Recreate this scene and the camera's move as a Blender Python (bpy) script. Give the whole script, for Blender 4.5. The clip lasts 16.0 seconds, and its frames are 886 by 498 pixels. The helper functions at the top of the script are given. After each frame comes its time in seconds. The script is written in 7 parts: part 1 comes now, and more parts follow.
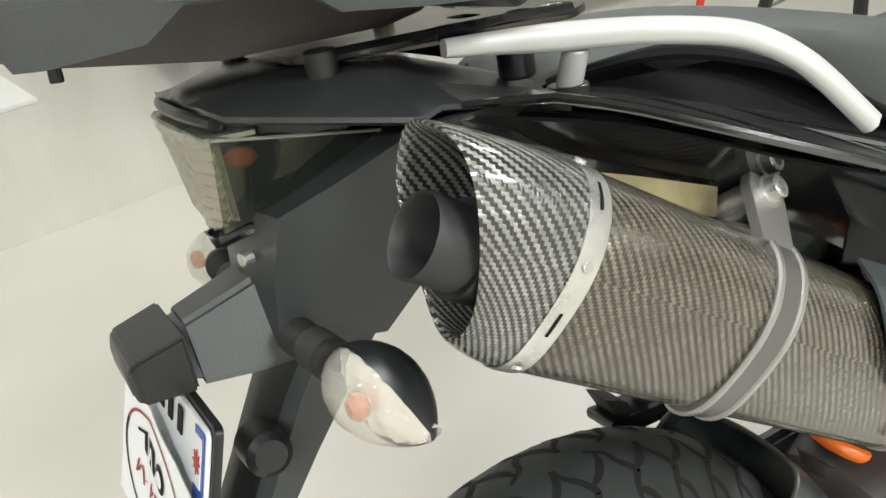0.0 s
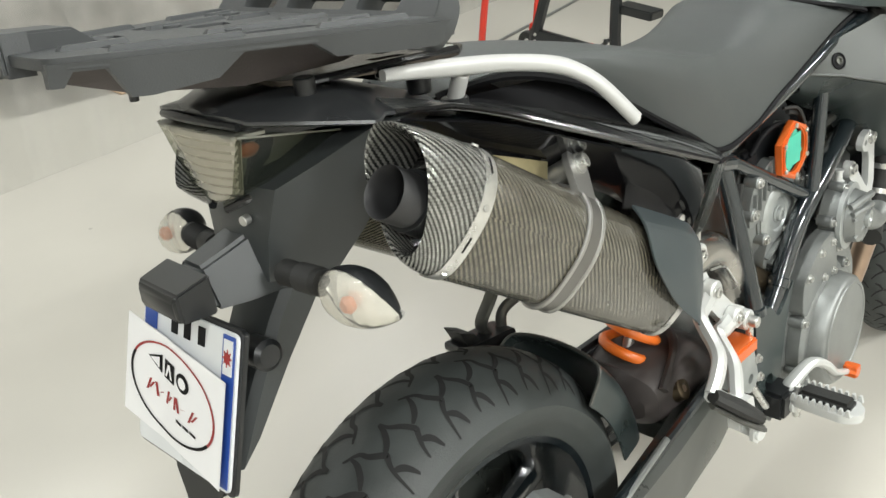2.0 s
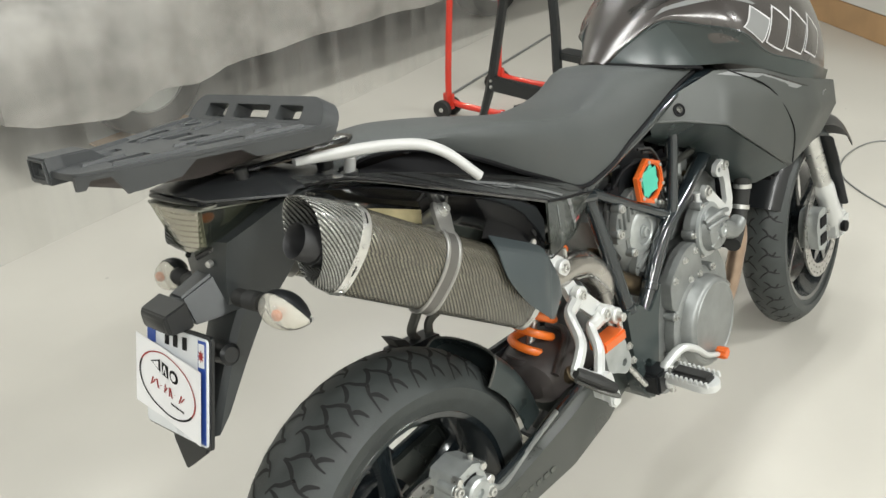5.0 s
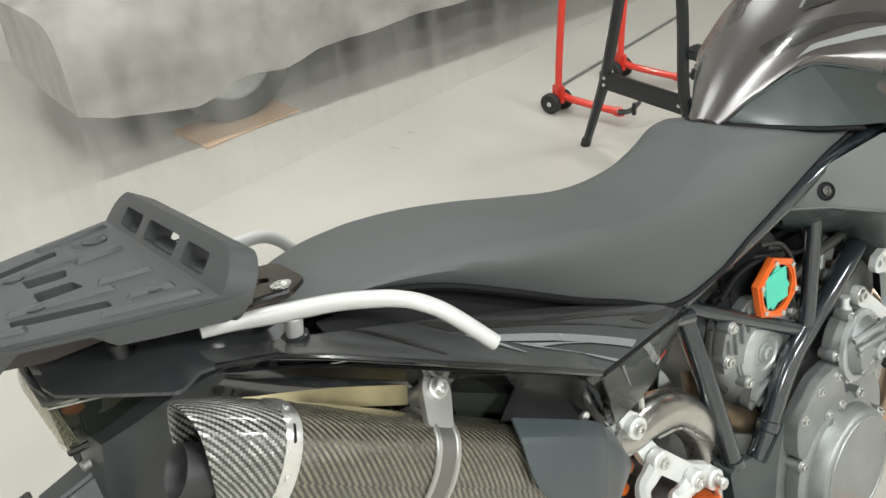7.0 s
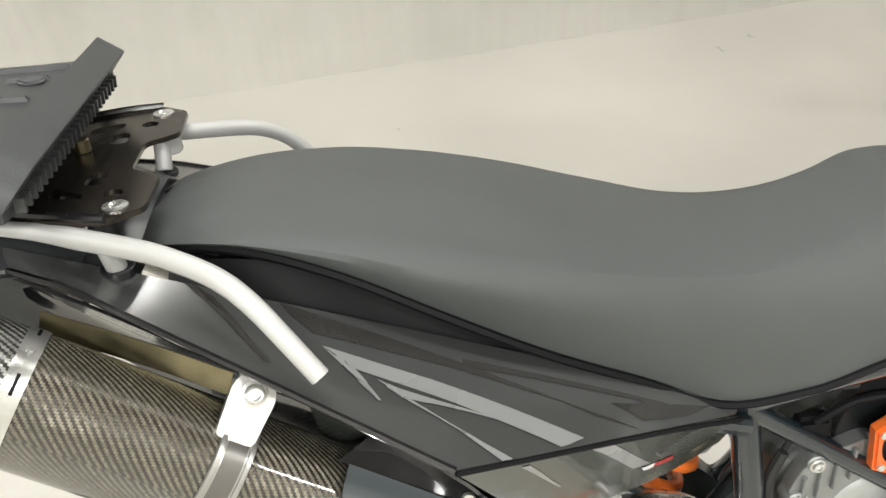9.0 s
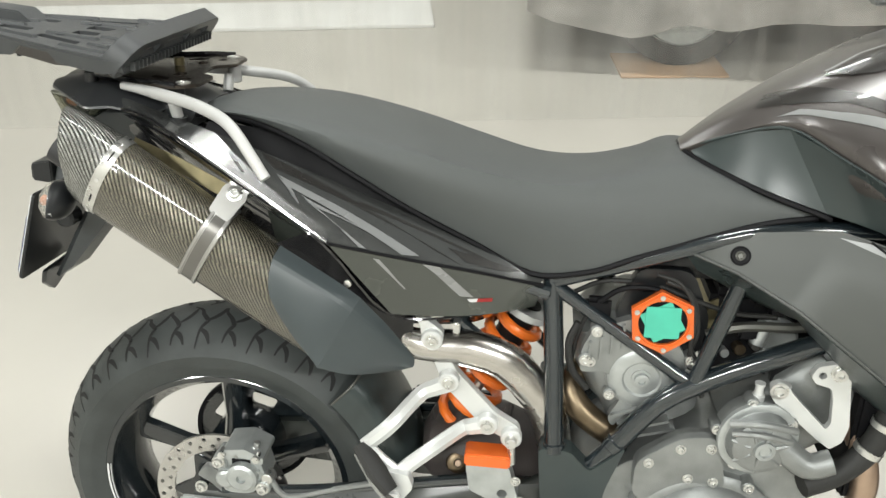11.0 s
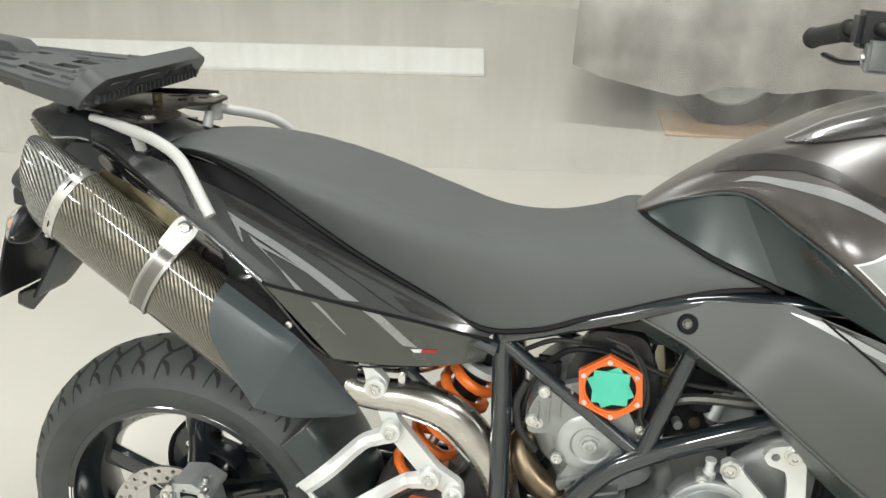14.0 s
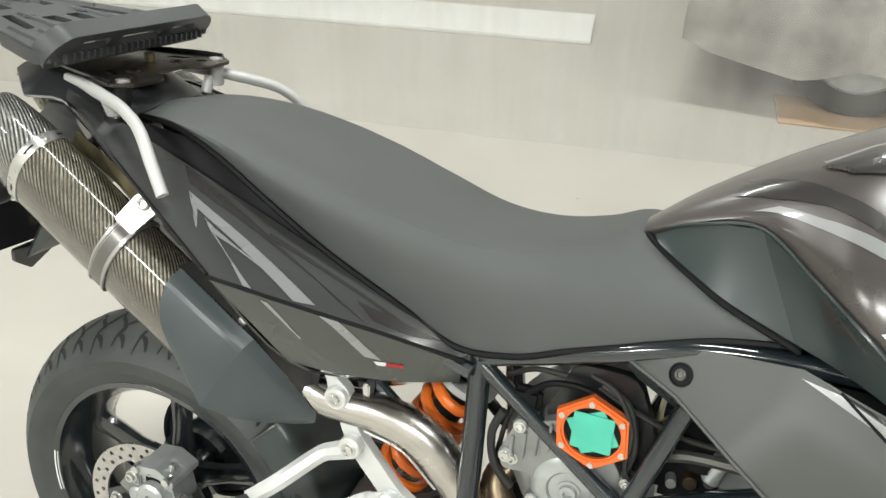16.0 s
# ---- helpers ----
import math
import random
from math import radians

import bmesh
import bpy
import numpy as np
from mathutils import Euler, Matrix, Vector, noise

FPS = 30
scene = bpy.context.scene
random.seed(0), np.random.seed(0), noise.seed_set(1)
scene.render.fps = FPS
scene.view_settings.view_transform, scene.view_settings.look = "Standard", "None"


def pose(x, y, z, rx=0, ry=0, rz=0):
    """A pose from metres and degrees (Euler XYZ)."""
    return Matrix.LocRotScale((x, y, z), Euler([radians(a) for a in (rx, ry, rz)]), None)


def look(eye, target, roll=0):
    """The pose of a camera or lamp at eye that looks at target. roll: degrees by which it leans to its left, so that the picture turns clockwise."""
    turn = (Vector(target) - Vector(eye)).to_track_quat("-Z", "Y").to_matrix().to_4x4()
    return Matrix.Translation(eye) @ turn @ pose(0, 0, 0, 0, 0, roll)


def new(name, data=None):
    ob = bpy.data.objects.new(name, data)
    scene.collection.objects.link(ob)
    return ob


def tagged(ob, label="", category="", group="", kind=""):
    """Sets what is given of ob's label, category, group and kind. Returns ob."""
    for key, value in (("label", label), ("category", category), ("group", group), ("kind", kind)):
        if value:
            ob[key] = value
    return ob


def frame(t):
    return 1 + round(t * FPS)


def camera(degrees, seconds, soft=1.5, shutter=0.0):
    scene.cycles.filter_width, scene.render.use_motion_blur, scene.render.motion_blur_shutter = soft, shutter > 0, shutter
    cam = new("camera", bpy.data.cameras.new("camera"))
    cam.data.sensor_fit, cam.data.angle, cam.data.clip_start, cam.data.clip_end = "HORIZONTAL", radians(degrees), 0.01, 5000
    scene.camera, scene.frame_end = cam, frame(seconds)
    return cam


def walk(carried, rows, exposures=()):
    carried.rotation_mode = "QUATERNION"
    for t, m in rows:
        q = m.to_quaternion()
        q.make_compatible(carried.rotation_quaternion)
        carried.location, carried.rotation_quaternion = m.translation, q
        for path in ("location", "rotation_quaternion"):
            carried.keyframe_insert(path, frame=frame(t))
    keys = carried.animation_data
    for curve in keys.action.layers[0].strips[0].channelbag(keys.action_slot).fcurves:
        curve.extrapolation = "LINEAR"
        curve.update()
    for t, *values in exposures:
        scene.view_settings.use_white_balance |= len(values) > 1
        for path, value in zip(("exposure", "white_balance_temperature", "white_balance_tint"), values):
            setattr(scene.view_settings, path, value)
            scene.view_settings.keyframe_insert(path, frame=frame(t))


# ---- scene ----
cam = camera(54.5, 16.0)
PATH = [
    (0, (-0.364, -0.309, 1.194), (0.491, 1.176, 0.162), -3.9),
    (0.5, (-0.397, -0.318, 1.21), (0.454, 1.166, 0.175), -3.7),
    (1, (-0.464, -0.338, 1.22), (0.524, 1.05, 0.173), -0.5),
    (1.5, (-0.56, -0.385, 1.252), (0.606, 0.872, 0.222), 1.4),
    (2, (-0.614, -0.448, 1.305), (0.625, 0.734, 0.272), 1.4),
    (2.5, (-0.695, -0.593, 1.359), (0.569, 0.601, 0.37), -0.1),
    (3, (-0.772, -0.721, 1.379), (0.506, 0.482, 0.42), -1.2),
    (3.2, (-0.799, -0.766, 1.387), (0.49, 0.455, 0.466), -1.8),
    (5.3, (-0.716, -0.795, 1.501), (0.509, 0.429, 0.501), -2.8),
    (5.5, (-0.663, -0.736, 1.497), (0.554, 0.475, 0.472), -2.7),
    (6, (-0.576, -0.599, 1.496), (0.669, 0.56, 0.444), -2.1),
    (6.5, (-0.447, -0.54, 1.492), (0.746, 0.666, 0.432), -3.0),
    (7, (-0.291, -0.538, 1.491), (0.685, 0.858, 0.442), -5.2),
    (7.5, (-0.196, -0.506, 1.474), (0.659, 0.933, 0.38), -3.3),
    (8, (-0.06, -0.403, 1.455), (0.551, 1.049, 0.222), -1.1),
    (8.5, (0.055, -0.361, 1.442), (0.473, 1.107, 0.15), -0.1),
    (9, (0.187, -0.452, 1.45), (0.324, 1.07, 0.161), -1.9),
    (9.5, (0.306, -0.564, 1.467), (0.204, 1.001, 0.226), -0.4),
    (10, (0.367, -0.729, 1.484), (0.231, 0.887, 0.313), -0.2),
    (10.2, (0.377, -0.802, 1.503), (0.267, 0.822, 0.341), 0.5),
    (12.3, (0.676, -1.1, 1.539), (0.289, 0.579, 0.524), 0.1),
    (12.5, (0.676, -1.097, 1.536), (0.289, 0.582, 0.52), 0.3),
    (13, (0.697, -1.087, 1.537), (0.293, 0.59, 0.524), 0.0),
    (13.5, (0.684, -1.031, 1.518), (0.279, 0.65, 0.513), -0.1),
    (14, (0.668, -0.96, 1.528), (0.299, 0.723, 0.513), 0.8),
    (14.5, (0.634, -0.894, 1.525), (0.344, 0.804, 0.508), 1.9),
    (15, (0.656, -0.846, 1.509), (0.379, 0.836, 0.463), 1.6),
    (15.5, (0.749, -0.781, 1.516), (0.266, 0.831, 0.435), 0.5),
    (16, (0.808, -0.749, 1.507), (0.187, 0.801, 0.406), 1.0),
]
EXPOSURE = [(0, 0.20, 6520, 10), (2, 0.13, 6500, 10), (3, 0.08, 6520, 10), (6, 0.02, 6450, 11), (7, 0.13, 6390, 11), (7.7, 0.12, 6600, 12), (8.5, 0.18, 6700, 13), (10, 0.11, 6560, 11), (12.5, 0.07, 6520, 10.2), (16, 0.11, 6530, 10.5)]
walk(cam, [(t, look(eye, target, roll)) for t, eye, target, roll in PATH], EXPOSURE)
# ---------------------------------------------------------------- light
world = bpy.data.worlds.new("world")
scene.world = world
world.use_nodes = True
world.node_tree.nodes["Background"].inputs[0].default_value = (0.80, 0.86, 1.0, 1)
world.node_tree.nodes["Background"].inputs[1].default_value = 0.05


def ceiling_lamp(x, y, sx, sy, power, turn=0.0, color=(0.974, 1.0, 0.962)):
    data = bpy.data.lights.new("ceiling_lamp", "AREA")
    data.shape, data.size, data.size_y, data.energy, data.color = "RECTANGLE", sx, sy, power, color
    ob = new("ceiling_lamp", data)
    ob.matrix_world = pose(x, y, 3.13, 0, 0, turn)
    return ob


for lx in (-2.2, 0.2, 2.6):
    for ly in (-2.6, 0.35, 3.1):
        ceiling_lamp(lx, ly, 0.9, 0.12, {-2.6: 102, 0.35: 31, 3.1: 35}[ly], 0)

# ---------------------------------------------------------------- geometry helpers
LEAN = 11.04  # the motorcycle rests on its side stand


def V(*a):
    return Vector(a)


def shade(bm, sharp=0.62):
    bmesh.ops.recalc_face_normals(bm, faces=bm.faces)
    for f in bm.faces:
        f.smooth = True
    for e in bm.edges:
        e.smooth = not (len(e.link_faces) == 2 and e.calc_face_angle(0.0) > sharp)


def part(name, bm, material, parent=None, label="", keep=False):
    """One mesh object, under a thing or a part when a parent is given."""
    if not keep:
        shade(bm)
    me = bpy.data.meshes.new(name)
    bm.to_mesh(me)
    bm.free()
    me.materials.append(material)
    ob = new(name, me)
    if parent is not None:
        ob.parent = parent
    if label:
        ob["label"] = label
    return ob


def again(ob, parent, matrix):
    """Another object on the same mesh."""
    o = bpy.data.objects.new(ob.name.split(".")[0], ob.data)
    scene.collection.objects.link(o)
    o.parent = parent
    o.matrix_basis = matrix
    if "label" in ob:
        o["label"] = ob["label"]
    return o


def cr(pts, n=8, closed=False):
    """A smooth line through points."""
    p = [Vector(q) for q in pts]
    out = []
    m = len(p)
    for i in range(m if closed else m - 1):
        if closed:
            a, b, c, d = p[i - 1], p[i], p[(i + 1) % m], p[(i + 2) % m]
        else:
            b, c = p[i], p[i + 1]
            a = p[i - 1] if i else b * 2 - c
            d = p[i + 2] if i + 2 < m else c * 2 - b
        for k in range(n):
            t = k / n
            out.append(0.5 * ((2 * b) + (c - a) * t + (2 * a - 5 * b + 4 * c - d) * t * t + (3 * b - a - 3 * c + d) * t ** 3))
    if not closed:
        out.append(p[-1])
    return out


def rings(bm, secs, cap=True, closed=False, uv=None):
    """Skin over a row of rings with the same number of points."""
    vs = [[bm.verts.new(q) for q in s] for s in secs]
    n = len(vs[0])
    lay = bm.loops.layers.uv.verify() if uv else None
    pairs = list(range(len(vs) - 1)) + ([len(vs) - 1] if closed else [])
    for i in pairs:
        a, b = vs[i], vs[(i + 1) % len(vs)]
        for j in range(n):
            k = (j + 1) % n
            f = bm.faces.new((a[j], a[k], b[k], b[j]))
            if uv:
                for l, (ri, rj) in zip(f.loops, ((i, j), (i, j + 1), (i + 1, j + 1), (i + 1, j))):
                    l[lay].uv = uv(ri, rj)
    if cap and not closed:
        bm.faces.new(vs[0])
        bm.faces.new(vs[-1])
    return bm


def tube(pts, r, n=10, smooth=8, bm=None, flat=1.0, up=None):
    """A round bar along a smooth line; r may be a number or a row of radii."""
    bm = bm or bmesh.new()
    line = cr(pts, smooth) if smooth else [Vector(p) for p in pts]
    m = len(line)
    side = None
    secs = []
    for i, p in enumerate(line):
        t = (line[min(i + 1, m - 1)] - line[max(i - 1, 0)]).normalized()
        if up is not None:
            side = t.cross(Vector(up)).normalized()
        elif side is None:
            side = t.cross(V(0, 0, 1) if abs(t.z) < 0.9 else V(0, 1, 0)).normalized()
        else:
            side = (side - t * side.dot(t)).normalized()
        w = side.cross(t)
        if isinstance(r, (int, float)):
            rr = r
        else:
            q = i / (m - 1) * (len(r) - 1)
            k = min(int(q), len(r) - 2)
            rr = r[k] + (r[k + 1] - r[k]) * (q - k)
        secs.append([p + side * (math.cos(a) * rr) + w * (math.sin(a) * rr * flat) for a in (2 * math.pi * j / n for j in range(n))])
    return rings(bm, secs)


def basis(axis):
    t = Vector(axis).normalized()
    s = t.cross(V(0, 0, 1) if abs(t.z) < 0.95 else V(1, 0, 0)).normalized()
    return t, s, s.cross(t)


def lathe(profile, origin, axis, n=24, bm=None, closed=False, cap=True):
    """Turn a profile of (along, radius) about an axis."""
    bm = bm or bmesh.new()
    t, s, w = basis(axis)
    o = Vector(origin)
    secs = [[o + t * a + (s * math.cos(q) + w * math.sin(q)) * max(r, 1e-4) for q in (2 * math.pi * j / n for j in range(n))] for a, r in profile]
    return rings(bm, secs, cap=cap, closed=closed)


def cyl(a, b, r, n=16, bm=None, chamfer=0.0):
    a, b = Vector(a), Vector(b)
    h = (b - a).length
    c = chamfer or min(r, h) * 0.12
    return lathe([(0, r - c), (c, r), (h - c, r), (h, r - c)], a, b - a, n, bm)


def prism(outline, holes, put, d0, d1, bevel=0.0, seg=2):
    """A plate of any outline with real holes; put(u, v, d) lays it into space."""
    bm = bmesh.new()
    es = []
    for loop in [outline] + list(holes):
        vs = [bm.verts.new(put(u, v, d0)) for u, v in loop]
        es += [bm.edges.new((vs[i], vs[(i + 1) % len(vs)])) for i in range(len(vs))]
    bmesh.ops.triangle_fill(bm, edges=es, use_beauty=True, use_dissolve=False)
    base = list(bm.faces)
    res = bmesh.ops.extrude_face_region(bm, geom=base)
    moved = [g for g in res["geom"] if isinstance(g, bmesh.types.BMVert)]
    shift = put(0, 0, d1) - put(0, 0, d0)
    for v in moved:
        v.co += shift
    bmesh.ops.recalc_face_normals(bm, faces=bm.faces)
    if bevel:
        edges = [e for e in bm.edges if len(e.link_faces) == 2 and e.calc_face_angle(0) > 1.2 and
                 abs((e.verts[0].co - e.verts[1].co).normalized().dot(shift.normalized())) < 0.5]
        bmesh.ops.bevel(bm, geom=edges, offset=bevel, segments=seg, affect="EDGES", clamp_overlap=True)
    return bm


def XZ(u, v, d):
    return V(u, d, v)


def XY(u, v, d):
    return V(u, v, d)


def YZ(u, v, d):
    return V(d, u, v)


def circle(cx, cy, r, n=16, start=0.0):
    return [(cx + r * math.cos(start + 2 * math.pi * i / n), cy + r * math.sin(start + 2 * math.pi * i / n)) for i in range(n)]


def rounded(pts, r, n=4):
    """Round the corners of an outline."""
    out = []
    m = len(pts)
    for i in range(m):
        a, b, c = (Vector((*pts[(i + k) % m], 0)) for k in (-1, 0, 1))
        u, w = (a - b), (c - b)
        k = min(r, u.length * 0.45, w.length * 0.45)
        p, q = b + u.normalized() * k, b + w.normalized() * k
        for j in range(n + 1):
            t = j / n
            s = p * (1 - t) ** 2 + b * (2 * t * (1 - t)) + q * t * t
            out.append((s.x, s.y))
    return out


def box(x0, x1, y0, y1, z0, z1, bevel=0.004, seg=2, bm=None):
    bm2 = bmesh.new()
    bmesh.ops.create_cube(bm2, size=1)
    for v in bm2.verts:
        v.co = V((x0 + x1) / 2 + v.co.x * (x1 - x0), (y0 + y1) / 2 + v.co.y * (y1 - y0), (z0 + z1) / 2 + v.co.z * (z1 - z0))
    if bevel:
        bmesh.ops.bevel(bm2, geom=list(bm2.edges), offset=bevel, segments=seg, affect="EDGES", clamp_overlap=True)
    if bm is None:
        return bm2
    me = bpy.data.meshes.new("tmp")
    bm2.to_mesh(me)
    bm2.free()
    bm.from_mesh(me)
    bpy.data.meshes.remove(me)
    return bm


def move(bm, m, verts=None):
    bmesh.ops.transform(bm, matrix=m, verts=verts or bm.verts)
    return bm


class Sheet:
    """A smooth surface through rows of points, for body panels."""

    def __init__(self, rows, nu=6, nv=6, linear_v=False, linear_u=False):
        self.rows = rows
        self.nu, self.nv, self.linear_v, self.linear_u = nu, nv, linear_v, linear_u

    def at(self, u, v):
        col = []
        for r in self.rows:
            col.append(self._on(r, u, self.linear_u))
        return self._on(col, v, self.linear_v)

    @staticmethod
    def _on(p, t, linear):
        p = [Vector(q) for q in p]
        m = len(p) - 1
        q = min(max(t, 0), 1) * m
        i = min(int(q), m - 1)
        t = q - i
        b, c = p[i], p[i + 1]
        if linear or m == 1:
            return b.lerp(c, t)
        a = p[i - 1] if i else b * 2 - c
        d = p[i + 2] if i + 2 <= m else c * 2 - b
        return 0.5 * ((2 * b) + (c - a) * t + (2 * a - 5 * b + 4 * c - d) * t * t + (3 * b - a - 3 * c + d) * t ** 3)

    def normal(self, u, v):
        e = 1e-3
        a = self.at(min(u + e, 1), v) - self.at(max(u - e, 0), v)
        b = self.at(u, min(v + e, 1)) - self.at(u, max(v - e, 0))
        return a.cross(b).normalized()

    def mesh(self, thick, flip=False):
        """The panel with its thickness on the far side from its normal."""
        bm = bmesh.new()
        mu, mv = self.nu * (len(self.rows[0]) - 1), self.nv * (len(self.rows) - 1)
        s = -1 if flip else 1
        top, bot = [], []
        for j in range(mv + 1):
            top.append([bm.verts.new(self.at(i / mu, j / mv)) for i in range(mu + 1)])
            bot.append([bm.verts.new(self.at(i / mu, j / mv) - self.normal(i / mu, j / mv) * thick * s) for i in range(mu + 1)])
        for g in (top, bot):
            for j in range(mv):
                for i in range(mu):
                    bm.faces.new((g[j][i], g[j][i + 1], g[j + 1][i + 1], g[j + 1][i]))
        rim = [(0, i) for i in range(mu)] + [(j, mu) for j in range(mv)] + [(mv, i) for i in range(mu, 0, -1)] + [(j, 0) for j in range(mv, 0, -1)]
        for k in range(len(rim)):
            (j, i), (j2, i2) = rim[k], rim[(k + 1) % len(rim)]
            bm.faces.new((top[j][i], top[j2][i2], bot[j2][i2], bot[j][i]))
        return bm

    def near(self, p):
        """The sheet's own coordinates next to a point."""
        u0, u1, v0, v1, best = 0.0, 1.0, 0.0, 1.0, (0.5, 0.5)
        for _ in range(4):
            best = min(((u0 + (u1 - u0) * i / 10, v0 + (v1 - v0) * j / 10) for i in range(11) for j in range(11)), key=lambda q: (self.at(*q) - p).length_squared)
            du, dv = (u1 - u0) / 6, (v1 - v0) / 6
            u0, u1, v0, v1 = max(0, best[0] - du), min(1, best[0] + du), max(0, best[1] - dv), min(1, best[1] + dv)
        return best

    def sticker(self, quads, lift=0.0008, n=10):
        """Thin film with straight edges on the outside of the panel, from its corners in space."""
        bm = bmesh.new()
        for q in quads:
            a, b, c, d = (Vector(p) for p in q)
            g = []
            for j in range(4):
                row = []
                for i in range(n + 1):
                    u, v = self.near(a.lerp(b, i / n).lerp(d.lerp(c, i / n), j / 3))
                    nr = self.normal(u, v)
                    row.append(bm.verts.new(self.at(u, v) + (nr if nr.y < 0 else -nr) * lift))
                g.append(row)
            for j in range(3):
                for i in range(n):
                    bm.faces.new((g[j][i], g[j][i + 1], g[j + 1][i + 1], g[j + 1][i]))
        return bm

    def decal(self, quads, lift=0.0008, flip=False, n=10):
        """Thin film on the panel, from four-cornered patches in its own coordinates."""
        bm = bmesh.new()
        s = -1 if flip else 1
        for a, b, c, d in quads:
            for side in (lift, lift * 0.3):
                g = []
                for j in range(4):
                    row = []
                    for i in range(n + 1):
                        t, w = i / n, j / 3
                        u = (a[0] * (1 - t) + b[0] * t) * (1 - w) + (d[0] * (1 - t) + c[0] * t) * w
                        v = (a[1] * (1 - t) + b[1] * t) * (1 - w) + (d[1] * (1 - t) + c[1] * t) * w
                        row.append(bm.verts.new(self.at(u, v) + self.normal(u, v) * side * s))
                    g.append(row)
                if side == lift:
                    for j in range(3):
                        for i in range(n):
                            bm.faces.new((g[j][i], g[j][i + 1], g[j + 1][i + 1], g[j + 1][i]))
        return bm


# ---------------------------------------------------------------- materials
def material(name, color, rough=0.5, metal=0.0, coat=0.0, bump=0.0, scale=200.0, vary=0.12, vscale=8.0, spec=0.5, wear=0.0, rvary=0.1, sheen=0.0):
    """A surface with grain and a slower mottling, in metres."""
    m = bpy.data.materials.new(name)
    m.use_nodes = True
    nt = m.node_tree
    b = nt.nodes["Principled BSDF"]
    b.inputs["Roughness"].default_value = rough
    b.inputs["Metallic"].default_value = metal
    b.inputs["Coat Weight"].default_value = coat
    b.inputs["Coat Roughness"].default_value = 0.06
    b.inputs["Specular IOR Level"].default_value = spec
    if sheen:
        b.inputs["Sheen Weight"].default_value = sheen
        b.inputs["Sheen Roughness"].default_value = 0.5
    tc = nt.nodes.new("ShaderNodeTexCoord")
    n1 = nt.nodes.new("ShaderNodeTexNoise")
    n1.inputs["Scale"].default_value = vscale
    n1.inputs["Detail"].default_value = 6
    nt.links.new(tc.outputs["Object"], n1.inputs["Vector"])
    n2 = nt.nodes.new("ShaderNodeTexNoise")
    n2.inputs["Scale"].default_value = scale
    n2.inputs["Detail"].default_value = 3
    nt.links.new(tc.outputs["Object"], n2.inputs["Vector"])
    ramp = nt.nodes.new("ShaderNodeMapRange")
    ramp.inputs[1].default_value, ramp.inputs[2].default_value = 0.12, 0.88
    ramp.inputs[3].default_value, ramp.inputs[4].default_value = 1 - 1.8 * vary, 1 + 1.8 * vary
    nt.links.new(n1.outputs[0], ramp.inputs[0])
    mul = nt.nodes.new("ShaderNodeVectorMath")
    mul.operation = "SCALE"
    mul.inputs[0].default_value = color
    nt.links.new(ramp.outputs[0], mul.inputs["Scale"])
    nt.links.new(mul.outputs[0], b.inputs["Base Color"])
    rr = nt.nodes.new("ShaderNodeMapRange")
    rr.inputs[1].default_value, rr.inputs[2].default_value = 0.15, 0.85
    rr.inputs[3].default_value, rr.inputs[4].default_value = max(rough - rvary, 0.02), min(rough + rvary, 1)
    nt.links.new(n2.outputs[0] if wear else n1.outputs[0], rr.inputs[0])
    nt.links.new(rr.outputs[0], b.inputs["Roughness"])
    if bump:
        bp = nt.nodes.new("ShaderNodeBump")
        bp.inputs["Strength"].default_value = bump
        bp.inputs["Distance"].default_value = 0.001
        nt.links.new(n2.outputs[0], bp.inputs["Height"])
        nt.links.new(bp.outputs[0], b.inputs["Normal"])
    return m


M_PLASTIC = material("textured_black_plastic", (0.036, 0.040, 0.041), 0.4, bump=0.25, scale=900, spec=0.45)
M_RACK = material("rack_plastic", (0.043, 0.046, 0.048), 0.46, bump=0.3, scale=700, spec=0.5)
M_SATIN = material("satin_black_plastic", (0.010, 0.011, 0.012), 0.34, spec=0.5, vary=0.08)
M_TAIL = material("tail_lacquer", (0.03, 0.032, 0.034), 0.3, coat=0.0, vary=0.08, spec=0.8)
M_OUTLET = material("matt_black_outlet", (0.020, 0.020, 0.021), 0.55, vary=0.12, vscale=30, bump=0.15, scale=600)
M_SHIELD = material("satin_black_shield", (0.044, 0.055, 0.059), 0.36, spec=0.5, vary=0.08)
M_SHROUD = material("dark_green_black_plastic", (0.030, 0.040, 0.040), 0.3, spec=0.5, bump=0.1, scale=900)
M_GLOSS = material("gloss_black_paint", (0.008, 0.008, 0.009), 0.12, coat=1.0, vary=0.05, rvary=0.05)
M_ANTHRA = material("anthracite_metallic_paint", (0.052, 0.045, 0.042), 0.3, metal=0.3, coat=1.0, vary=0.06, scale=2500, bump=0.06)
M_PANEL = material("charcoal_lacquer", (0.052, 0.054, 0.053), 0.22, metal=0.15, coat=1.0, vary=0.06, scale=2500, bump=0.05)
M_SHROUD_PAINT = material("shroud_paint", (0.06, 0.064, 0.06), 0.5, metal=0.15, coat=0.0, vary=0.06, scale=2500, bump=0.05)
M_SWING = material("swingarm_paint", (0.026, 0.030, 0.027), 0.30, coat=0.5, vary=0.15, vscale=10)
M_GREY = material("grey_metallic_paint", (0.052, 0.058, 0.050), 0.26, metal=0.35, coat=0.7, vary=0.06, scale=2500, bump=0.06)
M_ANTHRA.node_tree.nodes["Principled BSDF"].inputs["Coat Roughness"].default_value = 0.26
M_PANEL.node_tree.nodes["Principled BSDF"].inputs["Coat Roughness"].default_value = 0.15
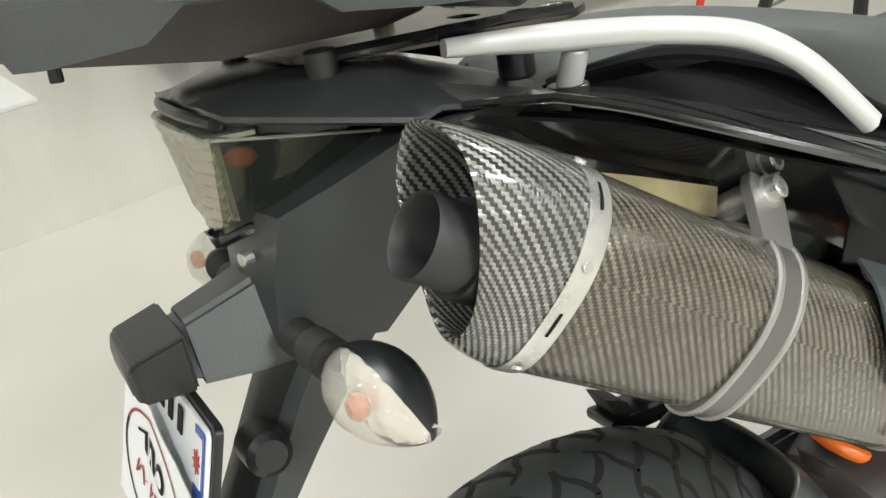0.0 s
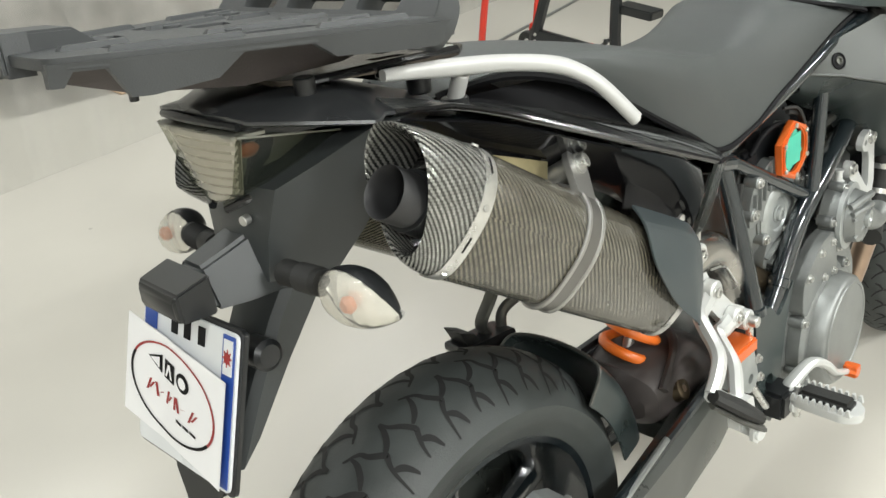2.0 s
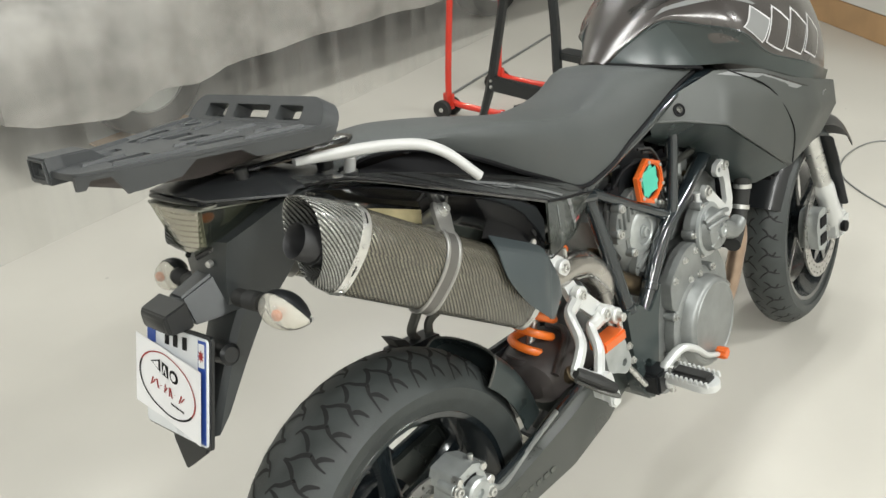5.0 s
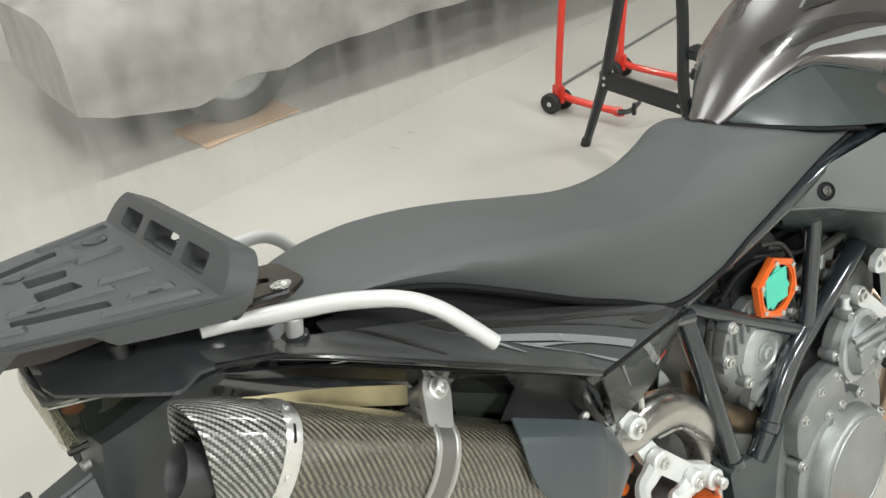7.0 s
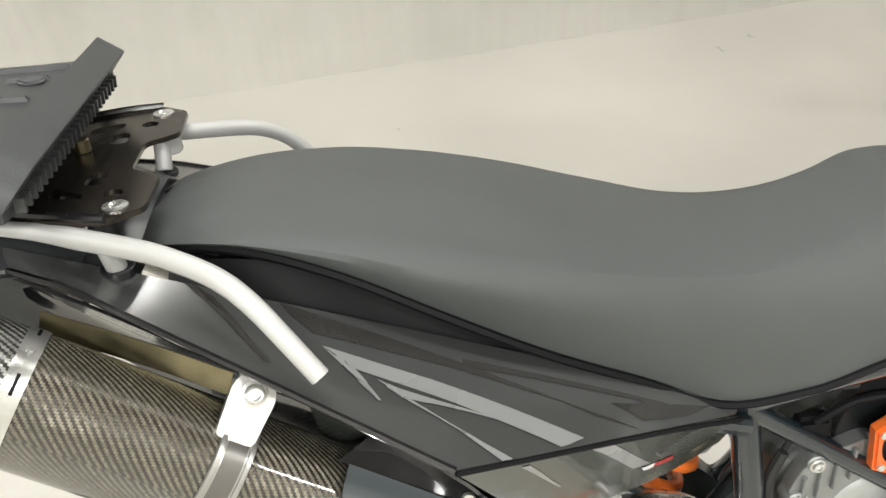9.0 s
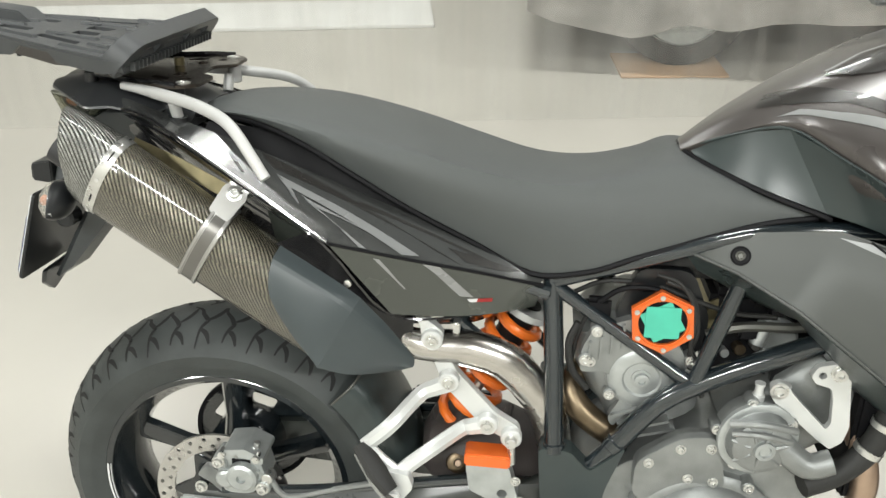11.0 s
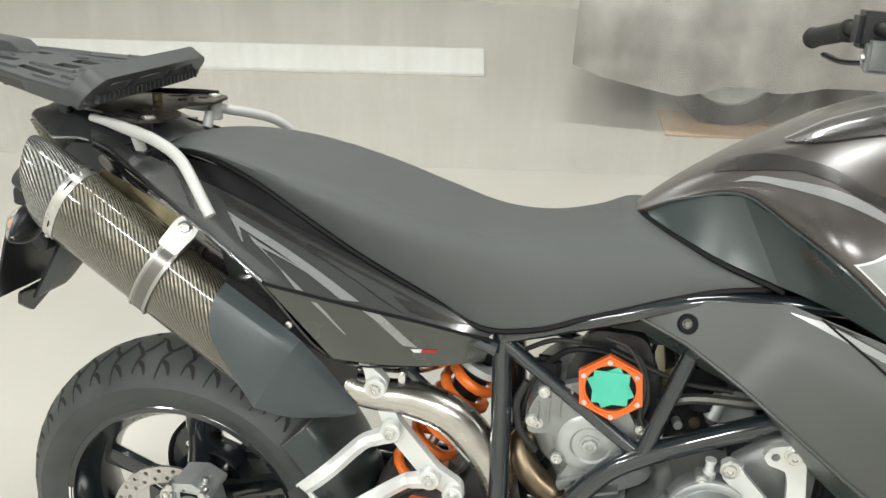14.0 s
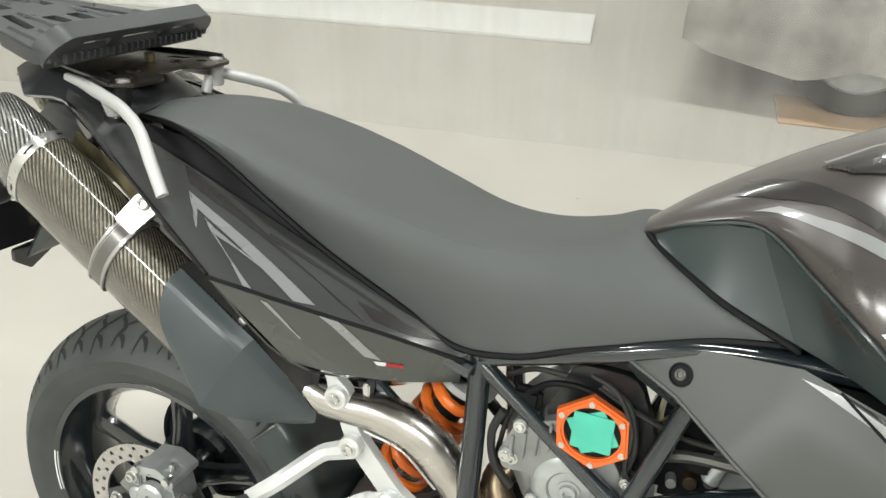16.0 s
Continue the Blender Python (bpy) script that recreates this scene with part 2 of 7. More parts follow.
M_FILM = material("silver_decal_film", (0.24, 0.245, 0.245), 0.3, metal=0.2, coat=0.6, vary=0.04)
M_FILM_DARK = material("black_decal_film", (0.026, 0.0245, 0.023), 0.25, coat=0.8, vary=0.05)
M_FILM_WHITE = material("white_decal_film", (0.62, 0.62, 0.63), 0.3, coat=0.6, vary=0.03)
M_SEAT = material("seat_vinyl", (0.068, 0.074, 0.073), 0.5, bump=0.55, scale=1100, spec=0.4, vary=0.10, vscale=5)
M_FRAME = material("frame_paint", (0.011, 0.016, 0.019), 0.2, coat=1.0, vary=0.1)
M_SILVER = material("silver_painted_tube", (0.46, 0.46, 0.45), 0.5, metal=0.25, coat=0.0, vary=0.05, bump=0.05, scale=600)
M_ALU = material("bright_aluminium", (0.62, 0.63, 0.62), 0.34, metal=0.35, vary=0.07, bump=0.12, scale=700)
M_CAST = material("cast_aluminium", (0.245, 0.255, 0.25), 0.42, metal=0.55, vary=0.16, vscale=25, bump=0.4, scale=420)
M_CAST_D = material("dark_steel", (0.11, 0.11, 0.10), 0.4, metal=0.6, vary=0.2)
M_CAST_L = material("light_cast_aluminium", (0.4, 0.42, 0.415), 0.36, metal=0.55, vary=0.14, vscale=30, bump=0.3, scale=420)
M_STEEL = material("brushed_steel", (0.55, 0.53, 0.50), 0.26, metal=1.0, vary=0.10, vscale=20, bump=0.08, scale=500)
M_CLAMP_D = material("grey_clamp_channel", (0.15, 0.145, 0.135), 0.34, metal=0.6, vary=0.1, vscale=14)
M_PIPE_D = material("dark_bronzed_pipe", (0.15, 0.115, 0.075), 0.36, metal=0.9, vary=0.25, vscale=30)
M_CLAMP = material("satin_steel_clamp", (0.40, 0.395, 0.38), 0.34, metal=0.85, vary=0.08, vscale=14, bump=0.08, scale=500)
M_BOLT = material("zinc_bolt", (0.62, 0.62, 0.60), 0.3, metal=0.9, vary=0.1, vscale=60)
M_HEADER = material("heat_tinted_steel", (0.42, 0.31, 0.235), 0.32, metal=0.9, vary=0.25, vscale=12)
M_ORANGE = material("orange_anodised", (0.75, 0.15, 0.025), 0.34, metal=0.35, coat=0.4, vary=0.06)
M_SPRING = material("orange_spring_paint", (0.80, 0.17, 0.02), 0.36, coat=0.5, vary=0.08)
M_GREEN = material("green_paper_sticker", (0.07, 0.46, 0.33), 0.7, vary=0.06, vscale=40)
M_RUBBER = material("rubber", (0.022, 0.022, 0.021), 0.62, bump=0.4, scale=300, vary=0.15, vscale=20, spec=0.35)
M_TYRE = material("tyre_rubber", (0.04, 0.045, 0.044), 0.5, bump=0.35, scale=380, vary=0.22, vscale=18, spec=0.4)
M_GROOVE_SHADE = material("tyre_groove", (0.008, 0.008, 0.008), 0.8, vary=0.1)
M_RIM = material("black_wheel_paint", (0.008, 0.011, 0.013), 0.2, coat=0.8, vary=0.1)
M_DISC = material("brake_disc_steel", (0.50, 0.49, 0.47), 0.3, metal=0.9, vary=0.08, vscale=25, bump=0.1, scale=800)
M_BROWN = material("dusty_guard_plastic", (0.050, 0.042, 0.040), 0.55, vary=0.25, vscale=14, bump=0.3, scale=500)
M_PAPER = material("white_paper", (0.80, 0.80, 0.81), 0.75, vary=0.03)
M_PLATE = material("plate_white", (0.70, 0.72, 0.74), 0.3, coat=0.4, vary=0.04)
M_BLUE = material("plate_blue", (0.02, 0.07, 0.33), 0.35, vary=0.05)
M_RED = material("red_print", (0.3, 0.018, 0.018), 0.5, vary=0.06)
# print and plain black parts; also painted shade in gaps, slots and openings
M_INK_SHADE = material("black_print", (0.006, 0.006, 0.007), 0.6, vary=0.05, spec=0.15)
M_RED_PAINT = material("red_powder_coat", (0.60, 0.035, 0.018), 0.32, coat=0.4, vary=0.06)
M_BLACK_PAINT = material("black_powder_coat", (0.012, 0.014, 0.015), 0.4, vary=0.1)
M_NICKEL = material("dark_nickel_plate", (0.075, 0.064, 0.055), 0.24, metal=0.9, vary=0.12, vscale=18, bump=0.05, scale=500)
M_BRONZE = material("bronze_steel", (0.22, 0.19, 0.11), 0.36, metal=0.9, vary=0.2, vscale=30)
M_CARD = material("cardboard", (0.50, 0.33, 0.20), 0.85, vary=0.08, vscale=6, bump=0.2, scale=150)
M_WHITE = material("white_board", (0.72, 0.72, 0.70), 0.6, vary=0.04, vscale=5)
M_WOOD = material("brown_skirting", (0.42, 0.26, 0.13), 0.5, vary=0.12, vscale=5)
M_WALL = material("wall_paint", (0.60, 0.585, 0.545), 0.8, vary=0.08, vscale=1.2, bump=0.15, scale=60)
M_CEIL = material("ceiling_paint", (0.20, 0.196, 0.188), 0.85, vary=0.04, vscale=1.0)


def carbon(name, size, dark, light, rough=0.22, diag=True):
    """Twill weave, laid out by the mesh's own metres."""
    m = bpy.data.materials.new(name)
    m.use_nodes = True
    nt = m.node_tree
    N = nt.nodes.new
    b = nt.nodes["Principled BSDF"]
    uv = N("ShaderNodeUVMap")
    sep = N("ShaderNodeSeparateXYZ")
    nt.links.new(uv.outputs[0], sep.inputs[0])

    def op(kind, a, c=None):
        o = N("ShaderNodeMath")
        o.operation = kind
        for k, q in enumerate((a, c)):
            if q is None:
                continue
            if isinstance(q, (int, float)):
                o.inputs[k].default_value = q
            else:
                nt.links.new(q, o.inputs[k])
        return o.outputs[0]

    x, y = op("DIVIDE", sep.outputs[0], size), op("DIVIDE", sep.outputs[1], size)
    i, j = op("FLOOR", x), op("FLOOR", y)
    k = op("FRACT", op("MULTIPLY", op("ADD", op("ADD", i, j), 0.5), 0.25))
    warp = op("LESS_THAN", k, 0.5)
    fx, fy = op("FRACT", x), op("FRACT", y)
    px, py = op("SINE", op("MULTIPLY", fx, math.pi)), op("SINE", op("MULTIPLY", fy, math.pi))
    inv = op("SUBTRACT", 1.0, warp)
    height = op("ADD", op("MULTIPLY", px, warp), op("MULTIPLY", py, inv))
    noise_ = N("ShaderNodeTexNoise")
    noise_.inputs["Scale"].default_value = 30
    nt.links.new(uv.outputs[0], noise_.inputs["Vector"])
    mix = N("ShaderNodeMix")
    mix.data_type = "RGBA"
    mix.inputs[6].default_value, mix.inputs[7].default_value = (*dark, 1), (*light, 1)
    cell = N("ShaderNodeCombineXYZ")
    nt.links.new(op("FLOOR", op("MULTIPLY", x, 0.5)), cell.inputs[0])
    nt.links.new(j, cell.inputs[1])
    rnd = N("ShaderNodeTexWhiteNoise")
    rnd.noise_dimensions = "2D"
    nt.links.new(cell.outputs[0], rnd.inputs["Vector"])
    each = op("ADD", 0.5, op("MULTIPLY", rnd.outputs[0], 0.4))
    nt.links.new(op("MULTIPLY", warp, op("MULTIPLY", each, op("ADD", 0.45, noise_.outputs[0]))), mix.inputs[0])
    nt.links.new(mix.outputs[2], b.inputs["Base Color"])
    bump = N("ShaderNodeBump")
    bump.inputs["Strength"].default_value = 0.6
    bump.inputs["Distance"].default_value = size * 0.25
    nt.links.new(height, bump.inputs["Height"])
    nt.links.new(bump.outputs[0], b.inputs["Normal"])
    b.inputs["Roughness"].default_value = rough
    b.inputs["Metallic"].default_value = 0.35
    b.inputs["Coat Weight"].default_value = 0.9
    b.inputs["Coat Roughness"].default_value = 0.08
    return m


M_CARBON = carbon("fine_carbon_weave", 0.0019, (0.034, 0.031, 0.023), (0.20, 0.182, 0.138), 0.26)
M_CARBON_CAP = carbon("coarse_carbon_weave", 0.0021, (0.036, 0.037, 0.034), (0.36, 0.36, 0.335), 0.24)


def glass(name, color, rough=0.05, ior=1.45):
    m = bpy.data.materials.new(name)
    m.use_nodes = True
    b = m.node_tree.nodes["Principled BSDF"]
    b.inputs["Base Color"].default_value = (*color, 1)
    b.inputs["Roughness"].default_value = rough
    b.inputs["Transmission Weight"].default_value = 0.92
    b.inputs["IOR"].default_value = ior
    return m


def thin(name, color, gloss, base=(0.34, 0.33, 0.30), cell=160):
    """Thin clear plastic: mostly see-through, with a share of shine."""
    m = bpy.data.materials.new(name)
    m.use_nodes = True
    nt = m.node_tree
    b = nt.nodes["Principled BSDF"]
    b.inputs["Base Color"].default_value = (*base, 1)
    b.inputs["Roughness"].default_value = 0.10
    b.inputs["Coat Weight"].default_value = 1.0
    tr = nt.nodes.new("ShaderNodeBsdfTransparent")
    tr.inputs[0].default_value = (*color, 1)
    tc = nt.nodes.new("ShaderNodeTexCoord")
    cells = nt.nodes.new("ShaderNodeTexVoronoi")
    cells.inputs["Scale"].default_value = cell
    nt.links.new(tc.outputs["Object"], cells.inputs["Vector"])
    bp = nt.nodes.new("ShaderNodeBump")
    bp.inputs["Strength"].default_value = 0.5
    bp.inputs["Distance"].default_value = 0.002
    nt.links.new(cells.outputs["Distance"], bp.inputs["Height"])
    nt.links.new(bp.outputs[0], b.inputs["Normal"])
    mix = nt.nodes.new("ShaderNodeMixShader")
    mix.inputs[0].default_value = gloss
    nt.links.new(tr.outputs[0], mix.inputs[1])
    nt.links.new(b.outputs[0], mix.inputs[2])
    nt.links.new(mix.outputs[0], nt.nodes["Material Output"].inputs[0])
    return m


M_LENS = thin("clear_lens", (0.96, 0.95, 0.92), 0.34, (0.66, 0.64, 0.58), 240)
M_SMOKE = thin("smoked_lens", (0.74, 0.75, 0.69), 0.15, (0.07, 0.08, 0.075), 12)
M_PANE = thin("ribbed_pane", (0.90, 0.88, 0.82), 0.45, (0.66, 0.63, 0.55), 30)
M_AMBER = material("amber_bulb", (0.5, 0.14, 0.035), 0.35, coat=0.2, vary=0.1, vscale=80)
M_CHROME = material("bright_reflector", (0.86, 0.85, 0.81), 0.2, metal=0.55, vary=0.1, vscale=90, bump=0.3, scale=160)
M_TRIM = material("grey_lamp_housing", (0.20, 0.20, 0.17), 0.3, vary=0.15, vscale=30)
M_REFLECTOR = material("chrome_reflector", (0.6, 0.585, 0.53), 0.3, metal=0.25, vary=0.1, vscale=90, bump=0.4, scale=160)


def floor_material():
    """Pale resin floor: worn sheen, faint clouds, small dark specks."""
    m = material("resin_floor", (0.462, 0.442, 0.398), 0.34, vary=0.06, vscale=1.6, bump=0.05, scale=40, rvary=0.1)
    nt = m.node_tree
    b = nt.nodes["Principled BSDF"]
    tc = nt.nodes.new("ShaderNodeTexCoord")
    vor = nt.nodes.new("ShaderNodeTexVoronoi")
    vor.inputs["Scale"].default_value = 5
    nt.links.new(tc.outputs["Object"], vor.inputs["Vector"])
    cut = nt.nodes.new("ShaderNodeMath")
    cut.operation = "LESS_THAN"
    cut.inputs[1].default_value = 0.03
    nt.links.new(vor.outputs["Distance"], cut.inputs[0])
    noise2 = nt.nodes.new("ShaderNodeTexNoise")
    noise2.inputs["Scale"].default_value = 3.0
    nt.links.new(tc.outputs["Object"], noise2.inputs["Vector"])
    some = nt.nodes.new("ShaderNodeMath")
    some.operation = "GREATER_THAN"
    some.inputs[1].default_value = 0.60
    nt.links.new(noise2.outputs[0], some.inputs[0])
    both = nt.nodes.new("ShaderNodeMath")
    both.operation = "MULTIPLY"
    nt.links.new(cut.outputs[0], both.inputs[0])
    nt.links.new(some.outputs[0], both.inputs[1])
    soft = nt.nodes.new("ShaderNodeMath")
    soft.operation = "MULTIPLY"
    soft.inputs[1].default_value = 0.45
    nt.links.new(both.outputs[0], soft.inputs[0])
    mix = nt.nodes.new("ShaderNodeMix")
    mix.data_type = "RGBA"
    mix.inputs[7].default_value = (0.20, 0.19, 0.17, 1)
    src = b.inputs["Base Color"].links[0].from_socket
    nt.links.new(soft.outputs[0], mix.inputs[0])
    nt.links.new(src, mix.inputs[6])
    nt.links.new(mix.outputs[2], b.inputs["Base Color"])
    return m


M_FLOOR = floor_material()


def film_material():
    """Clear dust sheet: lets most light through, milky and glossy on its folds."""
    m = bpy.data.materials.new("clear_plastic_sheet")
    m.use_nodes = True
    nt = m.node_tree
    b = nt.nodes["Principled BSDF"]
    out = nt.nodes["Material Output"]
    b.inputs["Base Color"].default_value = (0.62, 0.61, 0.58, 1)
    b.inputs["Roughness"].default_value = 0.12
    tr = nt.nodes.new("ShaderNodeBsdfTransparent")
    tr.inputs[0].default_value = (0.93, 0.93, 0.92, 1)
    tc = nt.nodes.new("ShaderNodeTexCoord")
    mp = nt.nodes.new("ShaderNodeMapping")
    mp.inputs["Scale"].default_value = (9, 9, 0.5)
    nt.links.new(tc.outputs["Object"], mp.inputs["Vector"])
    n = nt.nodes.new("ShaderNodeTexNoise")
    n.inputs["Scale"].default_value = 1.0
    n.inputs["Detail"].default_value = 5
    nt.links.new(mp.outputs[0], n.inputs["Vector"])
    r = nt.nodes.new("ShaderNodeMapRange")
    r.inputs[1].default_value, r.inputs[2].default_value = 0.3, 0.75
    r.inputs[3].default_value, r.inputs[4].default_value = 0.08, 0.32
    nt.links.new(n.outputs[0], r.inputs[0])
    mix = nt.nodes.new("ShaderNodeMixShader")
    nt.links.new(r.outputs[0], mix.inputs[0])
    nt.links.new(tr.outputs[0], mix.inputs[1])
    nt.links.new(b.outputs[0], mix.inputs[2])
    nt.links.new(mix.outputs[0], out.inputs[0])
    return m


M_FOIL = film_material()


def cover_material():
    m = material("grey_dust_cover", (0.31, 0.297, 0.278), 0.6, vary=0.36, vscale=4.5, bump=0.9, scale=11)
    return m


M_COVER = cover_material()

# ---------------------------------------------------------------- room
def slab(name, x0, x1, y0, y1, z0, z1, mat, label, category, bevel=0.0):
    return tagged(part(name, box(x0, x1, y0, y1, z0, z1, bevel), mat), label, category, kind="structure")


slab("floor", -4.6, 6.2, -4.2, 5.0, -0.12, 0.0, M_FLOOR, "pale cream resin workshop floor, slightly glossy, with specks", "floor")
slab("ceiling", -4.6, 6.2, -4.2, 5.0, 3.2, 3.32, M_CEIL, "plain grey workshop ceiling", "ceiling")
slab("wall_north", -4.6, 6.2, 4.88, 5.0, 0.0, 3.2, M_WALL, "pale painted workshop wall behind the covered car", "wall")
slab("wall_south", -4.6, 6.2, -4.2, -4.08, 0.0, 3.2, M_WALL, "plain pale painted wall", "wall")
slab("wall_west", -4.6, -4.48, -4.08, 4.88, 0.0, 3.2, M_WALL, "plain pale painted wall", "wall")
slab("wall_east", 6.08, 6.2, -4.08, 4.88, 0.0, 3.2, M_WALL, "plain pale painted wall", "wall")

def far_bench():
    """Low brown panel along the far side of the floor."""
    root = new("skirting_board")
    root.matrix_world = pose(4.74, 1.11, 0, 0, 0, 57)
    part("board", box(-1.8, 1.8, -0.015, 0.015, 0.0, 0.16, 0.003), M_WOOD, root)
    part("panel", box(-1.8, 1.8, -0.03, 0.02, 0.164, 2.6, 0.003), M_WALL, root, "pale wall panel above the board")
    return tagged(root, "brown wooden skirting board under a pale partition wall", "skirting", kind="structure")


far_bench()


def plastic_curtain():
    """A clear dust sheet that hangs to the floor between the motorcycle and the car."""
    bm = bmesh.new()
    nx, nz = 260, 10
    grid = []
    for i in range(nx + 1):
        x = -4.4 + 8.0 * i / nx
        col = []
        for j in range(nz + 1):
            z = 0.004 + 3.19 * j / nz
            amp = 0.003 + 0.016 * min(1.0, 3 * j / nz)
            y = 2.22 + 0.165 * x + amp * (math.sin(x * 7.3) + 0.6 * math.sin(x * 17.1 + 1.3) + 0.35 * noise.noise(V(x * 5, z * 0.7, 0)))
            col.append(bm.verts.new((x, y, z)))
        grid.append(col)
    for i in range(nx):
        for j in range(nz):
            bm.faces.new((grid[i][j], grid[i + 1][j], grid[i + 1][j + 1], grid[i][j + 1]))
    ob = part("plastic_curtain", bm, M_FOIL)
    ob.visible_shadow = False
    return tagged(ob, "clear hanging plastic dust curtain with soft vertical folds", "curtain")


plastic_curtain()


def covered_car():
    root = new("covered_car")
    root.matrix_world = pose(0.41, 2.86, 0, 0, 0, 1.5)

    def half(x):
        return 0.86 - 0.42 * max(0, (0.55 - x) / 0.55) ** 2.2

    def top(x):
        pts = [(0.0, 0.62), (0.35, 0.74), (1.2, 0.92), (1.75, 1.30), (2.4, 1.45), (3.4, 1.38), (4.3, 0.95)]
        for (a, h), (b, k) in zip(pts, pts[1:]):
            if x <= b:
                t = (x - a) / (b - a)
                t = t * t * (3 - 2 * t)
                return h + (k - h) * t
        return pts[-1][1]

    def hem(x):
        pts = [(0.0, 0.27), (0.12, 0.225), (0.29, 0.20), (0.50, 0.165), (0.90, 0.205), (1.1, 0.255), (1.5, 0.265), (4.4, 0.25)]
        for (a, h), (b, k) in zip(pts, pts[1:]):
            if x <= b:
                return h + (k - h) * (x - a) / (b - a)
        return 0.25

    bm = bmesh.new()
    nx, na = 170, 60
    secs = []
    for i in range(nx + 1):
        x = 4.3 * (i / nx) ** 1.25
        w, h = half(x), top(x)
        row = []
        for j in range(na + 1):
            a = math.pi * j / na
            c, s = math.cos(a), math.sin(a)
            y = -w * math.copysign(abs(c) ** 0.35, c)
            z = hem(x) + (h - hem(x)) * s ** 0.55
            arch = math.exp(-((x - 0.74) / 0.15) ** 2) * 0.045
            if s < 0.35:
                z += arch * (1 - s / 0.35) * 1.1
            fold = 0.010 * math.sin(x * 11 + 1.5 * math.sin(z * 4)) * (1 - s) + 0.035 * noise.noise(V(x * 2.2, z * 3.0, y)) + 0.012 * noise.noise(V(x * 9, z * 6, y))
            row.append(V(x + fold * 0.4, y + w + fold * math.copysign(1, c), z + fold * 0.4 * min(1.0, 0.2 + s * 3)))
        secs.append(row)
    vs = [[bm.verts.new(p) for p in r] for r in secs]
    for i in range(nx):
        for j in range(na):
            bm.faces.new((vs[i][j], vs[i + 1][j], vs[i + 1][j + 1], vs[i][j + 1]))
    front = bm.faces.new([v for v in vs[0]])
    bmesh.ops.triangulate(bm, faces=[front])
    part("dust_cover", bm, M_COVER, root, "grey wrinkled dust cover draped over the car body")
    part("under_body", box(0.35, 4.1, 0.40, 1.32, 0.20, 0.5, 0.06), M_SATIN, root)
    for wx, wy in ((0.72, 0.17), (0.72, 1.55), (3.35, 0.17), (3.35, 1.55)):
        w = part("wheel", lathe([(-0.09, 0.20), (-0.095, 0.27), (-0.08, 0.30), (-0.03, 0.312), (0.03, 0.312), (0.08, 0.30), (0.095, 0.27), (0.09, 0.20)],
                                (wx, wy, 0.312), (0, 1, 0), 48, closed=True), M_RUBBER, root)
        part("rim", lathe([(-0.085, 0.205), (-0.09, 0.195), (-0.05, 0.17), (-0.06, 0.05), (0.0, 0.02), (0.08, 0.2)], (wx, wy, 0.312), (0, 1, 0), 40), M_CAST_L, w)
    # solid plug, the opening's darkness put into its colour
    part("tow_eye", cyl((0.50, 0.155, 0.36), (0.50, 0.11, 0.36), 0.02, 10), M_INK_SHADE, root, "small black plug for the shade in an opening")
    return tagged(root, "car under a wrinkled grey dust cover with one wheel showing", "car")


covered_car()


def cardboard_sheet():
    bm = bmesh.new()
    n = 14
    top, bot = [], []
    for i in range(n + 1):
        for j in range(5):
            x, y = -0.25 + 0.5 * i / n, -0.15 + 0.30 * j / 4
            z = 0.004 + 0.003 * noise.noise(V(x * 6, y * 6, 3)) + 0.002
            top.append(bm.verts.new((x, y, z + 0.004)))
            bot.append(bm.verts.new((x, y, z - 0.003)))
    for g in (top, bot):
        for i in range(n):
            for j in range(4):
                bm.faces.new((g[i * 5 + j], g[(i + 1) * 5 + j], g[(i + 1) * 5 + j + 1], g[i * 5 + j + 1]))
    for i in range(n):
        for j in (0, 4):
            bm.faces.new((top[i * 5 + j], top[(i + 1) * 5 + j], bot[(i + 1) * 5 + j], bot[i * 5 + j]))
    for i in (0, n):
        for j in range(4):
            bm.faces.new((top[i * 5 + j], top[i * 5 + j + 1], bot[i * 5 + j + 1], bot[i * 5 + j]))
    ob = part("cardboard_sheet", bm, M_CARD)
    ob.matrix_world = pose(1.095, 2.985, 0, 0, 0, 8)
    return tagged(ob, "flat brown cardboard sheet under the covered car's wheel", "cardboard")


cardboard_sheet()


def white_board():
    ob = part("white_board", box(-1.36, 1.36, -0.215, 0.215, 0.0, 0.02, 0.004), M_WHITE)
    ob.matrix_world = pose(-1.45, 3.345, 0, 0, 0, 10.5)
    return tagged(ob, "long white board lying flat on the floor", "board")


white_board()


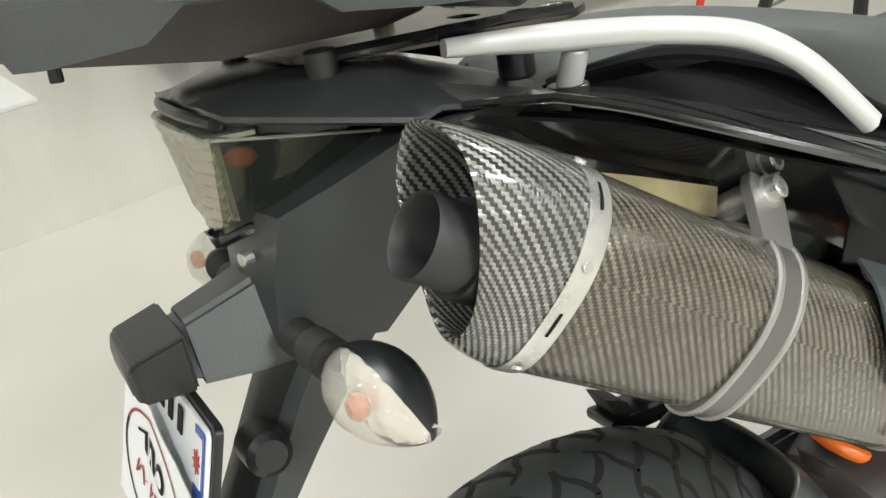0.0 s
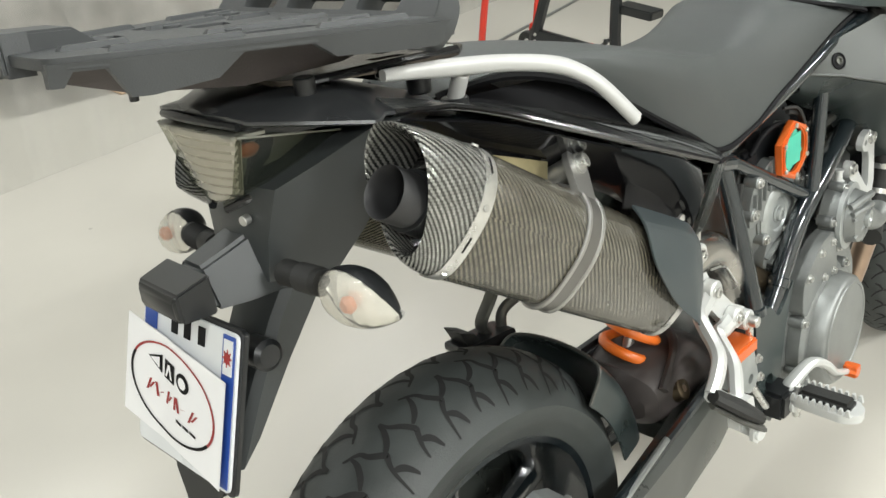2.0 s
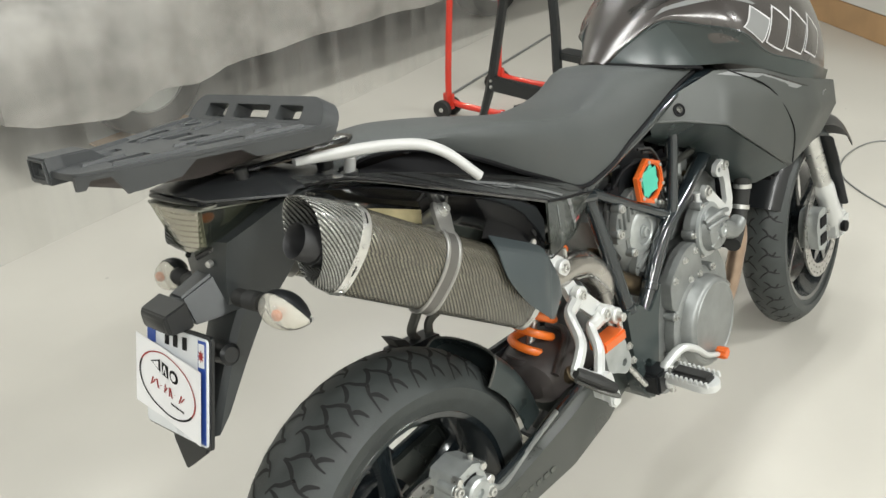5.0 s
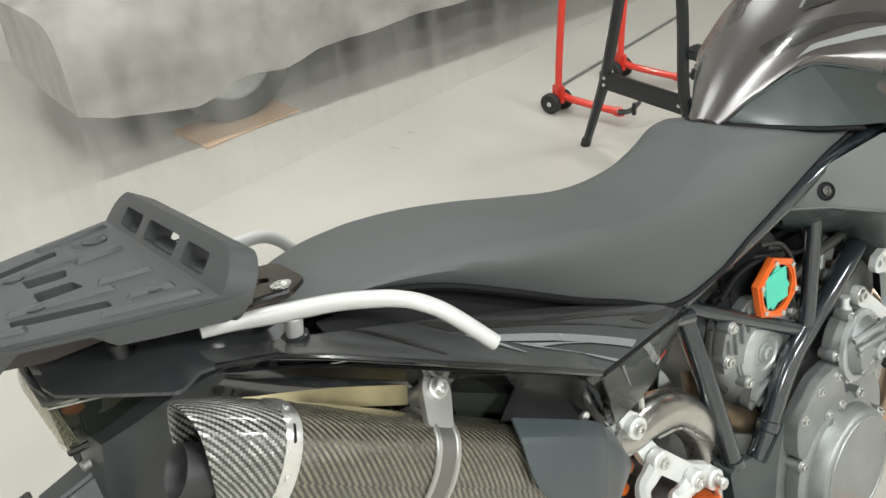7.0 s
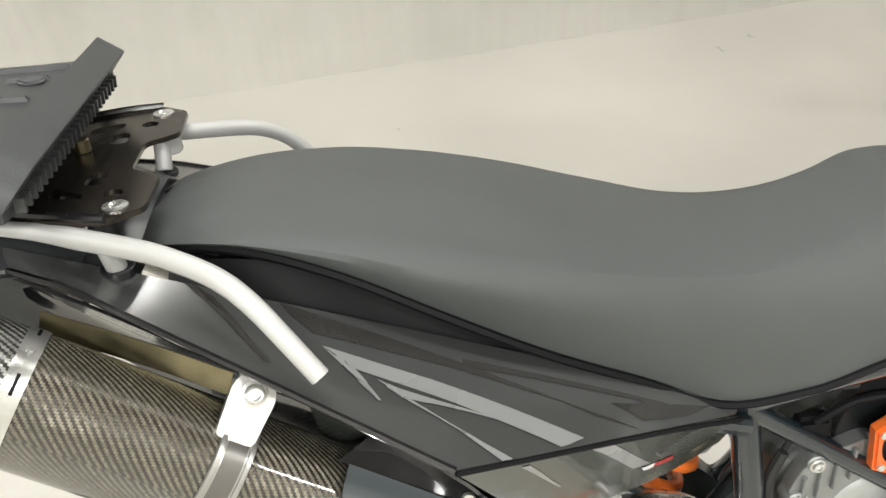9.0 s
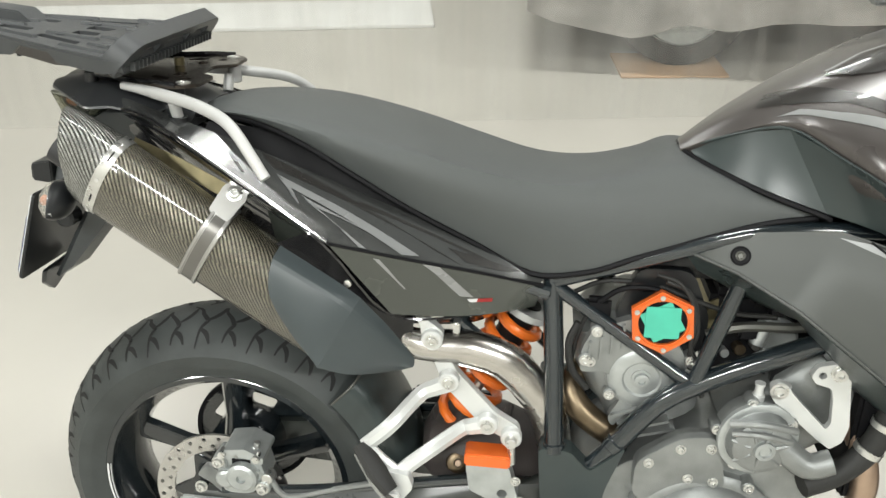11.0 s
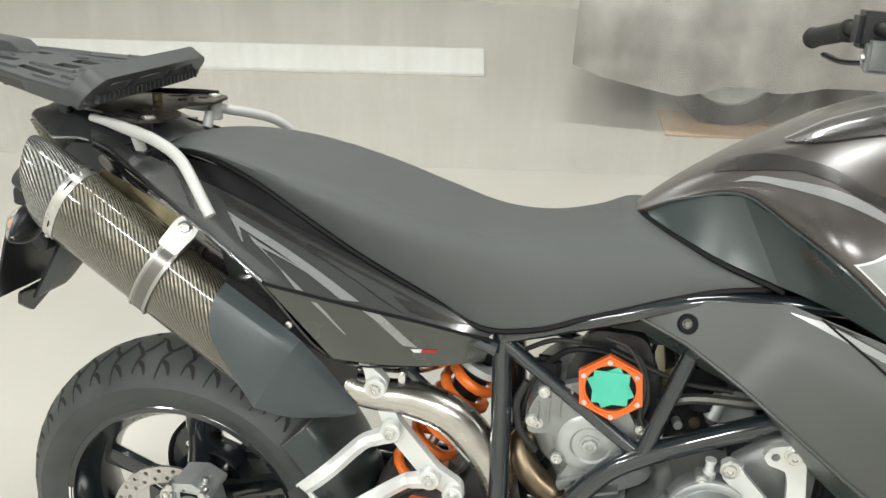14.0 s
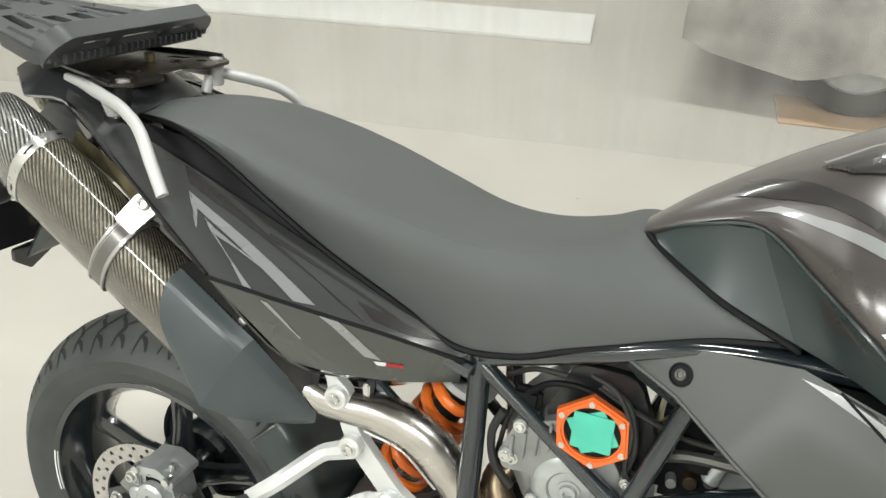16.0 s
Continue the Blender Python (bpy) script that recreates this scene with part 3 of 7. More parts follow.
def paddock_stand():
    """Red lifting stand parked upright: two bent tubes with castors at the bends."""
    root = new("paddock_stand")
    root.matrix_world = pose(2.15, 1.985, 0, 0, 0, 0)
    for dx, dy in ((0.0, 0.0), (0.46, 0.07)):
        part("tube", tube([(dx + 0.115, dy + 0.02, 1.15), (dx + 0.045, dy + 0.01, 0.6), (dx + 0.0, dy + 0.0, 0.13), (dx + 0.012, dy - 0.025, 0.075),
                           (dx + 0.045, dy - 0.14, 0.058), (dx + 0.075, dy - 0.30, 0.055)], 0.0155, 12), M_RED_PAINT, root)
        part("bend_plate", box(dx - 0.012, dx + 0.012, dy - 0.03, dy + 0.03, 0.045, 0.12, 0.004), M_RED_PAINT, root)
        for s in (-1, 1):
            w = part("castor", lathe([(-0.013, 0.025), (-0.015, 0.040), (-0.010, 0.045), (0.010, 0.045), (0.015, 0.040), (0.013, 0.025)],
                                     (dx + s * 0.036, dy + 0.012, 0.045), (1, 0.25, 0), 24), M_RUBBER, root)
            part("hub", cyl((dx + s * 0.036 - 0.017, dy + 0.012 - 0.0045, 0.045), (dx + s * 0.036 + 0.017, dy + 0.012 + 0.0045, 0.045), 0.011, 12), M_BOLT, w)
        hook = part("hook", tube([(dx + 0.055, dy - 0.285, 0.062), (dx + 0.095, dy - 0.315, 0.062), (dx + 0.150, dy - 0.320, 0.085)], [0.016, 0.014, 0.010], 8, 3, flat=0.7), M_BLACK_PAINT, root, "black rubber-capped hook")
        part("clamp_screw", cyl((dx + 0.100, dy - 0.335, 0.05), (dx + 0.100, dy - 0.335, 0.10), 0.009, 10), M_BLACK_PAINT, hook)
        part("collar", cyl((dx + 0.068, dy - 0.262, 0.055), (dx + 0.074, dy - 0.288, 0.055), 0.020, 14), M_RED_PAINT, root)
    part("cross_tube", tube([(0.115, 0.02, 1.13), (0.575, 0.09, 1.13)], 0.0155, 12, 0), M_RED_PAINT, root)
    return tagged(root, "red tubular paddock stand with black castors standing upright", "stand")


def trestle():
    """Black folding trestle: two leaning legs and a deep cross plate bolted between them."""
    root = new("trestle")
    root.matrix_world = pose(1.985, 1.664, 0, 0, 0, 0)
    part("leg", tube([(0.0, 0.0, 0.0), (-0.004, -0.055, 0.16), (-0.010, -0.105, 0.31), (-0.035, -0.180, 0.585), (-0.070, -0.275, 0.95)], [0.016, 0.018, 0.021, 0.020, 0.019], 6, 4), M_BLACK_PAINT, root)
    part("leg", tube([(-0.025, -0.585, 0.0), (-0.025, -0.520, 0.20), (-0.022, -0.470, 0.38), (-0.015, -0.440, 0.62), (-0.010, -0.380, 0.95)], [0.016, 0.018, 0.020, 0.020, 0.019], 6, 4), M_BLACK_PAINT, root)
    plate = part("cross_plate", box(-0.022, 0.002, -0.66, -0.085, 0.270, 0.335, 0.003), M_BLACK_PAINT, root)
    for y, z in ((-0.115, 0.29), (-0.115, 0.318), (-0.46, 0.303)):
        part("bolt", cyl((-0.022, y, z), (-0.030, y, z), 0.007, 8), M_BOLT, plate)
    part("side_bracket", box(-0.02, 0.06, -0.60, -0.45, 0.47, 0.50, 0.004), M_BLACK_PAINT, root)
    part("foot_cap", cyl((0.0, 0.002, 0.0), (-0.001, -0.008, 0.03), 0.020, 12), M_RUBBER, root)
    return tagged(root, "black steel trestle with a deep cross plate", "trestle")


paddock_stand()
trestle()


def floor_cable():
    ob = part("floor_cable", tube([(2.36, 2.185, 0.006), (2.70, 2.262, 0.006), (3.10, 2.350, 0.006), (3.59, 2.462, 0.006)], 0.007, 6, 8), M_CAST)
    tagged(ob, "grey cable lying on the floor behind the stand", "cable")
    thin_ = part("floor_cable", tube([(2.3, -0.2, 0.004), (2.6, 0.25, 0.004), (3.0, 0.3, 0.004), (3.2, 0.05, 0.004), (3.4, -0.3, 0.004), (3.2, -0.7, 0.004)], 0.003, 6, 12), M_CAST)
    return tagged(thin_, "thin pale cable lying on the floor", "cable")


floor_cable()

# ---------------------------------------------------------------- motorcycle
moto = new("motorcycle")
moto.matrix_world = pose(0, 0, 0, -LEAN, 0, 0)
tagged(moto, "dark grey supermoto motorcycle with carbon silencer leaning on its side stand", "motorcycle")


def mirror(pts):
    return [(p[0], -p[1], p[2]) for p in pts]


# wheels
def tyre_section(width, crown, r_out, r_in):
    """Half-round cross-section as (across, radius)."""
    pts = []
    n = 14
    for i in range(n + 1):
        a = -1 + 2 * i / n
        y = a * width / 2
        r = r_out - crown * (abs(a) ** 2.3)
        pts.append((y, r))
    side = [(width * 0.49, r_out - crown - 0.018), (width * 0.475, r_in + 0.025), (width * 0.42, r_in + 0.004), (width * 0.40, r_in - 0.004)]
    return [(-y, r) for y, r in reversed(side)] + pts + side


def wheel(name, center, axis_turn, width, r_out, r_in, crown, rimw, label, pitch, rear):
    root = new(name)
    root.parent = moto
    root.matrix_basis = Matrix.Translation(center) @ pose(0, 0, 0, 0, 0, axis_turn)
    tagged(root, label)
    bm = bmesh.new()
    prof = tyre_section(width, crown, r_out, r_in)
    lathe([(a, r) for a, r in prof], (0, 0, 0), (0, 1, 0), 96, bm, cap=False)
    tyre = part("tyre", bm, M_TYRE, root, "black road tyre with curved grooves and dust")
    # tread grooves: flat strips on the crown, groove shade put into their near-black colour

    def on_tread(a, th, lift=0.0006):
        y = a * width / 2
        r = r_out - crown * (abs(a) ** 2.3) + lift
        return V(r * math.sin(th), y, r * math.cos(th))

    n = pitch
    bm = bmesh.new()
    for k in range(n):
        for sd in (-1, 1):
            off = 2 * math.pi * (k + (0.5 if sd > 0 else 0)) / n
            g = random.Random(k * 2 + (sd > 0))
            far = 0.90 if k % 2 else 0.80
            if rear:
                pth = [(0.03, -0.02), (0.16, 0.035), (0.30, 0.050), (0.44, 0.085), (0.47, 0.088), (0.62, 0.055), (far, 0.035)]
                if k % 2 == 0:
                    pth = [(0.10, 0.015), (0.24, 0.020), (0.38, 0.058), (0.50, 0.080), (0.53, 0.080), (0.68, 0.050), (0.82, 0.036)]
            else:
                pth = [(0.04, 0.0), (0.22, 0.05), (0.42, 0.075), (0.46, 0.078), (0.66, 0.045), (far, 0.03)]
            more = [(0.45, 0.087), (0.37, 0.125), (0.24, 0.155), (0.10, 0.165)] if rear else [(0.44, 0.077), (0.34, 0.12), (0.18, 0.14)]
            extra = [(0.62, 0.055), (0.70, 0.095), (0.84, 0.118)] if rear else [(0.60, 0.05), (0.72, 0.09)]
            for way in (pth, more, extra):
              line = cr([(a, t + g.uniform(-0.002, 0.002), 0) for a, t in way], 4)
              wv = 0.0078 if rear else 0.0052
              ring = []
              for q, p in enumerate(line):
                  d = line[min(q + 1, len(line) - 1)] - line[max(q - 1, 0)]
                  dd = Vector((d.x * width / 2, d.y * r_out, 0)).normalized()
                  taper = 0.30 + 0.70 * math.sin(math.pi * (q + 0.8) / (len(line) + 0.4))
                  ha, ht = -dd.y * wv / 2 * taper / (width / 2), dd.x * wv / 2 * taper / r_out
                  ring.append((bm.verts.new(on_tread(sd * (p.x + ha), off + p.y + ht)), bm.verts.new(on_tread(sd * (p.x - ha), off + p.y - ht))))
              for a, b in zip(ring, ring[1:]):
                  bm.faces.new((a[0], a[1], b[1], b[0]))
    tagged(part("tread_pattern", bm, M_GROOVE_SHADE, tyre), kind="stuff")
    # rim barrel
    h = rimw / 2
    part("rim", lathe([(-h, r_in + 0.010), (-h - 0.004, r_in + 0.004), (-h - 0.002, r_in - 0.006), (-h + 0.012, r_in - 0.012), (-h + 0.035, r_in - 0.030), (0, r_in - 0.036),
                       (h - 0.035, r_in - 0.030), (h - 0.012, r_in - 0.012), (h + 0.002, r_in - 0.006), (h + 0.004, r_in + 0.004), (h, r_in + 0.010), (0, r_in - 0.01)],
                      (0, 0, 0), (0, 1, 0), 80, closed=True), M_RIM, root, "black cast wheel rim")
    hub = part("hub", lathe([(-0.07, 0.022), (-0.068, 0.04), (-0.03, 0.048), (0.03, 0.048), (0.068, 0.04), (0.07, 0.022)], (0, 0, 0), (0, 1, 0), 28), M_RIM, root)
    sp = bmesh.new()
    tube([(0, 0.0, 0.035), (0, 0.0, 0.10), (0, 0.0, r_in - 0.028)], [0.028, 0.020, 0.025], 8, 5, sp, flat=0.6)
    first = part("spoke", sp, M_RIM, root)
    for k in range(1, 5):
        again(first, root, Matrix.Rotation(2 * math.pi * k / 5, 4, "Y"))
    for a0 in ((2.6, 4.45) if rear else (1.2,)):
        bmt = bmesh.new()
        for lane in (0.0, 0.006):
            rows = []
            for q in range(9):
                th = a0 + 0.38 * q / 8
                rows.append([bmt.verts.new(V(math.sin(th) * r, -h - 0.0045 + (0.006 if r < r_in - 0.004 else 0), math.cos(th) * r)) for r in (r_in + 0.003 - lane, r_in - 0.0005 - lane)])
            for u, w in zip(rows, rows[1:]):
                bmt.faces.new((u[0], u[1], w[1], w[0]))
        part("rim_tape", bmt, M_FILM_WHITE, root, "pale rim tape")
    if rear:
        teeth = [(r * math.cos(a), r * math.sin(a)) for k in range(80) for a in (2 * math.pi * k / 80,) for r in ((0.112, 0.105)[k % 2],)]
        wins = [rounded([(math.cos(a - 0.35) * 0.062, math.sin(a - 0.35) * 0.062), (math.cos(a - 0.30) * 0.088, math.sin(a - 0.30) * 0.088), (math.cos(a + 0.30) * 0.088, math.sin(a + 0.30) * 0.088), (math.cos(a + 0.35) * 0.062, math.sin(a + 0.35) * 0.062)], 0.008, 3) for a in (2 * math.pi * k / 5 for k in range(5))]
        part("sprocket", prism(teeth, wins, XZ, 0.098, 0.104), M_RIM, root, "black rear sprocket")
        part("chain", lathe([(0.094, 0.108), (0.094, 0.116), (0.108, 0.116), (0.108, 0.108)], (0, 0, 0), (0, 1, 0), 60, closed=True), M_INK_SHADE, root)
        part("cush_hub", lathe([(0.03, 0.07), (0.085, 0.068), (0.09, 0.05)], (0, 0, 0), (0, 1, 0), 32), M_RIM, root)
    return root


rear = wheel("rear_wheel", V(-0.020, 0.018, 0.312), 1.5, 0.180, 0.321, 0.219, 0.052, 0.146, "rear wheel with wide tyre and black five-spoke rim", 40, True)
front = wheel("front_wheel", V(1.537, -0.034, 0.304), 5.5, 0.120, 0.296, 0.219, 0.040, 0.098, "front wheel with road tyre and black rim", 36, False)


def disc(parent, y, r0, r1, holes, bolts):
    hs = []
    for k in range(holes):
        a = 2 * math.pi * k / holes
        for q, rr in enumerate((r0 + (r1 - r0) * 0.28, r0 + (r1 - r0) * 0.72)):
            hs.append(circle(rr * math.cos(a + q * math.pi / holes), rr * math.sin(a + q * math.pi / holes), 0.004, 7))
    hs.append(circle(0, 0, r0, 40))
    d = part("brake_disc", prism(circle(0, 0, r1, 64), hs, XZ, y, y + 0.005), M_DISC, parent, "drilled steel brake disc")
    carrier = [(rr * math.cos(a), rr * math.sin(a)) for k in range(bolts * 2) for a in (math.pi * k / bolts,) for rr in ((r0 + 0.006) if k % 2 == 0 else r0 * 0.62,)]
    part("carrier", prism(rounded(carrier, 0.012), [circle(0, 0, 0.03, 20)], XZ, y - 0.001, y + 0.006, 0.001), M_RIM, d)
    return d


disc(rear, -0.098, 0.088, 0.120, 26, 6)
disc(front, -0.078, 0.115, 0.1525, 30, 8)
disc(front, 0.073, 0.115, 0.1525, 30, 8)


# seat
def seat():
    xs = [-0.035, 0.0, 0.07, 0.15, 0.23, 0.32, 0.41, 0.50, 0.58, 0.65, 0.70, 0.76, 0.82, 0.885]
    zt = [0.985, 1.006, 1.014, 1.010, 0.995, 0.973, 0.949, 0.930, 0.932, 0.950, 0.970, 0.956, 0.938, 0.926]
    zb = [0.984, 0.996, 0.996, 0.972, 0.931, 0.880, 0.833, 0.787, 0.797, 0.828, 0.850, 0.877, 0.899, 0.912]
    hw = [0.050, 0.074, 0.098, 0.118, 0.130, 0.130, 0.120, 0.106, 0.102, 0.106, 0.112, 0.118, 0.121, 0.1215]
    tw = [0.30, 0.55, 0.66, 0.72, 0.76, 0.78, 0.76, 0.70, 0.60, 0.50, 0.45, 0.72, 0.86, 0.95]
    bm = bmesh.new()
    fine = lambda arr: [p.x for p in cr([(a, 0, 0) for a in arr], 5)]  # noqa: E731
    X, T, Bt, H, W = (fine(a) for a in (xs, zt, zb, hw, tw))
    secs = []
    for x, t, b, h, w in zip(X, T, Bt, H, W):
        row = []
        n = 26
        tuck = 1.0 if x < 0.45 else max(0.0, 1 - (x - 0.45) / 0.15)
        for j in range(n + 1):
            a = -1 + 2 * j / n
            q = abs(a)
            # flat top, rounded shoulder, falling flank
            if q < 0.5:
                k = q / 0.5
                y, z = h * w * k, t - 0.006 * k * k
            else:
                k = (q - 0.5) / 0.5
                e = math.sin(k * math.pi / 2)
                y = h * (w + (1 - w) * (e ** 0.8)) * (1 - 0.19 * tuck * max(0.0, k - 0.45) / 0.55)
                z = (t - 0.006) + (b - t + 0.006) * (1 - math.cos(k * math.pi / 2)) ** 0.85
            row.append(V(x, math.copysign(y, a) + ((0.012 + 0.018 * min(1.0, max(0.0, x / 0.5))) * min(1.0, q * 1.4) if a > 0 else 0.0), z))
        row += [V(x, h * 0.5, b - 0.004), V(x, -h * 0.5, b - 0.004)]
        secs.append(row)
    rings(bm, secs)
    part("seat", bm, M_SEAT, moto, "matt dark grey vinyl seat")
    # black strip below the seat, the gap's shade put into its colour
    for s in (-1, 1):
        line = [(x, s * (h * (0.82 if x < 0.45 else min(1.0, 0.82 + (x - 0.45) * 1.2)) + 0.001), b - 0.002) for x, h, b in zip(X, H, Bt)][3:]
        part("seat_edge", tube(line, 0.0045, 6, 1), M_INK_SHADE, moto, "black seat base strip with the gap's shade in its colour")


seat()


# silencer ------------------------------------------------------------------
EX0, EXD = V(-0.1813, -0.1549, 0.9674), V(0.8387, -0.018, -0.5443).normalized()
EXU = EXD.cross(V(0, 1, 0)).normalized()  # up, square to the axis
EXS = EXD.cross(EXU).normalized()         # outward
if EXU.z < 0:
    EXU = -EXU
if EXS.y > 0:
    EXS = -EXS


def ex(s, a, k=1.0, ru=0.0621, ro=0.0413, du=0.0, do=0.0):
    """A point on the silencer: along s, round a, scaled k. Its section is an egg, narrow below."""
    rr = 1 + 0.08 * math.sin(3 * a)
    u, o = du + ru * k * rr * math.sin(a), do + ro * k * rr * math.cos(a)
    return EX0 + EXD * (s - 0.011 * u + 0.025 * o) + EXU * u + EXS * o


def exp(s, u, o):
    """A point beside the silencer: along, up and outward from its axis."""
    return EX0 + EXD * s + EXU * u + EXS * o


def ex_ring(s, k=1.0, n=56, **kw):
    return [ex(s, 2 * math.pi * j / n, k, **kw) for j in range(n)]


def silencer():
    root = new("silencer")
    root.parent = moto
    tagged(root, "triangular carbon fibre silencer with steel straps")
    n = 64
    girth = 0.36

    def skin(stations, name, mat, label, parent):
        bm = bmesh.new()
        secs = [ex_ring(s, k, n) for s, k in stations]
        rings(bm, secs, cap=False, uv=lambda i, j: (girth * j / n, stations[i][0]))
        return part(name, bm, mat, parent, label)

    skin([(0.076, 0.985), (0.077, 1.0), (0.15, 1.0), (0.25, 1.0), (0.35, 1.0), (0.45, 1.0), (0.480, 1.0), (0.488, 0.97), (0.490, 0.6)], "sleeve", M_CARBON, "dark fine carbon sleeve", root)
    # end cap: hollow, its mouth cut at a slant so that the lower side lies further back

    def cap_ring(w, k, inward=0.0):
        ring = []
        for j in range(n):
            a = 2 * math.pi * j / n
            u = 0.061 * math.sin(a)
            rim = 0.013 - 0.46 * u + 0.004 * math.cos(a)
            ring.append(ex(0.080 + (rim - 0.080) * w + inward, a, k))
        return ring

    bm = bmesh.new()
    st = [(0.0, 0.995), (0.15, 0.995), (0.35, 0.985), (0.55, 0.965), (0.75, 0.93), (0.9, 0.895), (0.97, 0.87), (1.0, 0.845)]
    secs = [cap_ring(w, k) for w, k in st] + [cap_ring(1.0, 0.815, 0.002), cap_ring(0.9, 0.80), cap_ring(0.55, 0.80), cap_ring(0.25, 0.78)]
    back = [w for w, _ in st] + [1.02, 1.1, 1.4, 1.7]
    rings(bm, secs, cap=False, uv=lambda i, j: (girth * j / n, 0.080 - 0.067 * back[i]))
    part("end_cap", bm, M_CARBON_CAP, root, "coarse glossy carbon end cap with a slanting mouth")
    bm = bmesh.new()
    rings(bm, [cap_ring(0.30, 0.79), cap_ring(0.28, 0.4), cap_ring(0.27, 0.02)], cap=False)
    part("recess", bm, M_GLOSS, root, "black floor of the mouth")
    oc = exp(0.0165, -0.008, 0.001)
    out = part("outlet_pipe", lathe([(0.06, 0.0222), (0.06, 0.0246), (-0.015, 0.0246), (-0.0165, 0.0240), (-0.015, 0.0230), (0.058, 0.0222)], oc, EXD, 40, closed=True), M_OUTLET, root, "matt black outlet pipe")
    part("collar", lathe([(0.012, 0.0246), (0.012, 0.0285), (0.050, 0.0285), (0.050, 0.0246)], oc, EXD, 40, closed=True), M_SATIN, out)
    part("baffle", lathe([(0.022, 0.0228), (0.024, 0.001)], oc, EXD, 24, cap=True), M_INK_SHADE, out)

    def strap(name, s0, s1, lift, mat, label):
        bm = bmesh.new()
        secs = [ex_ring(s, k, n) for s, k in ((s0, 1.0), (s0, 1 + lift), (s0 + 0.002, 1 + lift * 1.25), (s1 - 0.002, 1 + lift * 1.25), (s1, 1 + lift), (s1, 1.0))]
        rings(bm, secs, cap=False, closed=True)
        return part(name, bm, mat, root, label)

    band = strap("band", 0.0735, 0.0895, 0.016, M_BOLT, "bright perforated steel band")
    for k in range(10):
        a = 0.08 + 2 * math.pi * k / 10
        p, q = ex(0.0815, a, 1.016), ex(0.0815, a, 1.055)
        if k % 2 == 0:
            part("rivet", cyl(p, q, 0.0036, 10), M_BOLT, band)
        else:
            # slot: a flat inlay along the band, the opening's shade put into its colour
            bm = bmesh.new()
            rws = []
            for t in range(9):
                aa = a - 0.15 + 0.30 * t / 8
                rws.append((bm.verts.new(ex(0.0804, aa, 1.024)), bm.verts.new(ex(0.0830, aa, 1.024))))
            for u, w in zip(rws, rws[1:]):
                bm.faces.new((u[0], u[1], w[1], w[0]))
            part("slot", bm, M_INK_SHADE, band)
    clamp = strap("mounting_clamp", 0.2375, 0.2655, 0.045, M_CLAMP, "satin steel mounting clamp with a recessed channel")
    for s0, s1 in ((0.2365, 0.2420), (0.2610, 0.2665)):
        bm = bmesh.new()
        rings(bm, [ex_ring(s0, 1.045, n), ex_ring(s0 + 0.001, 1.085, n), ex_ring(s1 - 0.001, 1.085, n), ex_ring(s1, 1.045, n)], cap=False, closed=True)
        part("edge_bead", bm, M_CLAMP, clamp)
    bm = bmesh.new()
    rings(bm, [ex_ring(0.2430, 1.062, n), ex_ring(0.2600, 1.062, n), ex_ring(0.2600, 1.055, n), ex_ring(0.2430, 1.055, n)], cap=False, closed=True)
    part("inlay", bm, M_CLAMP_D, clamp, "grey channel of the clamp")
    # lug with its bolt at the top, leaning out from the clamp
    c = V(0.073, -0.161, 0.906)
    out_ = (EXS * 0.80 + EXU * 0.60).normalized()
    up = (EXU * 0.80 - EXS * 0.60).normalized()
    lug = prism(rounded([(-0.016, -0.040), (0.016, -0.040), (0.019, 0.002), (0.012, 0.017), (-0.012, 0.017), (-0.019, 0.002)], 0.006), [],
                lambda u, v, d: c + EXD * u + up * v + out_ * d, -0.008, 0.0, 0.002)
    lg = part("lug", lug, M_CLAMP, clamp)
    part("bolt", lathe([(0, 0.0115), (0.0025, 0.0115), (0.003, 0.0085), (0.010, 0.008), (0.011, 0.0065), (0.011, 0.0045), (0.006, 0.004)], c, out_, 18), M_BOLT, lg)
    part("rubber_bush", cyl(c - out_ * 0.008, c - out_ * 0.035, 0.013, 16), M_BOLT, lg)
    # front cone
    bm = bmesh.new()
    rings(bm, [ex_ring(0.482, 0.92, 32), ex_ring(0.490, 0.60, 32, do=-0.010), ex_ring(0.505, 0.40, 32, do=-0.018), ex_ring(0.56, 0.36, 32, do=-0.022)])
    part("front_cone", bm, M_STEEL, root)
    bm = bmesh.new()
    rings(bm, [ex_ring(0.476, 0.99, n), ex_ring(0.476, 1.018, n), ex_ring(0.488, 1.018, n), ex_ring(0.488, 0.97, n)], cap=False, closed=True)
    part("front_ring", bm, M_BOLT, root)
    return root


silencer()


def left_silencer():
    """Its twin on the other side of the wheel."""
    root = new("silencer")
    root.parent = moto
    tagged(root, "second dark carbon silencer beside the rear wheel")
    flip = lambda ring: [V(p.x, 0.04 - p.y, p.z) for p in ring]  # noqa: E731
    for name, st, mat in (("sleeve", [(0.076, 1.0), (0.45, 1.0), (0.495, 0.97), (0.50, 0.3)], M_CARBON), ("end_cap", [(0.080, 0.99), (0.055, 0.965), (0.034, 0.91), (0.020, 0.845), (0.05, 0.78), (0.062, 0.1)], M_CARBON_CAP),
                          ("mounting_clamp", [(0.240, 1.0), (0.240, 1.06), (0.268, 1.06), (0.268, 1.0)], M_CLAMP)):
        bm = bmesh.new()
        rings(bm, [flip(ex_ring(s, k, 40)) for s, k in st], cap=False, uv=lambda i, j: (0.36 * j / 40, st[i][0]))
        part(name, bm, mat, root)


left_silencer()


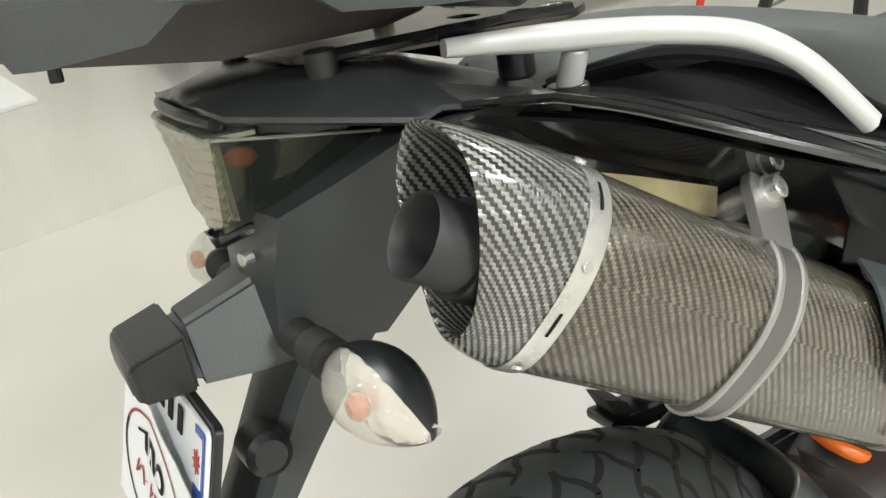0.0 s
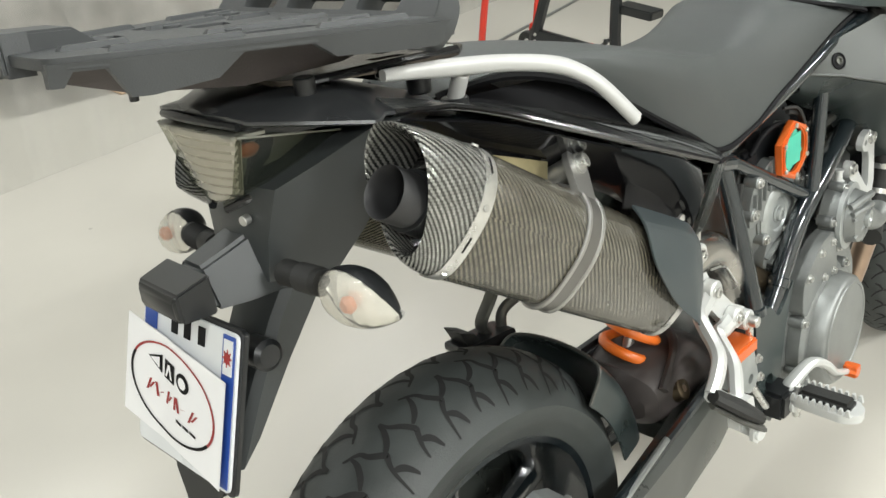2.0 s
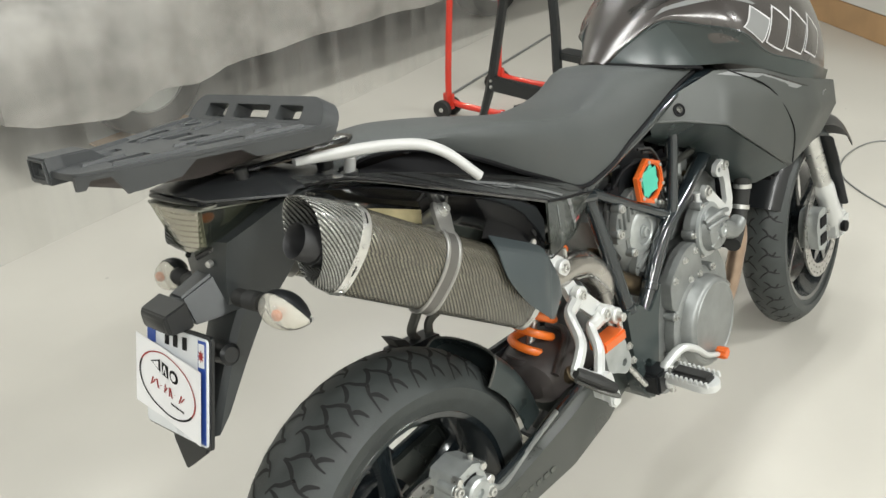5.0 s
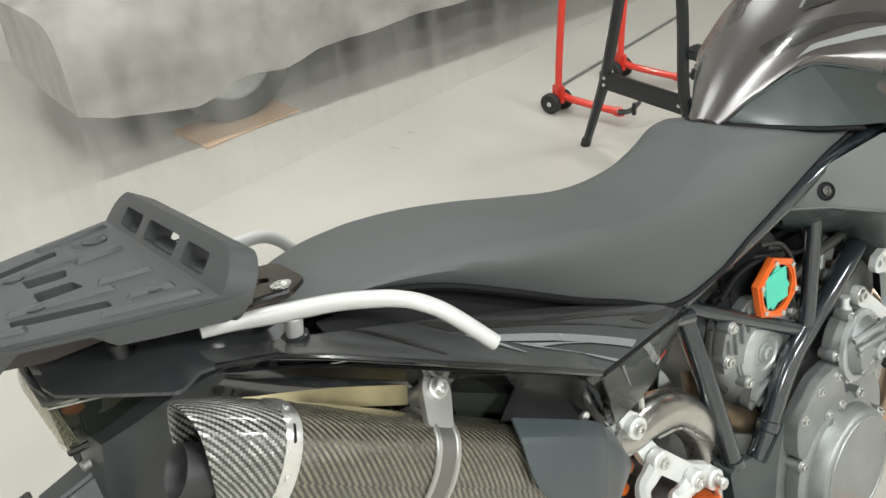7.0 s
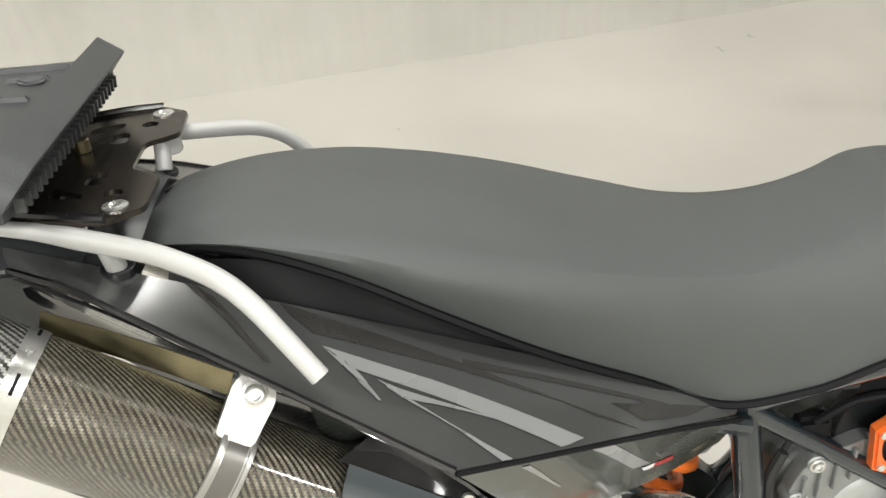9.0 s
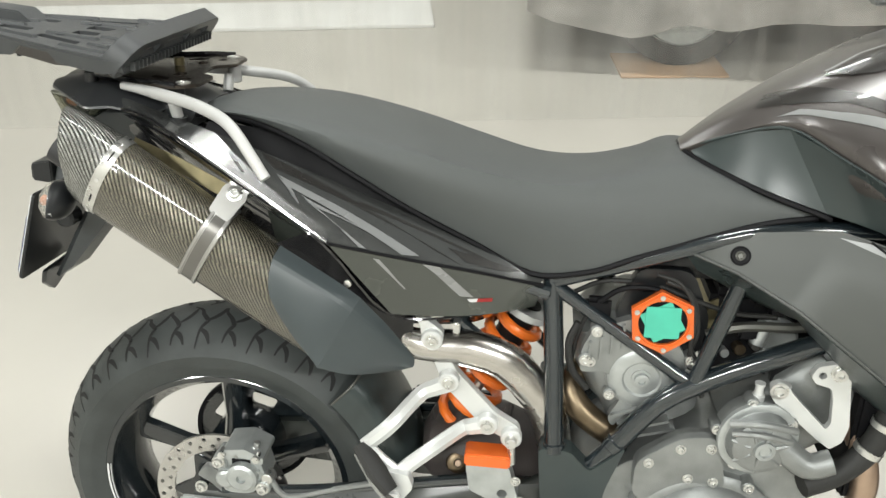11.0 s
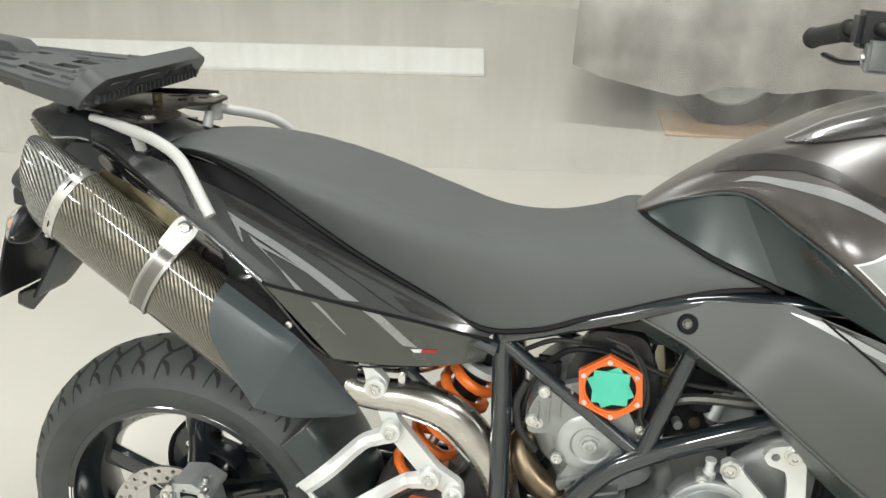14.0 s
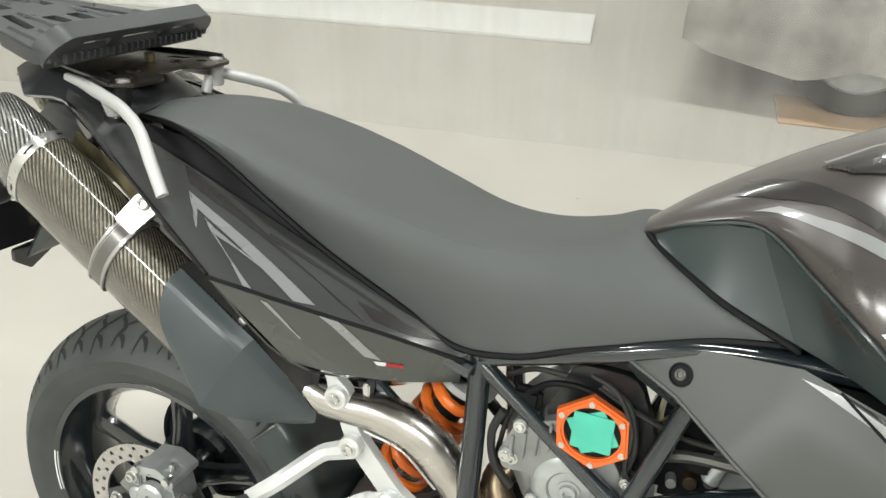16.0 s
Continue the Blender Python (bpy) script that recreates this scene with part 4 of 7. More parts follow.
def heat_shield():
    """Black guard over the silencer's front end, with one crease where it folds in towards the footrest hanger."""
    rear = [[(0.338, 0.070, 0.012), (0.392, 0.074, 0.016), (0.446, 0.077, 0.0195), (0.474, 0.074, 0.016)],
            [(0.342, 0.050, 0.034), (0.395, 0.055, 0.037), (0.446, 0.058, 0.038), (0.474, 0.055, 0.0335)],
            [(0.366, 0.012, 0.047), (0.405, 0.014, 0.051), (0.448, 0.014, 0.052), (0.477, 0.010, 0.047)],
            [(0.420, -0.018, 0.050), (0.440, -0.018, 0.053), (0.462, -0.016, 0.055), (0.479, -0.015, 0.053)],
            [(0.472, -0.034, 0.0555), (0.475, -0.035, 0.057), (0.478, -0.036, 0.058), (0.480, -0.037, 0.0585)]]
    fore = [[(0.474, 0.074, 0.016), (0.535, 0.050, -0.004), (0.598, 0.018, -0.026)],
            [(0.474, 0.055, 0.0335), (0.540, 0.036, 0.008), (0.602, 0.012, -0.025)],
            [(0.477, 0.010, 0.047), (0.543, 0.010, 0.016), (0.604, 0.006, -0.024)],
            [(0.479, -0.015, 0.053), (0.538, -0.012, 0.022), (0.600, 0.000, -0.023)],
            [(0.480, -0.037, 0.0585), (0.530, -0.034, 0.028), (0.585, -0.014, -0.016)]]
    bm = bmesh.new()
    for rows, nu in ((rear, 5), (fore, 5)):
        sh = Sheet([[exp(a + 0.004, b - 0.001, c + 0.0066) for a, b, c in r] for r in rows], nu, 5)
        mu, mv = nu * (len(rows[0]) - 1), 5 * 4
        g = [[bm.verts.new(sh.at(i / mu, j / mv)) for i in range(mu + 1)] for j in range(mv + 1)]
        for j in range(mv):
            for i in range(mu):
                bm.faces.new((g[j][i], g[j][i + 1], g[j + 1][i + 1], g[j + 1][i]))
    bmesh.ops.remove_doubles(bm, verts=bm.verts, dist=0.0004)
    bmesh.ops.recalc_face_normals(bm, faces=list(bm.faces))
    bmesh.ops.solidify(bm, geom=list(bm.faces), thickness=0.0025)
    shade(bm, 0.13)
    shield = part("heat_shield", bm, M_SHIELD, moto, "satin black folded heat shield", keep=True)
    # upright gloss flange along the inner top edge
    low = [exp(0.334, 0.063, 0.013), exp(0.396, 0.071, 0.019), exp(0.450, 0.074, 0.022), exp(0.538, 0.047, -0.001), exp(0.592, 0.020, -0.020)]
    top = [V(0.178, -0.148, 0.852), V(0.202, -0.136, 0.866), V(0.245, -0.136, 0.838), V(0.295, -0.132, 0.782), V(0.330, -0.128, 0.722)]
    part("flange", Sheet([low, top], 5, 4, linear_v=True).mesh(0.003), M_GLOSS, shield, "gloss black upright flange")
    b = V(0.240, -0.181, 0.788)
    part("bolt", lathe([(0, 0.006), (0.003, 0.0055), (0.004, 0.003)], b, EXS, 14), M_BOLT, shield)


heat_shield()


MID = 0.022  # the middle of the tail, over the rear wheel


# tail and side panels -------------------------------------------------------
def panel_top(u):
    """Upper edge of the tail side panel: a shallow arc from the tail to the frame."""
    r, m, q = V(-0.118, -0.082, 1.018), V(0.18, -0.104, 0.924), V(0.525, -0.084, 0.778)
    um = (m.x - r.x) / (q.x - r.x)
    return r * ((u - um) * (u - 1) / um) + m * (u * (u - 1) / (um * (um - 1))) + q * (u * (u - um) / (1 - um))


def panel_low(u):
    """Lower edge: a short rise at the tail, then two straight runs that meet in a corner."""
    run = [V(-0.112, -0.098, 1.004), V(-0.06, -0.126, 1.0), V(-0.02, -0.145, 0.985), V(0.226, -0.237, 0.873), V(0.515, -0.094, 0.770)]
    x = -0.112 + 0.627 * u
    for a, b in zip(run, run[1:]):
        if x <= b.x + 1e-9:
            return a.lerp(b, (x - a.x) / (b.x - a.x))
    return run[-1]


PT = [tuple(panel_top(k / 26)) for k in range(27)]
PB = [tuple(panel_low(k / 26)) for k in range(27)]
LB = [(0.210, -0.184, 0.846), (0.235, -0.168, 0.800), (0.270, -0.148, 0.745), (0.300, -0.133, 0.712)]


def side_panels():
    for s in (1, -1):
        f = (lambda p: p) if s == 1 else (lambda p: (p[0], -p[1], p[2]))
        up = Sheet([[f(p) for p in PT], [f(p) for p in PB]], 2, 8, linear_v=True)
        # black sheet that stands for the shade in the gap between seat and panel
        gap = Sheet([[f((x, y + 0.030, z + 0.034 * min(1.0, k / 5))) for k, (x, y, z) in enumerate(PT[5:])], [f((x, y + 0.010, z - 0.010)) for x, y, z in PT[5:]]], 1, 2)
        part("seat_pan", gap.mesh(0.003), M_INK_SHADE, moto)
        panel = part("side_panel", up.mesh(0.004, flip=s > 0), M_PANEL, moto, "glossy anthracite tail side panel with arrow decals")
        # lower wedge of the panel
        lo = Sheet([[f(p) for p in ((0.226, -0.237, 0.870), (0.33, -0.185, 0.832), (0.43, -0.138, 0.799), (0.520, -0.098, 0.767))],
                    [f(p) for p in ((0.300, -0.165, 0.736), (0.365, -0.145, 0.727), (0.44, -0.115, 0.722), (0.510, -0.080, 0.724))]], 5, 8, linear_v=True)
        low = part("lower_side_panel", lo.mesh(0.004, flip=s > 0), M_GREY, moto, "grey lower side panel")
        # seam between both
        part("panel_seam", tube([f(p) for p in ((0.226, -0.2385, 0.8715), (0.33, -0.1865, 0.8335), (0.43, -0.1395, 0.800), (0.520, -0.0995, 0.768))], 0.0026, 6), M_INK_SHADE, moto)
        part("panel_edge", tube([f(p) for p in PB[:15]], 0.0030, 6, 1), M_GLOSS, moto)
        # dark inner wall behind the silencer
        inn = Sheet([[f(p) for p in ((-0.112, -0.094, 0.998), (-0.02, -0.136, 0.974), (0.08, -0.172, 0.930), (0.215, -0.222, 0.866), (0.295, -0.158, 0.734), (0.40, -0.122, 0.720), (0.50, -0.075, 0.722))],
                     [f(p) for p in ((-0.115, -0.076, 0.990), (-0.02, -0.098, 0.930), (0.08, -0.106, 0.872), (0.20, -0.106, 0.800), (0.285, -0.098, 0.702), (0.40, -0.092, 0.700), (0.475, -0.070, 0.712))],
                     [f(p) for p in ((-0.115, -0.070, 0.965), (-0.02, -0.086, 0.880), (0.08, -0.092, 0.815), (0.20, -0.092, 0.745), (0.29, -0.088, 0.690), (0.40, -0.084, 0.690), (0.45, -0.066, 0.702))]], 4, 4)
        part("inner_panel", inn.mesh(0.003), M_GLOSS, moto, "gloss black inner panel")
        # added grey sheet: the floor's reflection in the inner panel, put in as colour
        wall = Sheet([[f(p) for p in ((0.10, -0.126, 0.905), (0.25, -0.134, 0.852), (0.48, -0.092, 0.776))], [f(p) for p in ((0.12, -0.112, 0.80), (0.27, -0.118, 0.735), (0.46, -0.082, 0.715))]], 5, 5, linear_v=True)
        part("inner_wall", wall.mesh(0.003, flip=s > 0), M_GREY, moto, "grey sheet under the side panel standing for mirrored floor")
        foil = Sheet([[f(p) for p in ((-0.100, -0.090, 0.960), (-0.02, -0.114, 0.938), (0.055, -0.134, 0.910))], [f(p) for p in ((-0.104, -0.098, 0.942), (-0.025, -0.119, 0.919), (0.048, -0.138, 0.891))]], 6, 3)
        part("heat_foil", foil.mesh(0.0015), M_BRONZE, moto, "brassy heat foil strip")
        if s == 1:
            # arrow graphics
            part("dark_decal", up.sticker([((0.095, -0.103, 0.952), (0.359, -0.149, 0.835), (0.401, -0.147, 0.812), (0.122, -0.129, 0.937)), ((0.021, -0.094, 0.975), (0.044, -0.107, 0.966), (0.092, -0.166, 0.939), (0.088, -0.167, 0.940)), ((0.246, -0.126, 0.894), (0.435, -0.113, 0.811), (0.445, -0.115, 0.803), (0.247, -0.133, 0.891)), ((0.378, -0.131, 0.833), (0.487, -0.098, 0.788), (0.445, -0.122, 0.799), (0.405, -0.138, 0.815)),]), M_FILM_DARK, panel)
            part("silver_decal", up.sticker([((0.129, -0.141, 0.932), (0.342, -0.174, 0.834), (0.318, -0.189, 0.841), (0.156, -0.159, 0.918)), ((0.129, -0.141, 0.932), (0.156, -0.159, 0.918), (0.174, -0.185, 0.905), (0.172, -0.185, 0.906)), ((0.172, -0.165, 0.911), (0.194, -0.173, 0.901), (0.275, -0.180, 0.865), (0.191, -0.179, 0.901)), ((0.172, -0.165, 0.911), (0.192, -0.180, 0.900), (0.273, -0.215, 0.856), (0.264, -0.218, 0.859)),], 0.0013), M_FILM, panel)
            part("silver_decal", lo.sticker([((0.345, -0.179, 0.830), (0.368, -0.167, 0.820), (0.418, -0.132, 0.757), (0.398, -0.141, 0.762)), ((0.282, -0.207, 0.841), (0.290, -0.203, 0.838), (0.323, -0.175, 0.783), (0.321, -0.175, 0.783)),]), M_FILM, low)
            part("white_decal", lo.sticker([((0.409, -0.136, 0.755), (0.424, -0.130, 0.754), (0.422, -0.128, 0.748), (0.412, -0.132, 0.749)),]), M_FILM_WHITE, low)
            part("red_decal", lo.sticker([((0.424, -0.130, 0.754), (0.446, -0.120, 0.752), (0.444, -0.118, 0.746), (0.422, -0.128, 0.748)),]), M_RED, low)
    part("inner_bolt", cyl((0.226, -0.110, 0.852), (0.226, -0.125, 0.850), 0.008, 12), M_BOLT, moto)


side_panels()


def tail():
    """Top cover of the tail: a flat lid with broad sloping side facets that widen towards the side panels."""
    stations = [(-0.246, 0.058, 1.030, 1.026), (-0.240, 0.078, 1.034, 1.022), (-0.200, 0.112, 1.037, 1.0155), (-0.158, 0.147, 1.036, 1.009), (-0.150, 0.146, 1.035, 1.008), (-0.128, 0.126, 1.031, 1.006), (-0.090, 0.118, 1.022, 0.998), (-0.020, 0.105, 0.996, 0.976)]
    bm = bmesh.new()
    secs = []
    for x, h, t, e in stations:
        k = max(0.0, h - 0.040)
        secs.append([V(x, MID + y, z) for y, z in ((-h, e), (-h + 0.001, e + 0.003), (-k, t - 0.003), (-k * 0.5, t), (0, t + 0.001), (k * 0.5, t), (k, t - 0.003), (h - 0.001, e + 0.003), (h, e), (h - 0.012, e - 0.003), (0, e - 0.006), (-h + 0.012, e - 0.003))])
    rings(bm, secs)
    bmesh.ops.bevel(bm, geom=[e for e in bm.edges if e.calc_face_angle(0) > 0.3], offset=0.0012, segments=2, affect="EDGES", clamp_overlap=True)
    cover = part("tail_cover", bm, M_TAIL, moto, "satin black plastic tail cover")
    part("rear_lip", tube([(-0.243, MID - 0.066, 1.020), (-0.249, MID - 0.03, 1.022), (-0.250, MID, 1.022), (-0.249, MID + 0.03, 1.022), (-0.243, MID + 0.066, 1.020)], 0.004, 8, 4), M_SATIN, cover)
    # step between the lid and the lamp
    part("step", prism(rounded([(-0.236, -0.060), (-0.150, -0.100), (-0.150, 0.100), (-0.236, 0.060)], 0.006), [], lambda u, v, d: V(u, MID + v, d), 1.004, 1.020), M_SATIN, cover)


tail()


def tail_light():
    root = new("tail_light")
    root.parent = moto
    tagged(root, "wedge-shaped tail light with ribbed clear lens")
    top, low = 1.013, 0.940

    def face(a, t):
        """The rear pane: a from side to side, t from top to bottom; it tapers, then ends in a blunt point."""
        h = 0.070 - 0.040 * t if t < 0.85 else 0.036 - 0.030 * (t - 0.85) / 0.15
        return V(-0.257 + 0.011 * t + 0.008 * a * a, MID + a * h, top + (low - top) * t)

    bm = bmesh.new()
    ny, nz = 20, 48
    out, back = [], []
    for j in range(nz + 1):
        t = j / nz
        rib = 0.0016 * math.cos(t * 8 * 2 * math.pi)
        out.append([bm.verts.new(face(-1 + 2 * i / ny, t) + V(rib, 0, 0)) for i in range(ny + 1)])
        back.append([bm.verts.new(face(-1 + 2 * i / ny, t) + V(0.005, 0, 0)) for i in range(ny + 1)])
    for q in (out, back):
        for j in range(nz):
            for i in range(ny):
                bm.faces.new((q[j][i], q[j][i + 1], q[j + 1][i + 1], q[j + 1][i]))
    part("lens", bm, M_PANE, root, "ribbed clear lens")
    part("reflector", prism([(-0.060, 1.009), (0.060, 1.009), (0.032, 0.952), (0.006, 0.944), (-0.006, 0.944), (-0.032, 0.952)], [], lambda u, v, d: V(d + (1.013 - v) * 0.15, MID + u, v), -0.247, -0.243), M_REFLECTOR, root)
    # clear ledge along the top of the lens
    part("top_ledge", prism(rounded([(-0.252, -0.066), (-0.222, -0.076), (-0.222, 0.076), (-0.252, 0.066)], 0.004), [], lambda u, v, d: V(u, MID + v, d), 1.0105, 1.0135, 0.001), M_TRIM, root)
    for s in (-1, 1):
        f = lambda x, y, z: V(x, MID + s * y, z)  # noqa: E731
        a = [f(-0.249, 0.0705, 1.0125), f(-0.150, 0.085, 0.995), f(-0.196, 0.058, 0.964), f(-0.243, 0.010, 0.938), f(-0.246, 0.036, 0.951)]
        mid = (a[0] + a[1] + a[2] + a[3]) / 4
        n = (a[1] - a[0]).cross(a[3] - a[0]).normalized()
        if n.y * s < 0:
            n = -n
        bm = bmesh.new()
        rings(bm, [a, [p - n * 0.003 for p in a]])
        part("side_lens", bm, M_SMOKE, root, "smoked side lens")
        bm = bmesh.new()
        inset = [p.lerp(mid, 0.12) - n * 0.016 for p in a]
        rings(bm, [inset, [p - n * 0.003 for p in inset]])
        part("side_backing", bm, M_TRIM, root)
        p = a[0].lerp(a[3], 0.34).lerp(a[1], 0.17)
        part("bulb", lathe([(0, 0.002), (0.0015, 0.008), (0.006, 0.0105), (0.009, 0.007), (0.010, 0.001)], p - n * 0.014, n, 16), M_AMBER, root, "amber bulb behind the smoked lens")
        part("bulb_bowl", lathe([(0, 0.019), (0.002, 0.018), (-0.003, 0.011), (-0.003, 0.002)], p + (a[1] - a[0]) * 0.09 - n * 0.0145, n, 20), M_REFLECTOR, root)
        part("lamp_trim", tube([f(-0.243, 0.012, 0.934), f(-0.196, 0.057, 0.959), f(-0.150, 0.087, 0.990), f(-0.128, 0.100, 1.000)], 0.0042, 8, 4), M_GLOSS, root)
        part("lens_rim", tube([a[0], a[0].lerp(a[1], 0.5), a[1]], 0.0011, 6, 2), M_TRIM, root)
    part("housing", prism([(-0.062, 1.010), (0.062, 1.010), (0.022, 0.944), (-0.022, 0.944)], [], lambda u, v, d: V(d, MID + u, v), -0.226, -0.19, 0.003), M_SATIN, root)
    return root


tail_light()


def plate_carrier():
    root = new("plate_carrier")
    root.parent = moto
    tagged(root, "black plastic rear mudguard and plate carrier")
    # upper housing under the light, with flat wings that reach up to the side panels
    bm = bmesh.new()
    secs = []
    for x0, y0, x1, y1, z0, z1 in ((-0.146, 0.120, -0.060, 0.125, 0.998, 1.000), (-0.190, 0.088, -0.080, 0.095, 0.972, 0.968), (-0.224, 0.066, -0.100, 0.080, 0.955, 0.930), (-0.232, 0.050, -0.125, 0.066, 0.905, 0.885), (-0.236, 0.044, -0.160, 0.056, 0.862, 0.850)):
        secs.append([V(x0, MID - y0 * 0.6, z0), V(x0 - 0.004, MID, z0), V(x0, MID + y0 * 0.6, z0), V(x0 + 0.004, MID + y0, z0), V(x1, MID + y1, z1), V(x1 + 0.008, MID, z1), V(x1, MID - y1, z1), V(x0 + 0.004, MID - y0, z0)])
    rings(bm, secs)
    bmesh.ops.bevel(bm, geom=[e for e in bm.edges if e.calc_face_angle(0) > 0.45], offset=0.0025, segments=2, affect="EDGES")
    part("housing", bm, M_PLASTIC, root, "faceted black plastic housing")
    bm = bmesh.new()
    secs = []
    for x0, x1, z, h in ((-0.200, -0.115, 0.872, 0.046), (-0.236, -0.165, 0.818, 0.040), (-0.275, -0.222, 0.750, 0.038), (-0.312, -0.276, 0.684, 0.040)):
        secs.append([V(x0, MID - h * 0.8, z), V(x0 - 0.006, MID, z), V(x0, MID + h * 0.8, z), V(x0 + 0.01, MID + h, z), V(x1, MID + h * 0.9, z + 0.02), V(x1 + 0.01, MID, z + 0.02), V(x1, MID - h * 0.9, z + 0.02), V(x0 + 0.01, MID - h, z)])
    rings(bm, secs)
    bmesh.ops.bevel(bm, geom=[e for e in bm.edges if e.calc_face_angle(0) > 0.5], offset=0.003, segments=2, affect="EDGES")
    part("mudguard", bm, M_PLASTIC, root, "long black plastic mudguard")
    part("flap", prism(rounded([(-0.055, 0.70), (0.055, 0.70), (0.045, 0.672), (0.0, 0.640), (-0.045, 0.672)], 0.006), [], lambda u, v, d: V(d - (0.70 - v) * 0.42, MID + u, v), -0.322, -0.314, 0.001), M_SATIN, root)
    # lamp box above the plate and its arm
    bm = bmesh.new()
    secs = []
    for x, y, z0, z1 in ((-0.327, 0.032, 0.860, 0.876), (-0.323, 0.038, 0.855, 0.884), (-0.292, 0.040, 0.853, 0.891), (-0.288, 0.040, 0.853, 0.892)):
        secs.append([V(x, MID - y, z0), V(x, MID - y * 0.96, z1), V(x, MID + y * 0.96, z1), V(x, MID + y, z0)])
    rings(bm, secs)
    bmesh.ops.bevel(bm, geom=list(bm.edges), offset=0.006, segments=3, affect="EDGES", clamp_overlap=True)
    part("plate_lamp", bm, M_SATIN, root, "black plate lamp box")
    bm = bmesh.new()
    secs = [[V(x, MID - y, z0), V(x, MID - y * 0.45, z1), V(x, MID + y * 0.45, z1), V(x, MID + y, z0)] for x, y, z0, z1 in ((-0.287, 0.039, 0.854, 0.892), (-0.250, 0.044, 0.850, 0.902), (-0.205, 0.050, 0.850, 0.915), (-0.165, 0.050, 0.855, 0.925))]
    rings(bm, secs)
    bmesh.ops.bevel(bm, geom=list(bm.edges), offset=0.004, segments=2, affect="EDGES", clamp_overlap=True)
    part("lamp_arm", bm, M_PLASTIC, root)
    part("screw", cyl((-0.232, MID - 0.030, 0.925), (-0.240, MID - 0.032, 0.925), 0.005, 10), M_BOLT, root)
    part("cable_clip", lathe([(0, 0.016), (0.028, 0.016), (0.032, 0.011)], V(-0.262, MID - 0.036, 0.800), (0, -1, 0.1), 20), M_SATIN, root)
    return root


plate_carrier()


def indicator(s):
    root = new("indicator")
    root.parent = moto
    tagged(root, "black indicator with clear faceted lens and amber bulb")
    c = V(-0.219, 0.181, 0.869) if s > 0 else V(-0.219, -0.137, 0.869)
    bm = bmesh.new()
    prof = [(0.0, 0.013), (0.02, 0.0125)] + [(0.022 + 0.004 * k + d, 0.0125 + (0.0015 if d else -0.001)) for k in range(7) for d in (0, 0.002)] + [(0.055, 0.013)]
    lathe(prof, (-0.224, MID + s * 0.062, 0.874), (0.06, s * 1, 0.02), 20, bm)
    part("stem", bm, M_RUBBER, root)

    def egg(th, ph, k=1.0):
        # th round the long axis, ph along it; pointed at the outer end
        q = ph
        r = math.sin(math.pi * q) ** 0.75 * (1.12 - 0.42 * q)
        y = s * (-0.046 + 0.090 * q)
        return c + V(math.cos(th) * r * 0.030 * k + 0.012 * q, y, math.sin(th) * r * 0.0285 * k - 0.018 * (q - 0.4))

    for name, t0, t1, mat, lab in (("shell", -math.pi / 2 - 0.22, math.pi / 2 + 0.22, M_SATIN, "black rounded shell"), ("lens", math.pi / 2 + 0.22, 3 * math.pi / 2 - 0.22, M_LENS, "clear lens")):
        bm = bmesh.new()
        g = [[bm.verts.new(egg(t0 + (t1 - t0) * i / 14, 0.02 + 0.96 * j / 16, 1.0 if name == "shell" else 0.985 + 0.030 * (i % 2))) for i in range(15)] for j in range(17)]
        for j in range(16):
            for i in range(14):
                bm.faces.new((g[j][i], g[j][i + 1], g[j + 1][i + 1], g[j + 1][i]))
        if name == "shell":
            for row in (0, 16):
                bm.faces.new(g[row])
        part(name, bm, mat, root, lab)
    bm = bmesh.new()
    g = [[bm.verts.new(egg(math.pi / 2 + 0.25 + (math.pi - 0.5) * i / 10, 0.04 + 0.92 * j / 12, 0.93) + V(0.012 * math.sin(math.pi * i / 10) + 0.0022 * (j % 2) + 0.0008 * (i % 2), 0, 0)) for i in range(11)] for j in range(13)]
    for j in range(12):
        for i in range(10):
            bm.faces.new((g[j][i], g[j][i + 1], g[j + 1][i + 1], g[j + 1][i]))
    part("reflector", bm, M_CHROME, root)
    part("bulb", lathe([(0, 0.003), (0.003, 0.0075), (0.008, 0.0085), (0.012, 0.0055), (0.013, 0.001)], c + V(-0.004, s * 0.002, 0.000), (-1, 0, 0), 16), M_AMBER, root)
    return root


indicator(-1)
indicator(1)


